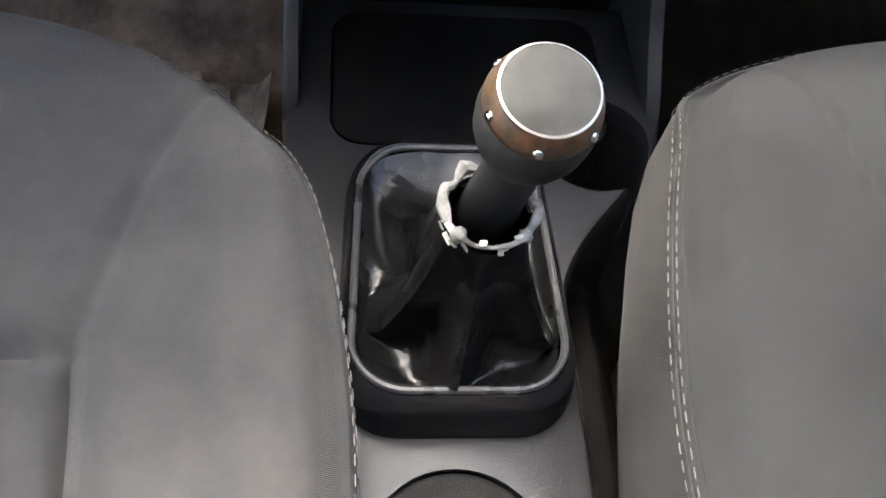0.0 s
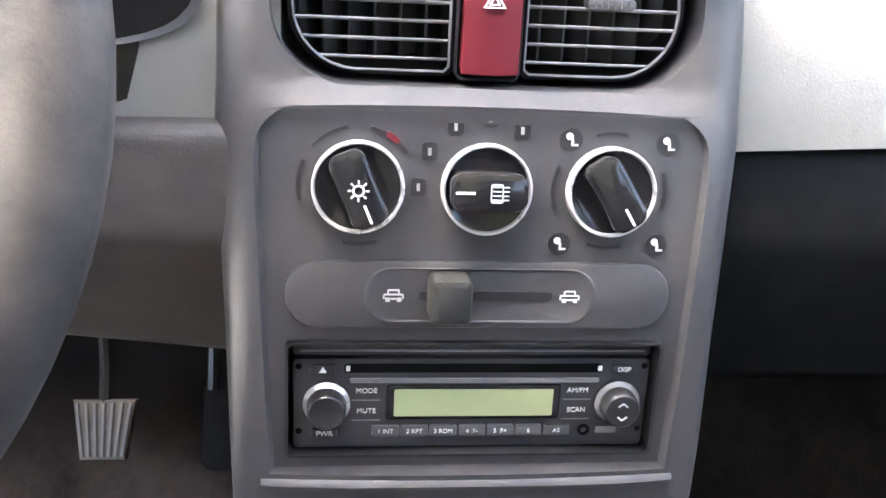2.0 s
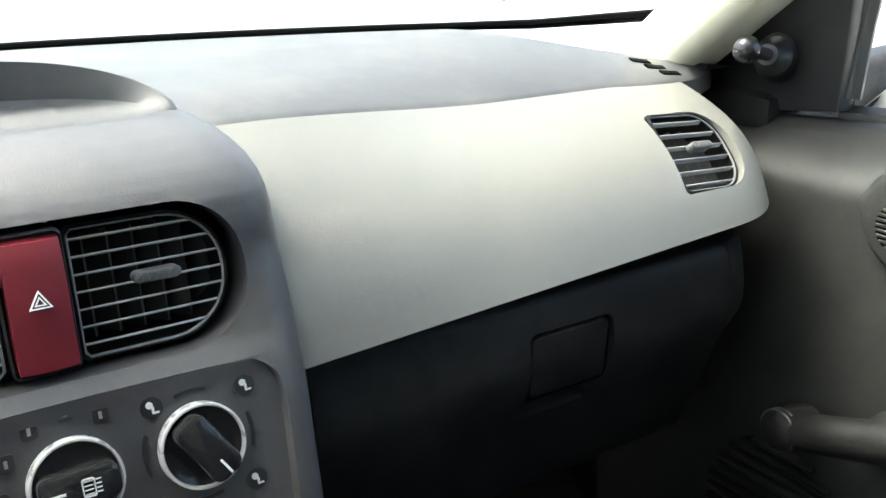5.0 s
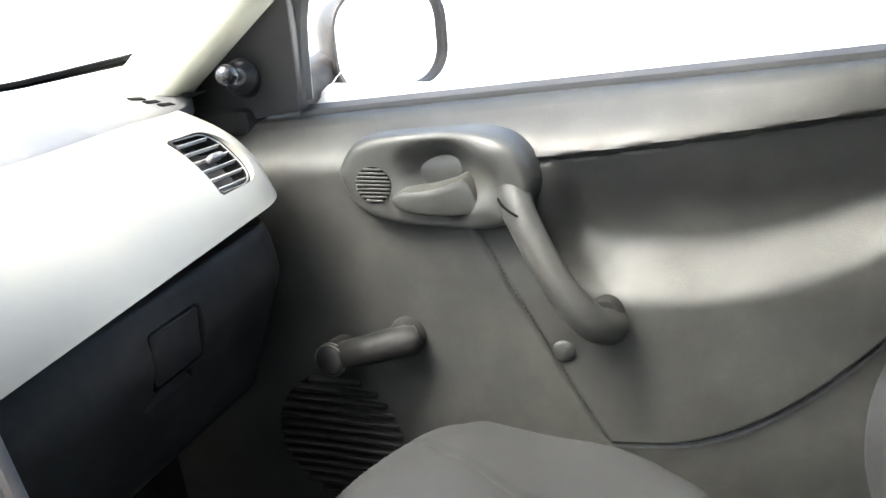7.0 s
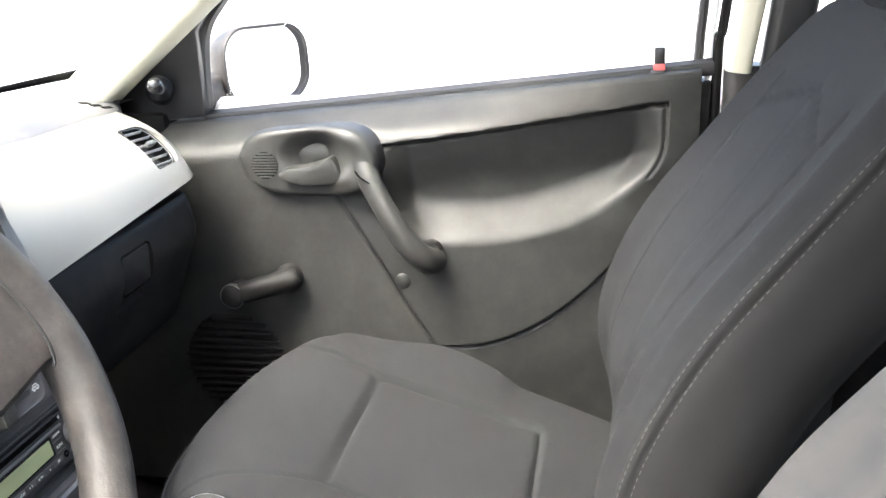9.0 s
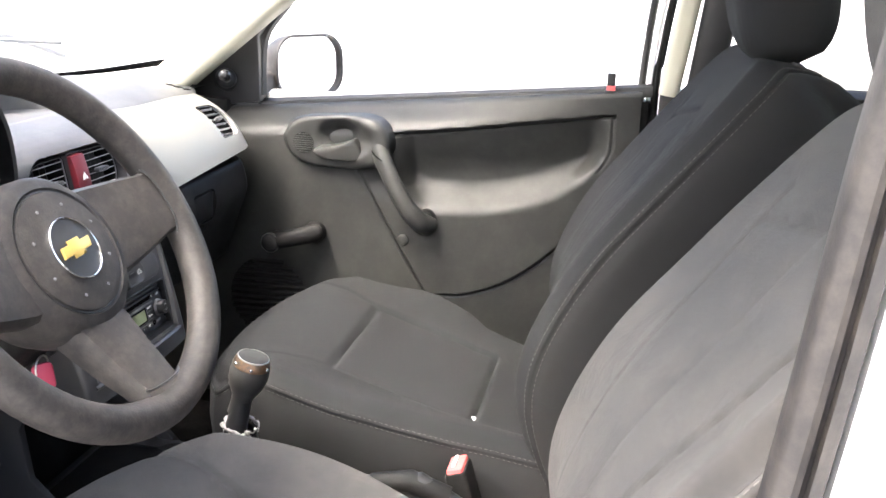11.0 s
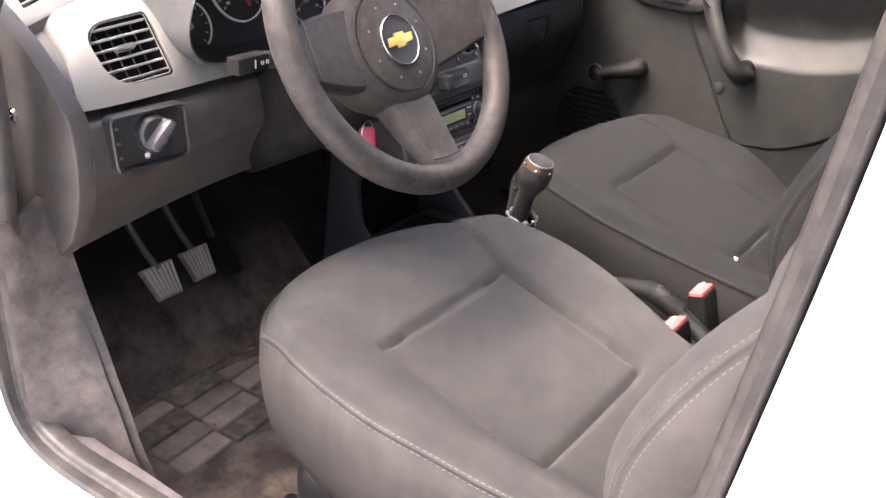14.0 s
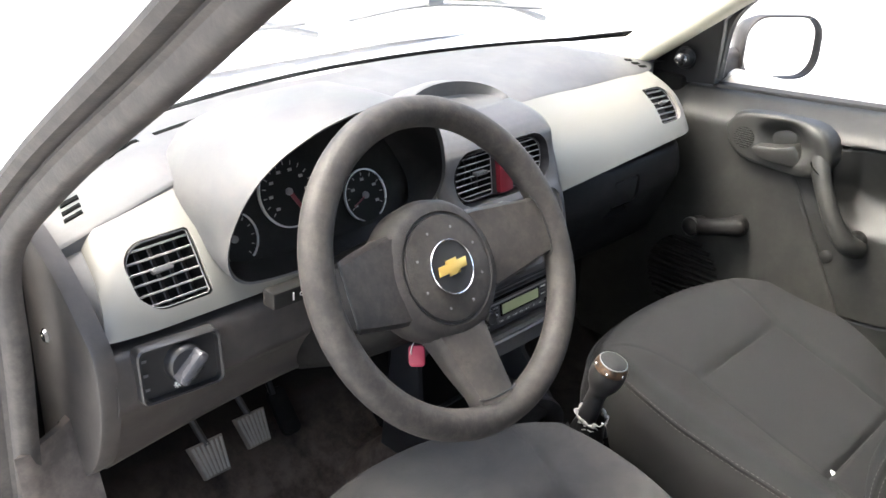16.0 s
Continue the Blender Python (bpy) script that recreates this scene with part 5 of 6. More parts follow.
def seat(name, label, xc, hw, dy, dyb, m_main, m_side, m_side_label, full=0.0):
    s = thing(name, label, "car seat", (xc, 0, 0.0), group="front seats")

    def plan(a, b):
        """a across, b from the rear edge (-1) to the front edge (1)."""
        k = 0.62 - 0.16 * full if b > 0 else 0.12
        kk = 0.38 - 0.10 * full if b > 0 else 0.0
        s_ = 1 - (0.045 * (abs(a) * b) ** 5 if b > 0 else 0)
        x = a * math.sqrt(1 - k * b * b * 0.55) * s_
        y = b * math.sqrt(1 - kk * a * a * 0.62) * s_
        w = hw * (0.93 + 0.07 * st((b + 1) / 1.2))
        return xc + x * w, 0.055 + y * (0.255 + ((0.024 + 0.012 * (1 - full)) * (1 - a * a) if b > 0 else 0)) + dy

    def pad_z(y):
        t = y - dy - 0.137
        return 0.320 + (0.32 * t if t < 0 else 0.32 * t - 1.25 * t * t) + (0 if t > -0.22 else 0.0)

    def edge_z(y, a):
        t = y - dy
        far = a > 0
        return (0.352 - 0.012 * full if far else 0.357) - (0.27 if far else 0.12 + 0.08 * full) * max(0, 0.20 - t) - 1.0 * max(0, t - 0.20) ** 1.6 + (0.016 * math.sin(math.pi * min(max((0.22 - t) / 0.30, 0), 1)) if far and not full else 0) + (full * (0.014 * math.exp(-((t - 0.06) / 0.07) ** 2) - 0.026 * st(-t / 0.08)) if far else 0)

    PX0, PX1, PY0, PY1 = xc - 0.130, xc + 0.130, -0.075 + dy, 0.137 + dy

    def cush(u, v):
        a, b = -1 + 2 * u, -1 + 2 * v
        x, y = plan(a, b)
        e = (abs(a) ** 8 + max(b, 0) ** 8) ** 0.125
        k = st((abs(a) - 0.42) / 0.50)
        z = pad_z(y) + max(0, edge_z(y, a) - pad_z(y)) * k
        z -= 0.018 * st((e - 0.90) / 0.10) ** 2 + (0.012 if not full else 0.022) * st((b - 0.62) / 0.38) ** 2.0
        # seam lines of the middle pad
        d = min(abs(x - PX0), abs(x - PX1)) if PY0 < y < PY1 else 9
        d2 = min(abs(y - PY1), abs(y - PY0)) if PX0 < x < PX1 else 9
        g = max(0, 1 - min(d, d2) / 0.010)
        z -= 0.008 * g * g
        for q in (-1, 1):
            A, B = Vector((xc + 0.130 * q, PY1)), Vector((xc + 0.72 * hw * q, 0.265 + dy))
            P = Vector((x, y))
            f = min(max((P - A).dot(B - A) / (B - A).length_squared, 0), 1)
            z -= 0.0035 * max(0, 1 - (P - A - (B - A) * f).length / 0.006)
        if PX0 < x < PX1 and PY0 < y < PY1:
            z -= 0.003
        z += 0.0016 * noise.noise((x * 16, y * 16, xc))
        return x, y, z
    N = 110
    part("cushion", surf(bmesh.new(), cush, N, N, 0.03, (0, 0, -1)), m_main, s, sharp=75)
    # skirt round the cushion
    ring = [(i / N, 0.0) for i in range(N)] + [(1.0, i / N) for i in range(N)] + [(1 - i / N, 1.0) for i in range(N)] + [(0.0, 1 - i / N) for i in range(N)]
    edge = [Vector(cush(u, v)) for u, v in ring]
    cen = Vector((xc, 0.03 + dy, 0))

    def inset(p, k, z, pucker=0.0):
        q = cen + (Vector((p.x, p.y, 0)) - cen) * k
        w = pucker * math.sin((p.x + p.y) * 260) if pucker else 0
        return (q.x + w * (1 if p.x > xc else -1), q.y, z)
    rows = []
    for k, f, dz, pk in ((0.995, 0, 0.001, 0), (1.009, 0, -0.003, 0), (1.009, 0, -0.006, 0), (1.003, 0, -0.008, 0), (1.011, 0, -0.013, 0.0006 if dy < 0 else 0), (1.020, 0, -0.05, 0.0006 if dy < 0 else 0), (1.010, 0, -0.09, 0.0), (0.985, 0, -0.13, 0), (0.94, 0, -0.165, 0), (0.86, 0, -0.18, 0)):
        rows.append([inset(p, k, p.z + dz, pk) for p in edge])
    part("skirt", loft(bmesh.new(), rows, True, False), m_side, s, m_side_label, sharp=75)
    th = bmesh.new()
    for k, dz in ((1.006, -0.0015), (1.0110, -0.0100)):
        line = [inset(p, k + 0.002, p.z + dz + 0.001) for p in edge]
        stitches(th, line[N:], 0.0075, 0.0046, 0.00042)
    tagged(part("stitching", th, M_THREAD if dy < 0 else M_THREAD2, s, "pale double stitching"), kind="stuff")

    # backrest
    def back(u, v, off=0.0):
        a = -1 + 2 * u
        f = v * 60
        i = min(int(f), 59)
        q = BACKS[i] + (BACKS[i + 1] - BACKS[i]) * (f - i)
        w = hw * (0.90 + 0.10 * math.sin(math.pi * min(1, v * 1.25))) * (1 - 0.40 * st((v - 0.70) / 0.34) ** 2)
        n = Vector((0.80, 0.60))
        rec = 0.045 * (1 - abs(a) ** 2.4) * (1 - 0.75 * st((v - 0.55) / 0.4))
        edge_ = 0.030 * st((abs(a) - 0.86) / 0.14) ** 2
        hump = 0.012 * bump01(abs(a), 0.0, 0.55, 0.35) * bump01(v, 0.06, 0.75, 0.2)
        xs = a * w
        # seam lines of the middle panel: a narrow waist that opens to the shoulders
        sw_ = 0.115 + 0.03 * st((v - 0.35) / 0.4)
        g = max(0, 1 - abs(abs(xs) - sw_) / 0.007) * (1 if 0.12 < v < 0.74 else 0)
        g = max(g, (max(0, 1 - abs(v - 0.74 + 0.10 * abs(xs) / 0.14 * 0.5) / 0.010) if abs(xs) < sw_ else 0))
        dep = -rec + hump - edge_ - 0.009 * g * g - 0.045 * st((v - 0.93) / 0.07) ** 2 + 0.0015 * noise.noise((xs * 14, v * 8, xc))
        return xc + xs, q.x + dyb + dep * n.x - off * 0.86, q.y + dep * n.y * 0.4 - off * 0.5
    part("backrest", surf(bmesh.new(), back, 100, 110, 0.012, (0, -0.8, -0.4)), m_main, s, sharp=75)
    NB = 60
    loop_ = [(0.0, i / NB) for i in range(NB)] + [(i / NB, 1.0) for i in range(NB)] + [(1.0, 1 - i / NB) for i in range(NB)] + [(1 - i / NB, 0.0) for i in range(NB)]
    be = [Vector(back(u, v)) for u, v in loop_]
    bc = sum(be, Vector()) / len(be)
    nrm = Vector((0, -0.86, -0.50)).normalized()
    rows = []
    for off, k in ((0.0, 0.998), (0.002, 1.008), (0.008, 1.010), (0.010, 1.003), (0.014, 1.010), (0.03, 1.015), (0.07, 1.0), (0.10, 0.95), (0.115, 0.85)):
        rows.append([bc + (p - bc) * k + nrm * off for p in be])
    part("back_shell", loft(bmesh.new(), rows + [[bc + (p - bc) * 0.02 + nrm * 0.12 for p in be]], True, False), m_side, s, m_side_label, sharp=75)
    th = bmesh.new()
    for off, k in ((0.002, 1.009), (0.0135, 1.0095)):
        line = [bc + (p - bc) * k + nrm * off for p in be]
        stitches(th, line[4:3 * NB - 4], 0.0075, 0.0046, 0.00042)
    tagged(part("stitching", th, M_THREAD if dy < 0 else M_THREAD2, s, "double stitching along the edge"), kind="stuff")

    # headrest
    hd = dyb + (0.006 if not full else 0.0)
    hm = pose(xc, -0.415 + hd, 0.885, -10)
    rows = []
    for i in range(19):
        t = -1 + 2 * i / 18
        c = (1 - abs(t) ** 3.2) ** 0.5 if abs(t) < 1 else 0.02
        rows.append([hm @ Vector((x * (0.35 + 0.65 * c), y * (0.3 + 0.7 * c), t * 0.112)) for x, y in rrect(0.26, 0.125, 0.055, 8)])
    part("headrest", loft(bmesh.new(), rows), m_main, s, sharp=75)
    for q in (-0.06, 0.06):
        part("headrest_post", tube(bmesh.new(), [(xc + q, -0.425 + hd, 0.74), (xc + q, -0.42 + hd, 0.82)], 0.006, 10), M_STEEL, s)
    for q in (-1, 1):
        part("rail", nbox((xc + q * 0.17, 0.03 + dy, 0.035), (0.035, 0.46, 0.05), 0.006), M_BLACK, s)
    part("base", nbox((xc, 0.03 + dy, 0.10), (0.38, 0.40, 0.10), 0.03, 3), M_BLACK, s)
    return s


seat("driver_seat", "grey cloth driver's seat with pale double stitching", -0.318, 0.238, -0.004, -0.062, M_SEAT, M_VINYL, "grey vinyl side with puckered seam")
seat("passenger_seat", "grey cloth passenger seat darkened for shade, with stitched side bolsters", 0.309, 0.254, 0.020, 0.0, M_SEATD, M_SEATS, "cloth side darkened for shade", 1.0)

# plastic side shield of the driver's seat
ss = thing("seat_side_cover", "grey plastic recliner cover beside the driver's seat", "seat cover", (-0.58, -0.2, 0.1))
ocov = [(-0.105, 0.255), (-0.13, 0.290), (-0.17, 0.305), (-0.20, 0.322), (-0.235, 0.352), (-0.30, 0.36), (-0.35, 0.30), (-0.355, 0.13), (-0.11, 0.13), (-0.095, 0.20)]
part("cover", prism(bmesh.new(), [tuple(v.to_2d()) for v in spline([(y, z, 0) for y, z in ocov + ocov[:1]], 50)[:-1]], 0.05, Matrix(((0, 0, -1, -0.545), (1, 0, 0, 0), (0, 1, 0, 0), (0, 0, 0, 1))), 0.014), M_VINYL, ss)
part("rib", tube(bmesh.new(), spline([(-0.590, -0.118, 0.270), (-0.5935, -0.145, 0.290), (-0.594, -0.185, 0.305), (-0.588, -0.222, 0.338)], 16), 0.006, 8), M_VINYL, ss)

# folded label on the passenger cushion, buckles, hand brake
single("seat_tag", nbox((0.215, -0.052, 0.245), (0.004, 0.011, 0.007), 0.0015), M_WHITE, "small white tag in the seam of the seat", "tag")


def buckle(x, y, lean):
    b = thing("seat_buckle", "black seat belt buckle with a faded red button", "belt buckle", (x, y, 0.1), group="seat belt buckles")
    m = facing((x, y - 0.03, 0.15), (0.0, 0.30, 1), (0, -1, 0.3))
    part("body", prism(bmesh.new(), rrect(0.054, 0.028, 0.006), 0.115, m, 0.004), M_LOW, b)
    part("button", prism(bmesh.new(), rrect(0.048, 0.022, 0.004), 0.010, m @ Matrix.Translation((0, 0, 0.110)), 0.003), M_REDLT, b, "faded red button")
    part("slot", slab((0.030, 0.004, 0.002), m @ Matrix.Translation((0, -0.002, 0.1205))), M_WHITE, b)
    part("strap", tube(bmesh.new(), [(x, y - 0.03, 0.17), (x, y - 0.09, 0.05)], [0.016, 0.014], 8, False, 0.3), M_BLACK, b)


buckle(-0.070, -0.072, 0)
buckle(0.051, -0.064, 0)
hbk = thing("hand_brake", "grey hand brake lever with rubber grip between the seats", "hand brake", (-0.01, -0.1, 0.18))
part("lever", tube(bmesh.new(), [(-0.046, 0.045, 0.272), (-0.042, -0.03, 0.285), (-0.030, -0.16, 0.20)], [0.0105, 0.0115, 0.0135], 14), M_BLACK, hbk)
part("grip", tube(bmesh.new(), [(-0.0445, 0.028, 0.2745), (-0.043, -0.02, 0.2835), (-0.0385, -0.065, 0.264)], [0.0125, 0.0145, 0.0150], 16), M_LOW, hbk)
part("gaiter", loft(bmesh.new(), [[(-0.03 + x * k, -0.14 + y * k, z) for x, y in rrect(0.07, 0.16, 0.03)] for k, z in ((1, 0.135), (0.95, 0.165), (0.6, 0.19), (0.35, 0.215))]), M_RUBBER, hbk)


# ---- steering wheel ----
WC, TILT = Vector((-0.3125, 0.2286, 0.6353)), radians(30.9)
WAX = Vector((-0.02, -math.cos(TILT), math.sin(TILT))).normalized()
WM = facing(WC, WAX, (0, 0, 1))
sw = thing("steering_wheel", "worn dark grey plastic three-spoke steering wheel", "steering wheel", WC)
RW = 0.1672
part("rim", tube(bmesh.new(), [WM @ Vector((RW * math.cos(a), RW * math.sin(a), 0)) for a in (2 * math.pi * i / 80 for i in range(80))], 0.0170, 16, True), M_WHEEL, sw)


def spoke(a0, w0, w1, dz0):
    d = Vector((math.cos(radians(a0)), math.sin(radians(a0)), 0))
    q = Vector((-d.y, d.x, 0))
    rows = []
    for r, w, z0, t in ((0.030, w0 * 1.05, dz0, 0.040), (0.07, w0, dz0, 0.038), (0.11, (w0 + w1) / 2, dz0 * 0.6, 0.032), (0.140, w1, dz0 * 0.2 - 0.001, 0.027), (0.1640, w1 * 1.02, -0.001, 0.022)):
        rows.append([WM @ (d * r + q * (w * x) + Vector((0, 0, z0 + t * y))) for x, y in ((-0.9, -0.5), (0.9, -0.5), (1, -0.1), (1, 0.22), (0.9, 0.42), (0.5, 0.5), (-0.5, 0.5), (-0.9, 0.42), (-1, 0.22), (-1, -0.1))])
    return loft(bmesh.new(), rows)


part("spoke", spoke(178, 0.047, 0.034, -0.030), M_WHEEL, sw)
part("spoke", spoke(2, 0.047, 0.034, -0.030), M_WHEEL, sw)
part("spoke", spoke(-90, 0.036, 0.026, -0.030), M_WHEEL, sw)
for a in (178, 2, -90):
    d = Vector((math.cos(radians(a)), math.sin(radians(a)), 0))
    q = Vector((-d.y, d.x, 0))
    w = 0.036 if a != -90 else 0.028
    part("spoke_seam", tube(bmesh.new(), [WM @ (d * (0.142 + 0.004 * math.cos(t)) + q * (w * math.sin(t) * 1.0) + Vector((0, 0, 0.0125 - 0.006 * abs(math.sin(t)) ** 4))) for t in (radians(-90 + 180 * i / 12) for i in range(13))], 0.0012, 6), M_BLACK, sw)
HUB = WM @ Matrix.Translation((0.002, -0.003, -0.022))
part("hub", lathe(bmesh.new(), [(0.0, -0.055), (0.066, -0.055), (0.076, -0.035), (0.079, -0.010), (0.076, 0.006), (0.070, 0.012), (0.062, 0.0145), (0.060, 0.0115), (0.0585, 0.0115), (0.0575, 0.0150), (0.050, 0.0175), (0.0, 0.0185)], 64, HUB), M_WHEEL, sw)
part("hub_seam", lathe(bmesh.new(), [(0.0583, 0.010), (0.0602, 0.010), (0.0602, 0.0132), (0.0583, 0.0132)], 64, HUB), M_BLACK, sw)
part("emblem_ring", lathe(bmesh.new(), [(0.0283, 0.0165), (0.0300, 0.0165), (0.0300, 0.0213), (0.0292, 0.0221), (0.0283, 0.0213)], 56, HUB), M_CHROME, sw, "bright chrome ring")
part("emblem_disc", lathe(bmesh.new(), [(0, 0.0165), (0.0285, 0.0165), (0.0285, 0.0200), (0, 0.0208)], 48, HUB), M_BLACK, sw, "black emblem disc")
bow = [(-0.0215, -0.0050), (-0.0075, -0.0050), (-0.0075, -0.0085), (0.0075, -0.0085), (0.0075, -0.0050), (0.0190, -0.0050), (0.0215, 0.0050), (0.0075, 0.0050), (0.0075, 0.0085), (-0.0075, 0.0085), (-0.0075, 0.0050), (-0.0190, 0.0050)]
part("emblem", prism(bmesh.new(), bow, 0.003, HUB @ Matrix.Translation((0, 0, 0.0200)) @ pose(0, 0, 0, 0, 0, 3), 0.0010), M_GOLD, sw, "plain gold emblem shape")
for i in range(8):
    a = radians(22 + 45 * i)
    part("rivet", lathe(bmesh.new(), [(0, 0), (0.0016, 0), (0.0013, 0.0009), (0, 0.0012)], 10, HUB @ Matrix.Translation((0.0445 * math.cos(a), 0.0445 * math.sin(a), 0.0176))), M_GREYTAB, sw)

# column, stalks, key
col = thing("steering_column", "dark plastic steering column shroud with stalks", "steering column", (-0.31, 0.33, 0.55))
cd = -WAX
part("shroud", loft(bmesh.new(), [[WC + cd * d + Matrix.Rotation(0, 3, "X") @ (WM.to_3x3() @ Vector((x * k, y * k + dy_, 0))) for x, y in rrect(0.125, 0.125, 0.035, 6)]
     for d, k, dy_ in ((0.065, 0.74, 0.0), (0.080, 0.92, -0.005), (0.11, 1.0, -0.012), (0.20, 1.0, -0.02), (0.30, 0.95, -0.02))]), M_LOW, col)
stl = part("stalk", tube(bmesh.new(), [(-0.355, 0.305, 0.600), (-0.41, 0.315, 0.611), (-0.437, 0.318, 0.6135)], [0.009, 0.010, 0.011], 12, False, 0.75), M_BLACK, col, "black indicator stalk")
part("stalk_tip", nbox((-0.459, 0.320, 0.614), (0.046, 0.020, 0.019), 0.003), M_LOW, stl, "square black end with worn marks")
part("stalk_mark", nbox((-0.458, 0.3092, 0.6145), (0.0012, 0.001, 0.009), 0, 1), M_PRINT, stl)
for x in (-0.448, -0.4405):
    part("stalk_mark", lathe(bmesh.new(), [(0.0014, 0), (0.0023, 0), (0.0023, 0.0006), (0.0014, 0.0006)], 12, facing((x, 0.3094, 0.6145), (0, -1, 0.1), (0, 0, 1))), M_PRINT, stl)
st2 = part("stalk", tube(bmesh.new(), [(-0.255, 0.300, 0.605), (-0.215, 0.285, 0.628), (-0.185, 0.280, 0.637)], [0.009, 0.010, 0.011], 12, False, 0.75), M_BLACK, col, "wiper stalk")
part("stalk_tip", tube(bmesh.new(), [(-0.187, 0.280, 0.636), (-0.165, 0.277, 0.642), (-0.155, 0.276, 0.644)], [0.012, 0.013, 0.008], 12, False, 0.75), M_BLACK, st2)
ky = thing("ignition_key", "ignition key with a bright red plastic tag", "key", (-0.332, 0.275, 0.455))
part("lock_barrel", lathe(bmesh.new(), [(0, 0), (0.017, 0), (0.016, 0.012), (0.012, 0.015), (0, 0.015)], 20, facing((-0.285, 0.300, 0.545), (0.6, -0.7, 0.1), (0, 0, 1))), M_BLACK, ky)
part("key_head", prism(bmesh.new(), rrect(0.022, 0.030, 0.008), 0.007, facing((-0.292, 0.283, 0.528), (0.9, -0.3, 0.1), (0, -0.4, 1)), 0.002), M_BLACK, ky)
part("tag", prism(bmesh.new(), rrect(0.019, 0.026, 0.005), 0.004, facing((-0.312, 0.272, 0.503), (-0.75, -0.62, 0.2), (0.1, 0.2, 1)), 0.0015), M_TAG, ky, "red plastic tag")
part("ring", tube(bmesh.new(), [(-0.309 + 0.010 * math.cos(a), 0.275, 0.510 + 0.012 * math.sin(a)) for a in (2 * math.pi * i / 20 for i in range(20))], 0.0009, 6, True), M_STEEL, ky)

# ---- instrument cluster ----
CM = facing((-0.315, 0.447, 0.665), (0.0, -0.93, 0.36), (0, 0.36, 0.93))
cl = thing("instrument_cluster", "black instrument cluster with chrome-rimmed dials under the hood", "instrument cluster", (-0.32, 0.46, 0.6))
part("face", prism(bmesh.new(), rrect(0.318, 0.150, 0.05), 0.004, CM @ Matrix.Translation((0.018, 0.0, -0.006))), M_LOW, cl)


def dial(x, y, r, n, a0, a1, needle, b0, b1, w=0.0016, long=0.78):
    m = CM @ Matrix.Translation((x, y, 0))
    d = part("dial", lathe(bmesh.new(), [(0, -0.002), (r, -0.002), (r, 0.0005), (0, 0.0005)], 40, m), M_DIAL, cl)
    part("bezel", arc_bm(bmesh.new(), m, r, 0.0008, b0, b1, 0.003, 48), M_SILVER, d, "thin silver rim")
    tk = bmesh.new()
    for i in range(n):
        a = radians(a0 + (a1 - a0) * i / (n - 1))
        box(tk, m @ Vector((r * 0.82 * math.cos(a), r * 0.82 * math.sin(a), 0.001)), (r * 0.12, 0.0011, 0.0004), 0, 1, m.to_3x3().to_4x4() @ pose(0, 0, 0, 0, 0, math.degrees(a)))
        if i % 2 == 0 and r > 0.03:
            box(tk, m @ Vector((r * 0.62 * math.cos(a), r * 0.62 * math.sin(a), 0.001)), (0.0055, 0.0034, 0.0004), 0, 1, m.to_3x3().to_4x4())
    tagged(part("dial_mark", tk, M_DIM, d), kind="stuff")
    nb = bmesh.new()
    a = radians(needle)
    box(nb, m @ Vector((r * 0.36 * math.cos(a), r * 0.36 * math.sin(a), 0.003)), (r * long, w, 0.0010), 0, 1, m.to_3x3().to_4x4() @ pose(0, 0, 0, 0, 0, needle))
    part("needle", nb, M_RED, d)
    part("boss", lathe(bmesh.new(), [(0, 0), (0.0045, 0), (0.004, 0.004), (0, 0.005)], 16, m), M_GREYTAB, d)
    return d


dial(-0.043, -0.004, 0.041, 15, -40, 220, -62, 100, 330, 0.0050, 0.62)
dial(0.066, -0.034, 0.032, 9, -30, 210, 205, -60, 250)
dial(-0.128, -0.038, 0.030, 5, -50, 50, 165, -52, 52)

# ---- lamp switch in the knee panel ----
LM = facing((-0.550, 0.379, 0.537), (-0.12, -0.97, 0.10), (0, 0.1, 1))
ls = thing("lamp_switch", "rotary headlamp switch in a black recessed plate", "switch", (-0.545, 0.385, 0.51))
lo = rrect(0.090, 0.061, 0.008)
part("plate", loft(bmesh.new(), [[LM @ Vector((x * k, y * k, z)) for x, y in lo] for k, z in ((1.02, -0.012), (1.02, 0.004), (0.98, 0.0055), (0.92, 0.0045), (0.90, -0.003), (0.4, -0.003))]), M_BLACK, ls)
part("knob_base", lathe(bmesh.new(), [(0, -0.003), (0.021, -0.003), (0.020, 0.008), (0.017, 0.011), (0, 0.011)], 36, LM @ Matrix.Translation((0.004, 0.004, 0))), M_BLACK, ls)
part("knob_grip", prism(bmesh.new(), rrect(0.040, 0.0125, 0.005), 0.020, LM @ Matrix.Translation((0.004, 0.004, 0.006)) @ pose(0, 0, 0, 0, 0, 42), 0.004), M_SILVER2, ls, "silver grip bar")
lm2 = LM @ Matrix.Translation((-0.006, -0.019, 0.0))
part("lamp_mark", arc_bm(bmesh.new(), lm2, 0.0018, 0.0007, 0, 360, 0.0006, 14), M_PRINT, ls)
for i in range(8):
    a = radians(45 * i)
    part("ray_mark", slab((0.0015, 0.0008, 0.0004), lm2 @ Matrix.Translation((0.0035 * math.cos(a), 0.0035 * math.sin(a), 0.0003)) @ pose(0, 0, 0, 0, 0, 45 * i)), M_PRINT, ls)
for yy in (0.016, 0.0, -0.016):
    part("position_mark", slab((0.006, 0.003, 0.0006), LM @ Matrix.Translation((-0.037, yy, -0.002))), M_GREYTAB, ls)
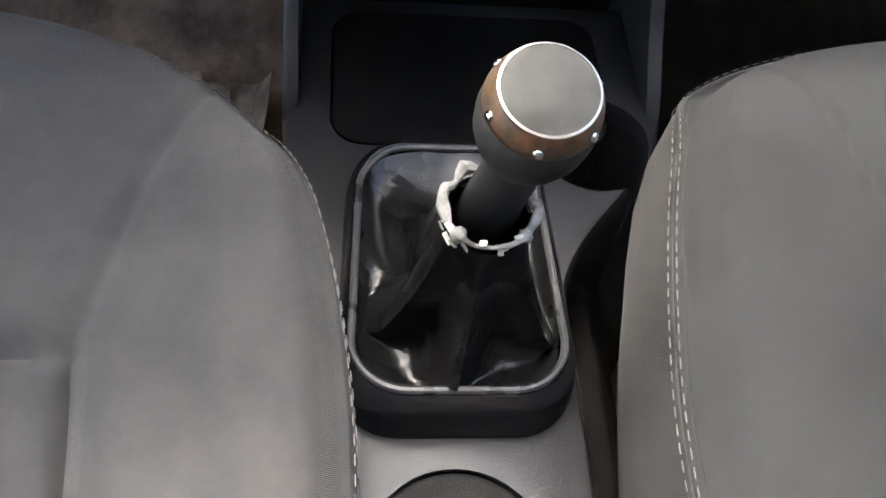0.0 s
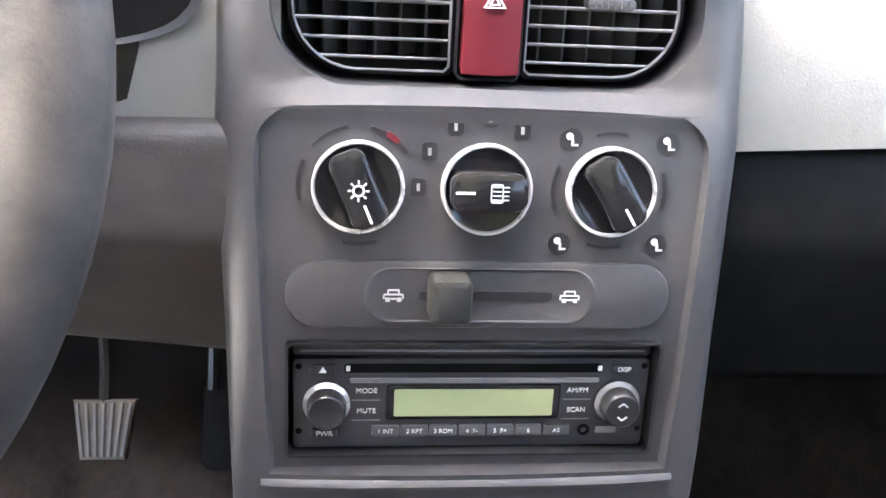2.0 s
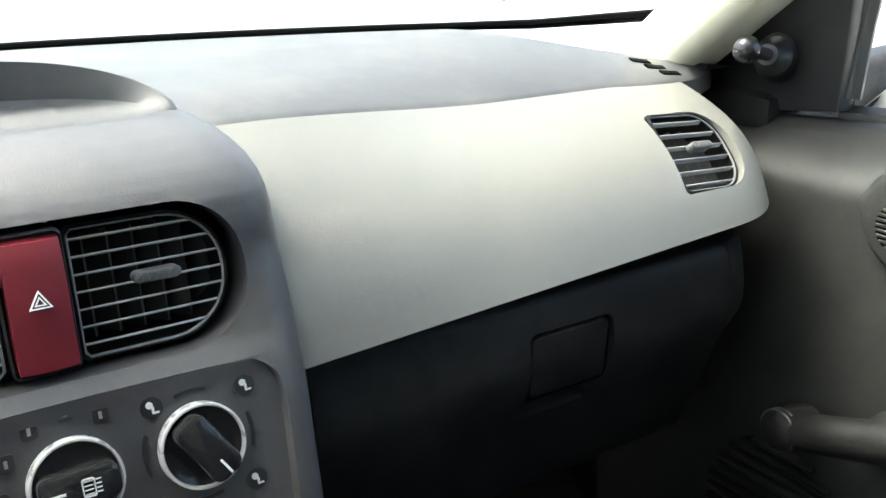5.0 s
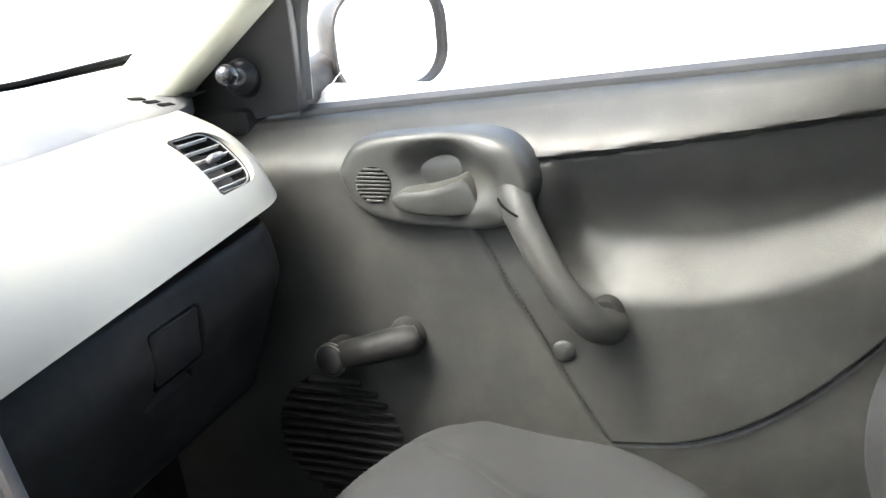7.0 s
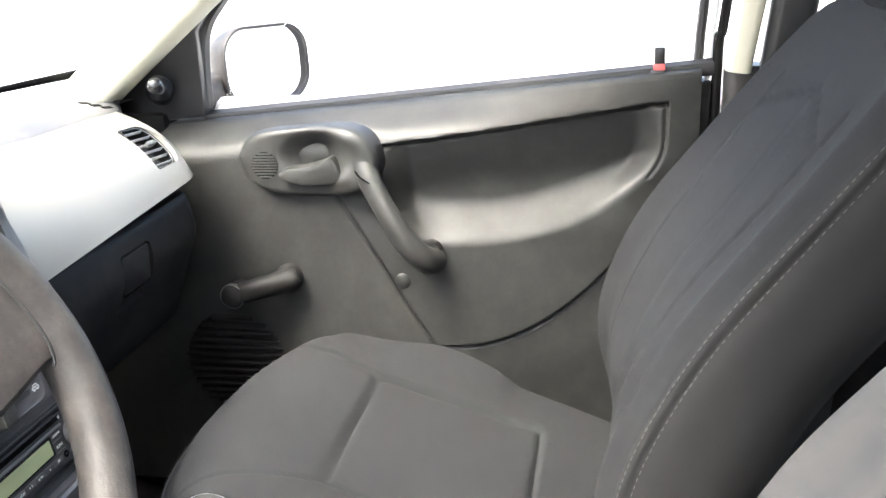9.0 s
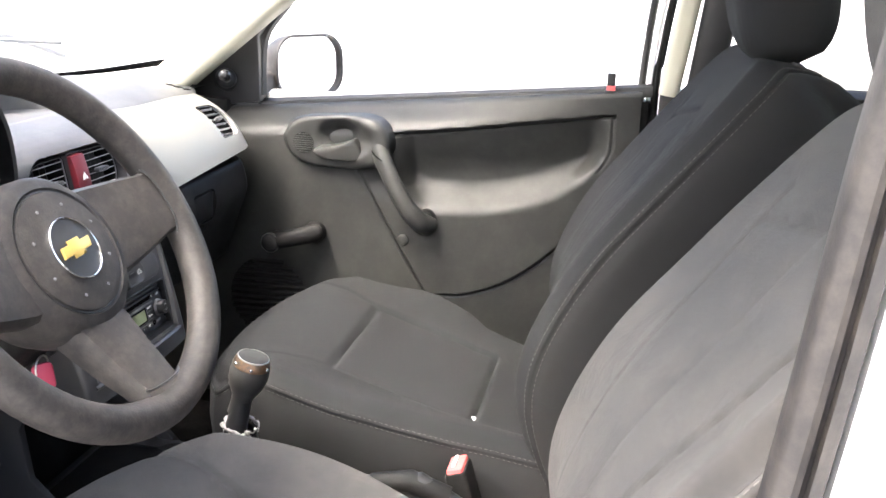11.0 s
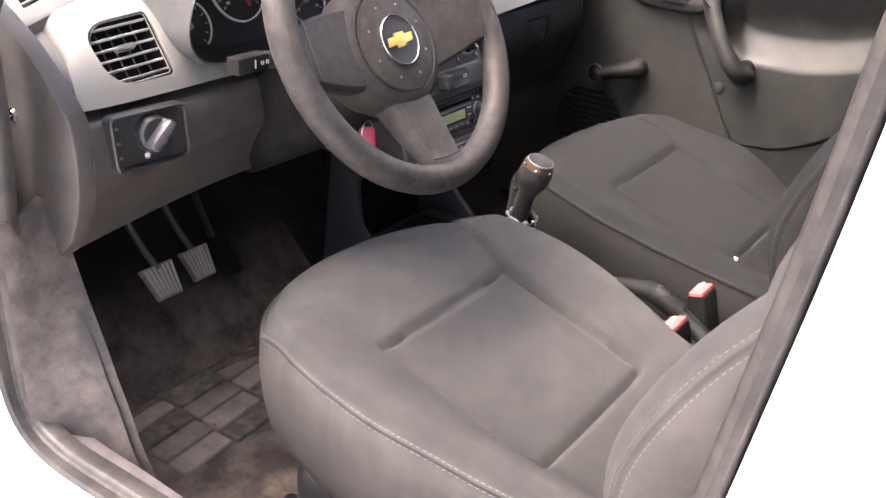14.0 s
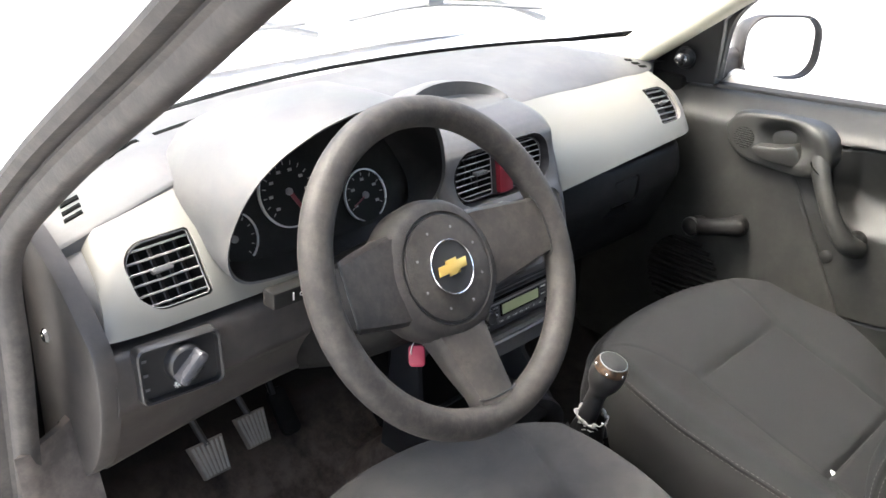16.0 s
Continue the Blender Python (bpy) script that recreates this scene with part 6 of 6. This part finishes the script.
for y, z in ((0.497, 0.553), (0.490, 0.440)):
    single("screw", lathe(bmesh.new(), [(0, -0.004), (0.0085, -0.004), (0.0085, 0.0005), (0.006, 0.003), (0.002, 0.003), (0.0018, 0.0015), (0, 0.0015)], 18, facing((-0.6345, y, z), (-1, 0, 0), (0, 0, 1))), M_CHROME,
           "shiny screw head in the dashboard end cap", "screw", group="end cap screws")

# ---- demister slots ----
for sx in (1, -1):
    dv = thing("demister_vent", "three dark demister slots in the dash corner", "air vent", (sx * 0.53, 0.54, 0.67), group="demister vents")
    for i in range(3):
        xx, yy = (0.533 + 0.005 * i, 0.571 - 0.0135 * i) if sx > 0 else (-0.573 + 0.0045 * i, 0.535 + 0.013 * i)
        w_, h_ = (0.011, 0.0036) if sx > 0 else (0.0105, 0.0034)
        part("slot", loft(bmesh.new(), [[(xx + q * w_ + dy_ * 0.25, yy + dy_, top_z(xx + q * w_, yy + dy_) + dz) for dy_, dz in ((-h_, -0.003), (h_, -0.003), (h_, 0.0012), (-h_, 0.0012))] for q in (-1, -0.5, 0, 0.5, 1)]), M_VOID, dv)
dl = thing("windscreen_vent", "long dark demister slots along the windscreen", "air vent", (-0.1, 0.66, 0.68))
for x0, x1 in ((-0.495, -0.445), (-0.418, -0.345), (-0.322, -0.285)):
    part("slot", loft(bmesh.new(), [[(x, ws_y(x) - 0.058 + dy_, top_z(x, ws_y(x) - 0.058) + dz) for dy_, dz in ((-0.004, -0.003), (0.004, -0.003), (0.004, 0.0012), (-0.004, 0.0012))] for x in (x0 + (x1 - x0) * i / 6 for i in range(7))]), M_VOID, dl)

# ---- glovebox catch ----
cut(glove_lid, prism(bmesh.new(), rrect(0.074, 0.052, 0.006), 0.05, facing((0.330, 0.423, 0.500), (0, -1, -0.05), (0, 0, 1))), prism(bmesh.new(), rrect(0.066, 0.030, 0.012), 0.05, facing((0.320, 0.424, 0.455), (0, -0.9, 0.4), (0, 0, 1))))
part("catch", prism(bmesh.new(), rrect(0.068, 0.046, 0.005), 0.008, facing((0.330, 0.4235, 0.500), (0, -1, -0.05), (0, 0, 1)), 0.002), M_LOW, glove, "recessed catch flap")

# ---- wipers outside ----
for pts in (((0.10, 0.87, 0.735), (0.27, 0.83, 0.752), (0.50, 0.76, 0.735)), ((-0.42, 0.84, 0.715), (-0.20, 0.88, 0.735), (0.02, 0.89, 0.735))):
    wp = thing("wiper", "wiper arm and blade lying on the windscreen, paled for glare", "wiper", (*pts[0][:2], 0.7), group="wipers")
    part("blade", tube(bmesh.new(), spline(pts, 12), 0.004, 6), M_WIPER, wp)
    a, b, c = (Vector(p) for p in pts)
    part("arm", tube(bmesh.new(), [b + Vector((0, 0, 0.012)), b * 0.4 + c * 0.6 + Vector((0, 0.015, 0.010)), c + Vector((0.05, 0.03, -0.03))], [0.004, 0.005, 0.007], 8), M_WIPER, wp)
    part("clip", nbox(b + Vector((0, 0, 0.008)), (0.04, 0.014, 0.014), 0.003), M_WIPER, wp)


# ---- console ----
con = thing("centre_console", "dark plastic tunnel console with a deep tray under the stack", "console", (0, 0.2, 0.1))


def con_ring(y):
    xr = 0.047 + 0.079 * st((y - 0.235) / 0.14)
    xl = -0.097 - 0.028 * st((y - 0.15) / 0.22)
    zt = 0.196 + 0.006 * st((y - 0.3) / 0.1)
    return [(xl, y, 0.02), (xl, y, zt - 0.008), (xl + 0.003, y, zt - 0.002), (xl + 0.009, y, zt), (xr - 0.009, y, zt), (xr - 0.003, y, zt - 0.002), (xr, y, zt - 0.008), (xr, y, 0.02)]


cbody = part("body", loft(bmesh.new(), [con_ring(-0.14 + 0.62 * i / 60) for i in range(61)]), M_STACK2, con)
tray_o = rrect(0.186, 0.125, 0.022)
cut(cbody, prism(bmesh.new(), tray_o, 0.2, Matrix.Translation((-0.002, 0.409, 0.150))),
    lathe(bmesh.new(), [(0, 0.12), (0.036, 0.12), (0.040, 0.30), (0, 0.30)], 32, Matrix.Translation((0.078, 0.352, 0))),
    lathe(bmesh.new(), [(0, 0.13), (0.044, 0.13), (0.050, 0.30), (0, 0.30)], 40, Matrix.Translation((-0.027, 0.084, 0))))
for sx in (-1, 1):
    out = [(0.365, 0.19), (0.385, 0.212), (0.410, 0.232), (0.440, 0.262), (0.448, 0.33), (0.42, 0.378), (0.50, 0.378), (0.52, 0.15), (0.365, 0.15)]
    part("side_rail", prism(bmesh.new(), out[::-1], 0.010, Matrix(((0, 0, -1, sx * 0.1205 + 0.005), (1, 0, 0, 0), (0, 1, 0, 0), (0, 0, 0, 1))), 0.003), M_STACK2, con)
# added dark sheets and a dark back wall: shade of cup and tray as colour
part("cup_shade", loft(bmesh.new(), [[(-0.027 + r_ * math.cos(a), 0.084 + r_ * math.sin(a), z) for a in (2 * math.pi * i / 40 for i in range(40))] for r_, z in ((0.0465, 0.192), (0.0455, 0.192), (0.0425, 0.134), (0.01, 0.133))], True, True), M_LOW, con, "dark sheet standing in for shade in the cup hollow")
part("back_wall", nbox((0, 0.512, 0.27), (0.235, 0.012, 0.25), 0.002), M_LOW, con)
part("tray_shade", loft(bmesh.new(), [[(-0.002 + x * k, 0.409 + y * k, z) for x, y in rrect(0.185, 0.124, 0.022)] for k, z in ((0.998, 0.199), (0.985, 0.199), (0.97, 0.154), (0.2, 0.153))], True, True), M_LOW, con, "dark sheet standing in for shade in the tray")
part("tray_lip", nbox((-0.03, 0.452, 0.176), (0.10, 0.008, 0.018), 0.003), M_STACK, con)
part("tray_clip", nbox((-0.073, 0.437, 0.172), (0.034, 0.010, 0.008), 0.003), M_DOOR, con)
part("lighter", lathe(bmesh.new(), [(0.0, 0.0), (0.017, 0.0), (0.017, 0.006), (0.013, 0.008), (0.012, 0.004), (0, 0.004)], 28, facing((0.080, 0.505, 0.268), (0, -1, 0.15), (0, 0, 1))), M_BLACK, con, "round lighter socket")

# ---- gear lever ----
lever = thing("gear_lever", "gear lever with torn black leatherette boot and grey topped knob", "gear lever", (-0.024, 0.24, 0.2))
bz = rrect(0.130, 0.186, 0.034, 8)
BZ = Matrix.Translation((-0.024, 0.240, 0.196))


def bz_ring(k, z, sh=0.0):
    out = []
    for x, y in bz:
        far = st((y - 0.02) / 0.07)
        out.append(BZ @ Vector((x * k * (1 - 0.12 * far), y * (k + sh), z)))
    return out


part("bezel", loft(bmesh.new(), [bz_ring(1.0, 0.0), bz_ring(0.985, 0.016), bz_ring(0.955, 0.027), bz_ring(0.90, 0.031), bz_ring(0.86, 0.029), bz_ring(0.84, 0.012)], True, True), M_GLOSS2, lever, "shiny black bezel")
boot = []
CC = Vector((-0.018, 0.209, 0.313))
TIPS = (-98, -35, 48, 128, 205)
for i in range(31):
    t = i / 30
    row = []
    for j in range(90):
        a = 2 * math.pi * j / 90
        c, s_ = math.cos(a), math.sin(a)
        rx, ry = 0.0545, 0.080
        rr0 = 1 / ((abs(c) / rx) ** 5 + (abs(s_) / ry) ** 5) ** 0.2
        edge_r = rr0 * (1 - 0.10 * abs(c) * st((s_ * rr0) / 0.08))
        # the skin hangs as a creased tent from the collar to the rim
        tip = max(math.exp(-abs((math.degrees(a) - q + 180) % 360 - 180) / 17) for q in TIPS)
        foot = min(0.027 + 0.036 * tip * (1.15 if s_ < -0.5 else 0.85), edge_r * 0.84)
        e0, c1 = Vector((-0.024, 0.240, 0)), Vector((CC.x, CC.y, 0))
        d = Vector((c, s_, 0))
        w = noise.noise((c * 3.1, s_ * 3.1, t * 4.0))
        if t < 0.4:
            q = t / 0.4
            p = (e0 + d * edge_r).lerp(e0.lerp(c1, 0.6) + d * foot, q)
            p.z = 0.2255 - 0.010 * math.sin(math.pi * q) + 0.004 * q * tip + 0.0035 * w * math.sin(math.pi * q)
        else:
            q = (t - 0.4) / 0.6
            p = (e0.lerp(c1, 0.6) + d * foot).lerp(c1 + d * 0.0205, q ** 0.8)
            p.z = 0.2255 + 0.004 * tip + (0.084 + 0.004 * s_ - 0.004 * tip) * q ** 1.1
            p += d * (0.003 * w * math.sin(math.pi * q))
        row.append(p)
    boot.append(row)
# thin pale tube added as the highlight on the leatherette's edge
part("rim_gloss", tube(bmesh.new(), [Vector(p) + Vector((0, 0, 0.002)) for p in bz_ring(0.865, 0.029)], 0.0022, 8, True), M_RIMGLOSS, lever)
part("boot", loft(bmesh.new(), boot, True, False), M_LEATHER, lever, "creased black leatherette boot", sharp=50)
col_pts = []
for j in range(48):
    a = 2 * math.pi * j / 48
    w = noise.noise((math.cos(a) * 3, math.sin(a) * 3, 0.2))
    col_pts.append(CC + Vector((math.cos(a) * (0.0215 + 0.003 * w), math.sin(a) * (0.0215 + 0.003 * w), 0.003 * math.sin(a) + 0.006 * w + 0.002)))
part("frayed_collar", tube(bmesh.new(), col_pts, [0.0009 + 0.0032 * max(0, 0.5 + 1.2 * noise.noise((j * 0.35, 3, 1))) * (0.25 if 30 < j < 42 else 1) for j in range(48)], 8, True), M_FOAM2, lever, "frayed grey-white torn collar")
shred = bmesh.new()
for k in range(22):
    a = random.uniform(0.3, 5.6)
    box(shred, CC + Vector((math.cos(a) * 0.0215, math.sin(a) * 0.0215, random.uniform(-0.010, 0.004))), (random.uniform(0.003, 0.008), random.uniform(0.002, 0.004), 0.0012), 0.0004, 1,
        Euler((random.uniform(-0.9, 0.9), random.uniform(-0.9, 0.9), a + 1.57)).to_matrix().to_4x4())
tagged(part("shred", shred, M_FABRICW, lever, "white torn shreds of lining"), kind="stuff")
KA = Vector((0.003, -0.038, 0.130)).normalized()
part("shaft", tube(bmesh.new(), [Vector((-0.020, 0.232, 0.262)), Vector((-0.0155, 0.218, 0.305)), Vector((-0.011, 0.208, 0.352))], [0.0150, 0.0145, 0.0120], 20), M_BLACK, lever)
KM = facing(Vector((-0.009, 0.192, 0.410)) - KA * 0.085, KA, (0, 1, 0))
kb = part("knob", lathe(bmesh.new(), [(0.0, 0), (0.0135, 0), (0.0132, 0.018), (0.0140, 0.026), (0.0172, 0.033), (0.0216, 0.041), (0.0243, 0.051), (0.0249, 0.060), (0.0238, 0.070), (0.0225, 0.074), (0, 0.074)], 48, KM), M_KNOB, lever)
part("ring", lathe(bmesh.new(), [(0.0236, 0.0700), (0.0240, 0.0710), (0.0236, 0.0730), (0.0222, 0.0775), (0.0200, 0.0815), (0.0195, 0.0795)], 48, KM), M_COPPER, kb, "worn copper coloured ring")
part("cap_rim", lathe(bmesh.new(), [(0.0192, 0.0800), (0.0202, 0.0812), (0.0201, 0.0824), (0.0191, 0.0828)], 48, KM), M_STEEL, kb)
part("cap", lathe(bmesh.new(), [(0.0, 0.0850), (0.006, 0.0849), (0.012, 0.0843), (0.017, 0.0834), (0.0194, 0.0824), (0.0194, 0.0790), (0, 0.0790)], 48, KM), M_KNOBTOP, kb, "scuffed grey cap")
for i in range(6):
    a = radians(20 + 60 * i)
    part("stud", lathe(bmesh.new(), [(0.0023 * math.cos(q), 0.0015 * math.sin(q)) for q in (math.pi / 2 * j / 5 for j in range(6))][::-1], 12,
         facing(KM @ Vector((0.0232 * math.cos(a), 0.0232 * math.sin(a), 0.0742)), KM.to_3x3() @ Vector((math.cos(a), math.sin(a), 0.55)), KA)), M_CHROME, kb)

# ---- pedals ----
def pedal(name, c, w, h, tilt, label):
    p = thing(name, label, "pedal", c, group="pedals")
    m = facing(c, (0, -math.cos(radians(tilt)), math.sin(radians(tilt))), (0, 0, 1))
    out = [(-w / 2, h / 2), (-w * 0.36, -h / 2), (w * 0.36, -h / 2), (w / 2, h / 2)]
    part("pad", prism(bmesh.new(), out, 0.012, m, 0.003), M_RUBBER, p, "dusty worn rubber pad")
    for i in range(7):
        t = -0.42 + 0.84 * i / 6
        a, b = m @ Vector((t * w, h * 0.44, 0.012)), m @ Vector((t * w * 0.74, -h * 0.44, 0.012))
        part("rib", tube(bmesh.new(), [a, b], 0.0022, 6), M_RIB, p)
    part("arm", tube(bmesh.new(), spline([Vector(c) + Vector((0, 0.004, 0.02)), Vector(c) + Vector((-0.004, 0.04, 0.055)), Vector(c) + Vector((-0.012, 0.07, 0.12)), Vector(c) + Vector((-0.014, 0.12, 0.30))], 14), 0.0055, 8), M_CAP, p)


pedal("clutch_pedal", (-0.384, 0.606, 0.204), 0.056, 0.052, 38, "worn clutch pedal with ribbed dusty pad")
pedal("brake_pedal", (-0.270, 0.662, 0.170), 0.054, 0.052, 34, "worn brake pedal with ribbed dusty pad")
acc = thing("accelerator_pedal", "long narrow black accelerator pedal", "pedal", (-0.195, 0.69, 0.10), group="pedals")
am = facing((-0.176, 0.708, 0.136), (0, -0.75, 0.66), (0, 0.66, 0.75))
part("pad", prism(bmesh.new(), rrect(0.036, 0.085, 0.012), 0.010, am, 0.004), M_LOW, acc)
part("arm", tube(bmesh.new(), [(-0.185, 0.722, 0.167), (-0.185, 0.79, 0.29), (-0.188, 0.83, 0.40)], 0.006, 8), M_BLACK, acc)

# ---- floor mat with moulded fields ----
fm = thing("floor_mat", "worn dusty rubber floor mat with moulded fields", "floor mat", (-0.37, 0.5, 0.0))


def mat_pt(u, v):
    x, y = -0.575 + 0.385 * u, 0.27 + (0.325 - 0.03 * st((u - 0.75) / 0.25) + 0.006 * noise.noise((u * 9, 0, 2.2)) * v) * v
    return x, y, 0.008 + 0.010 * st((v - 0.93) / 0.07) + 0.003 * noise.noise((x * 10, y * 10, 5)) + 0.03 * st((-0.54 - x) / 0.04)


part("sheet", surf(bmesh.new(), mat_pt, 40, 34, 0.006, (0, 0, -1)), M_MAT, fm)
part("frayed_edge", tube(bmesh.new(), [Vector(mat_pt(i / 40, 1.0)) + Vector((0, 0.001, 0.001 + 0.003 * noise.noise((i * 0.7, 1, 4)))) for i in range(41)], [0.0012 + 0.0026 * max(0, 0.3 + noise.noise((i * 0.45, 6, 1))) for i in range(41)], 6), M_FOAM, fm, "pale frayed torn edge")
flap = surf(bmesh.new(), lambda u, v: (-0.184 + 0.035 * u - 0.012 * (1 - v), 0.42 + 0.165 * v - 0.03 * u, 0.010 + 0.045 * u * u + 0.004 * math.sin(7 * v)), 10, 14, 0.005, (0, 0, -1))
part("flap", flap, M_MAT, fm, "loose curled flap beside the tunnel")
for i in range(3):
    for j in range(4):
        x0, y0 = -0.505 + 0.098 * i, 0.430 + 0.042 * j
        part("field", prism(bmesh.new(), rrect(0.092, 0.037, 0.004), 0.006, pose(x0 + 0.046, y0 + 0.019, 0.008, 0, 0, 4), 0.002), M_FIELDS[(i * 2 + j) % 3], fm)
grit = bmesh.new()
for k in range(70):
    x, y = random.uniform(-0.56, -0.18), random.uniform(0.22, 0.60)
    s_ = random.uniform(0.0008, 0.0022)
    box(grit, (x, y, 0.015 + s_ / 2), (s_ * 1.5, s_, s_), 0, 1, Euler((0, 0, random.random() * 3)).to_matrix().to_4x4())
single("grit", grit, M_FOAM2, "pale grit and crumbs on the floor mat", "debris", kind="stuff")

# ---- hinge and striker on the body ----
hg = frame_d
hm = facing((-0.728, 0.462, 0.398), (-0.9, -0.4, 0), (0, 0, 1))
hg = part("hinge_plate", prism(bmesh.new(), rrect(0.024, 0.046, 0.011), 0.006, hm, 0.002), M_LOW, frame_d, "dark hinge plate")
for q in (-0.011, 0.011):
    part("bolt", lathe(bmesh.new(), [(0, 0), (0.0068, 0), (0.0060, 0.005), (0, 0.006)], 6, hm @ Matrix.Translation((0, q, 0.006))), M_CHROME, hg)
sk = thing("door_striker", "steel door striker loop on the white pillar", "striker", (-0.713, -0.368, 0.455))
part("loop", tube(bmesh.new(), spline([(-0.700, -0.372, 0.475), (-0.728, -0.368, 0.474), (-0.731, -0.368, 0.455), (-0.728, -0.368, 0.437), (-0.700, -0.372, 0.436)], 16), 0.0045, 8), M_STEEL, sk)
part("plate", prism(bmesh.new(), rrect(0.022, 0.058, 0.006), 0.004, facing((-0.706, -0.370, 0.455), (-0.8, 0.2, 0), (0, 0, 1)), 0.001), M_BODY, sk)
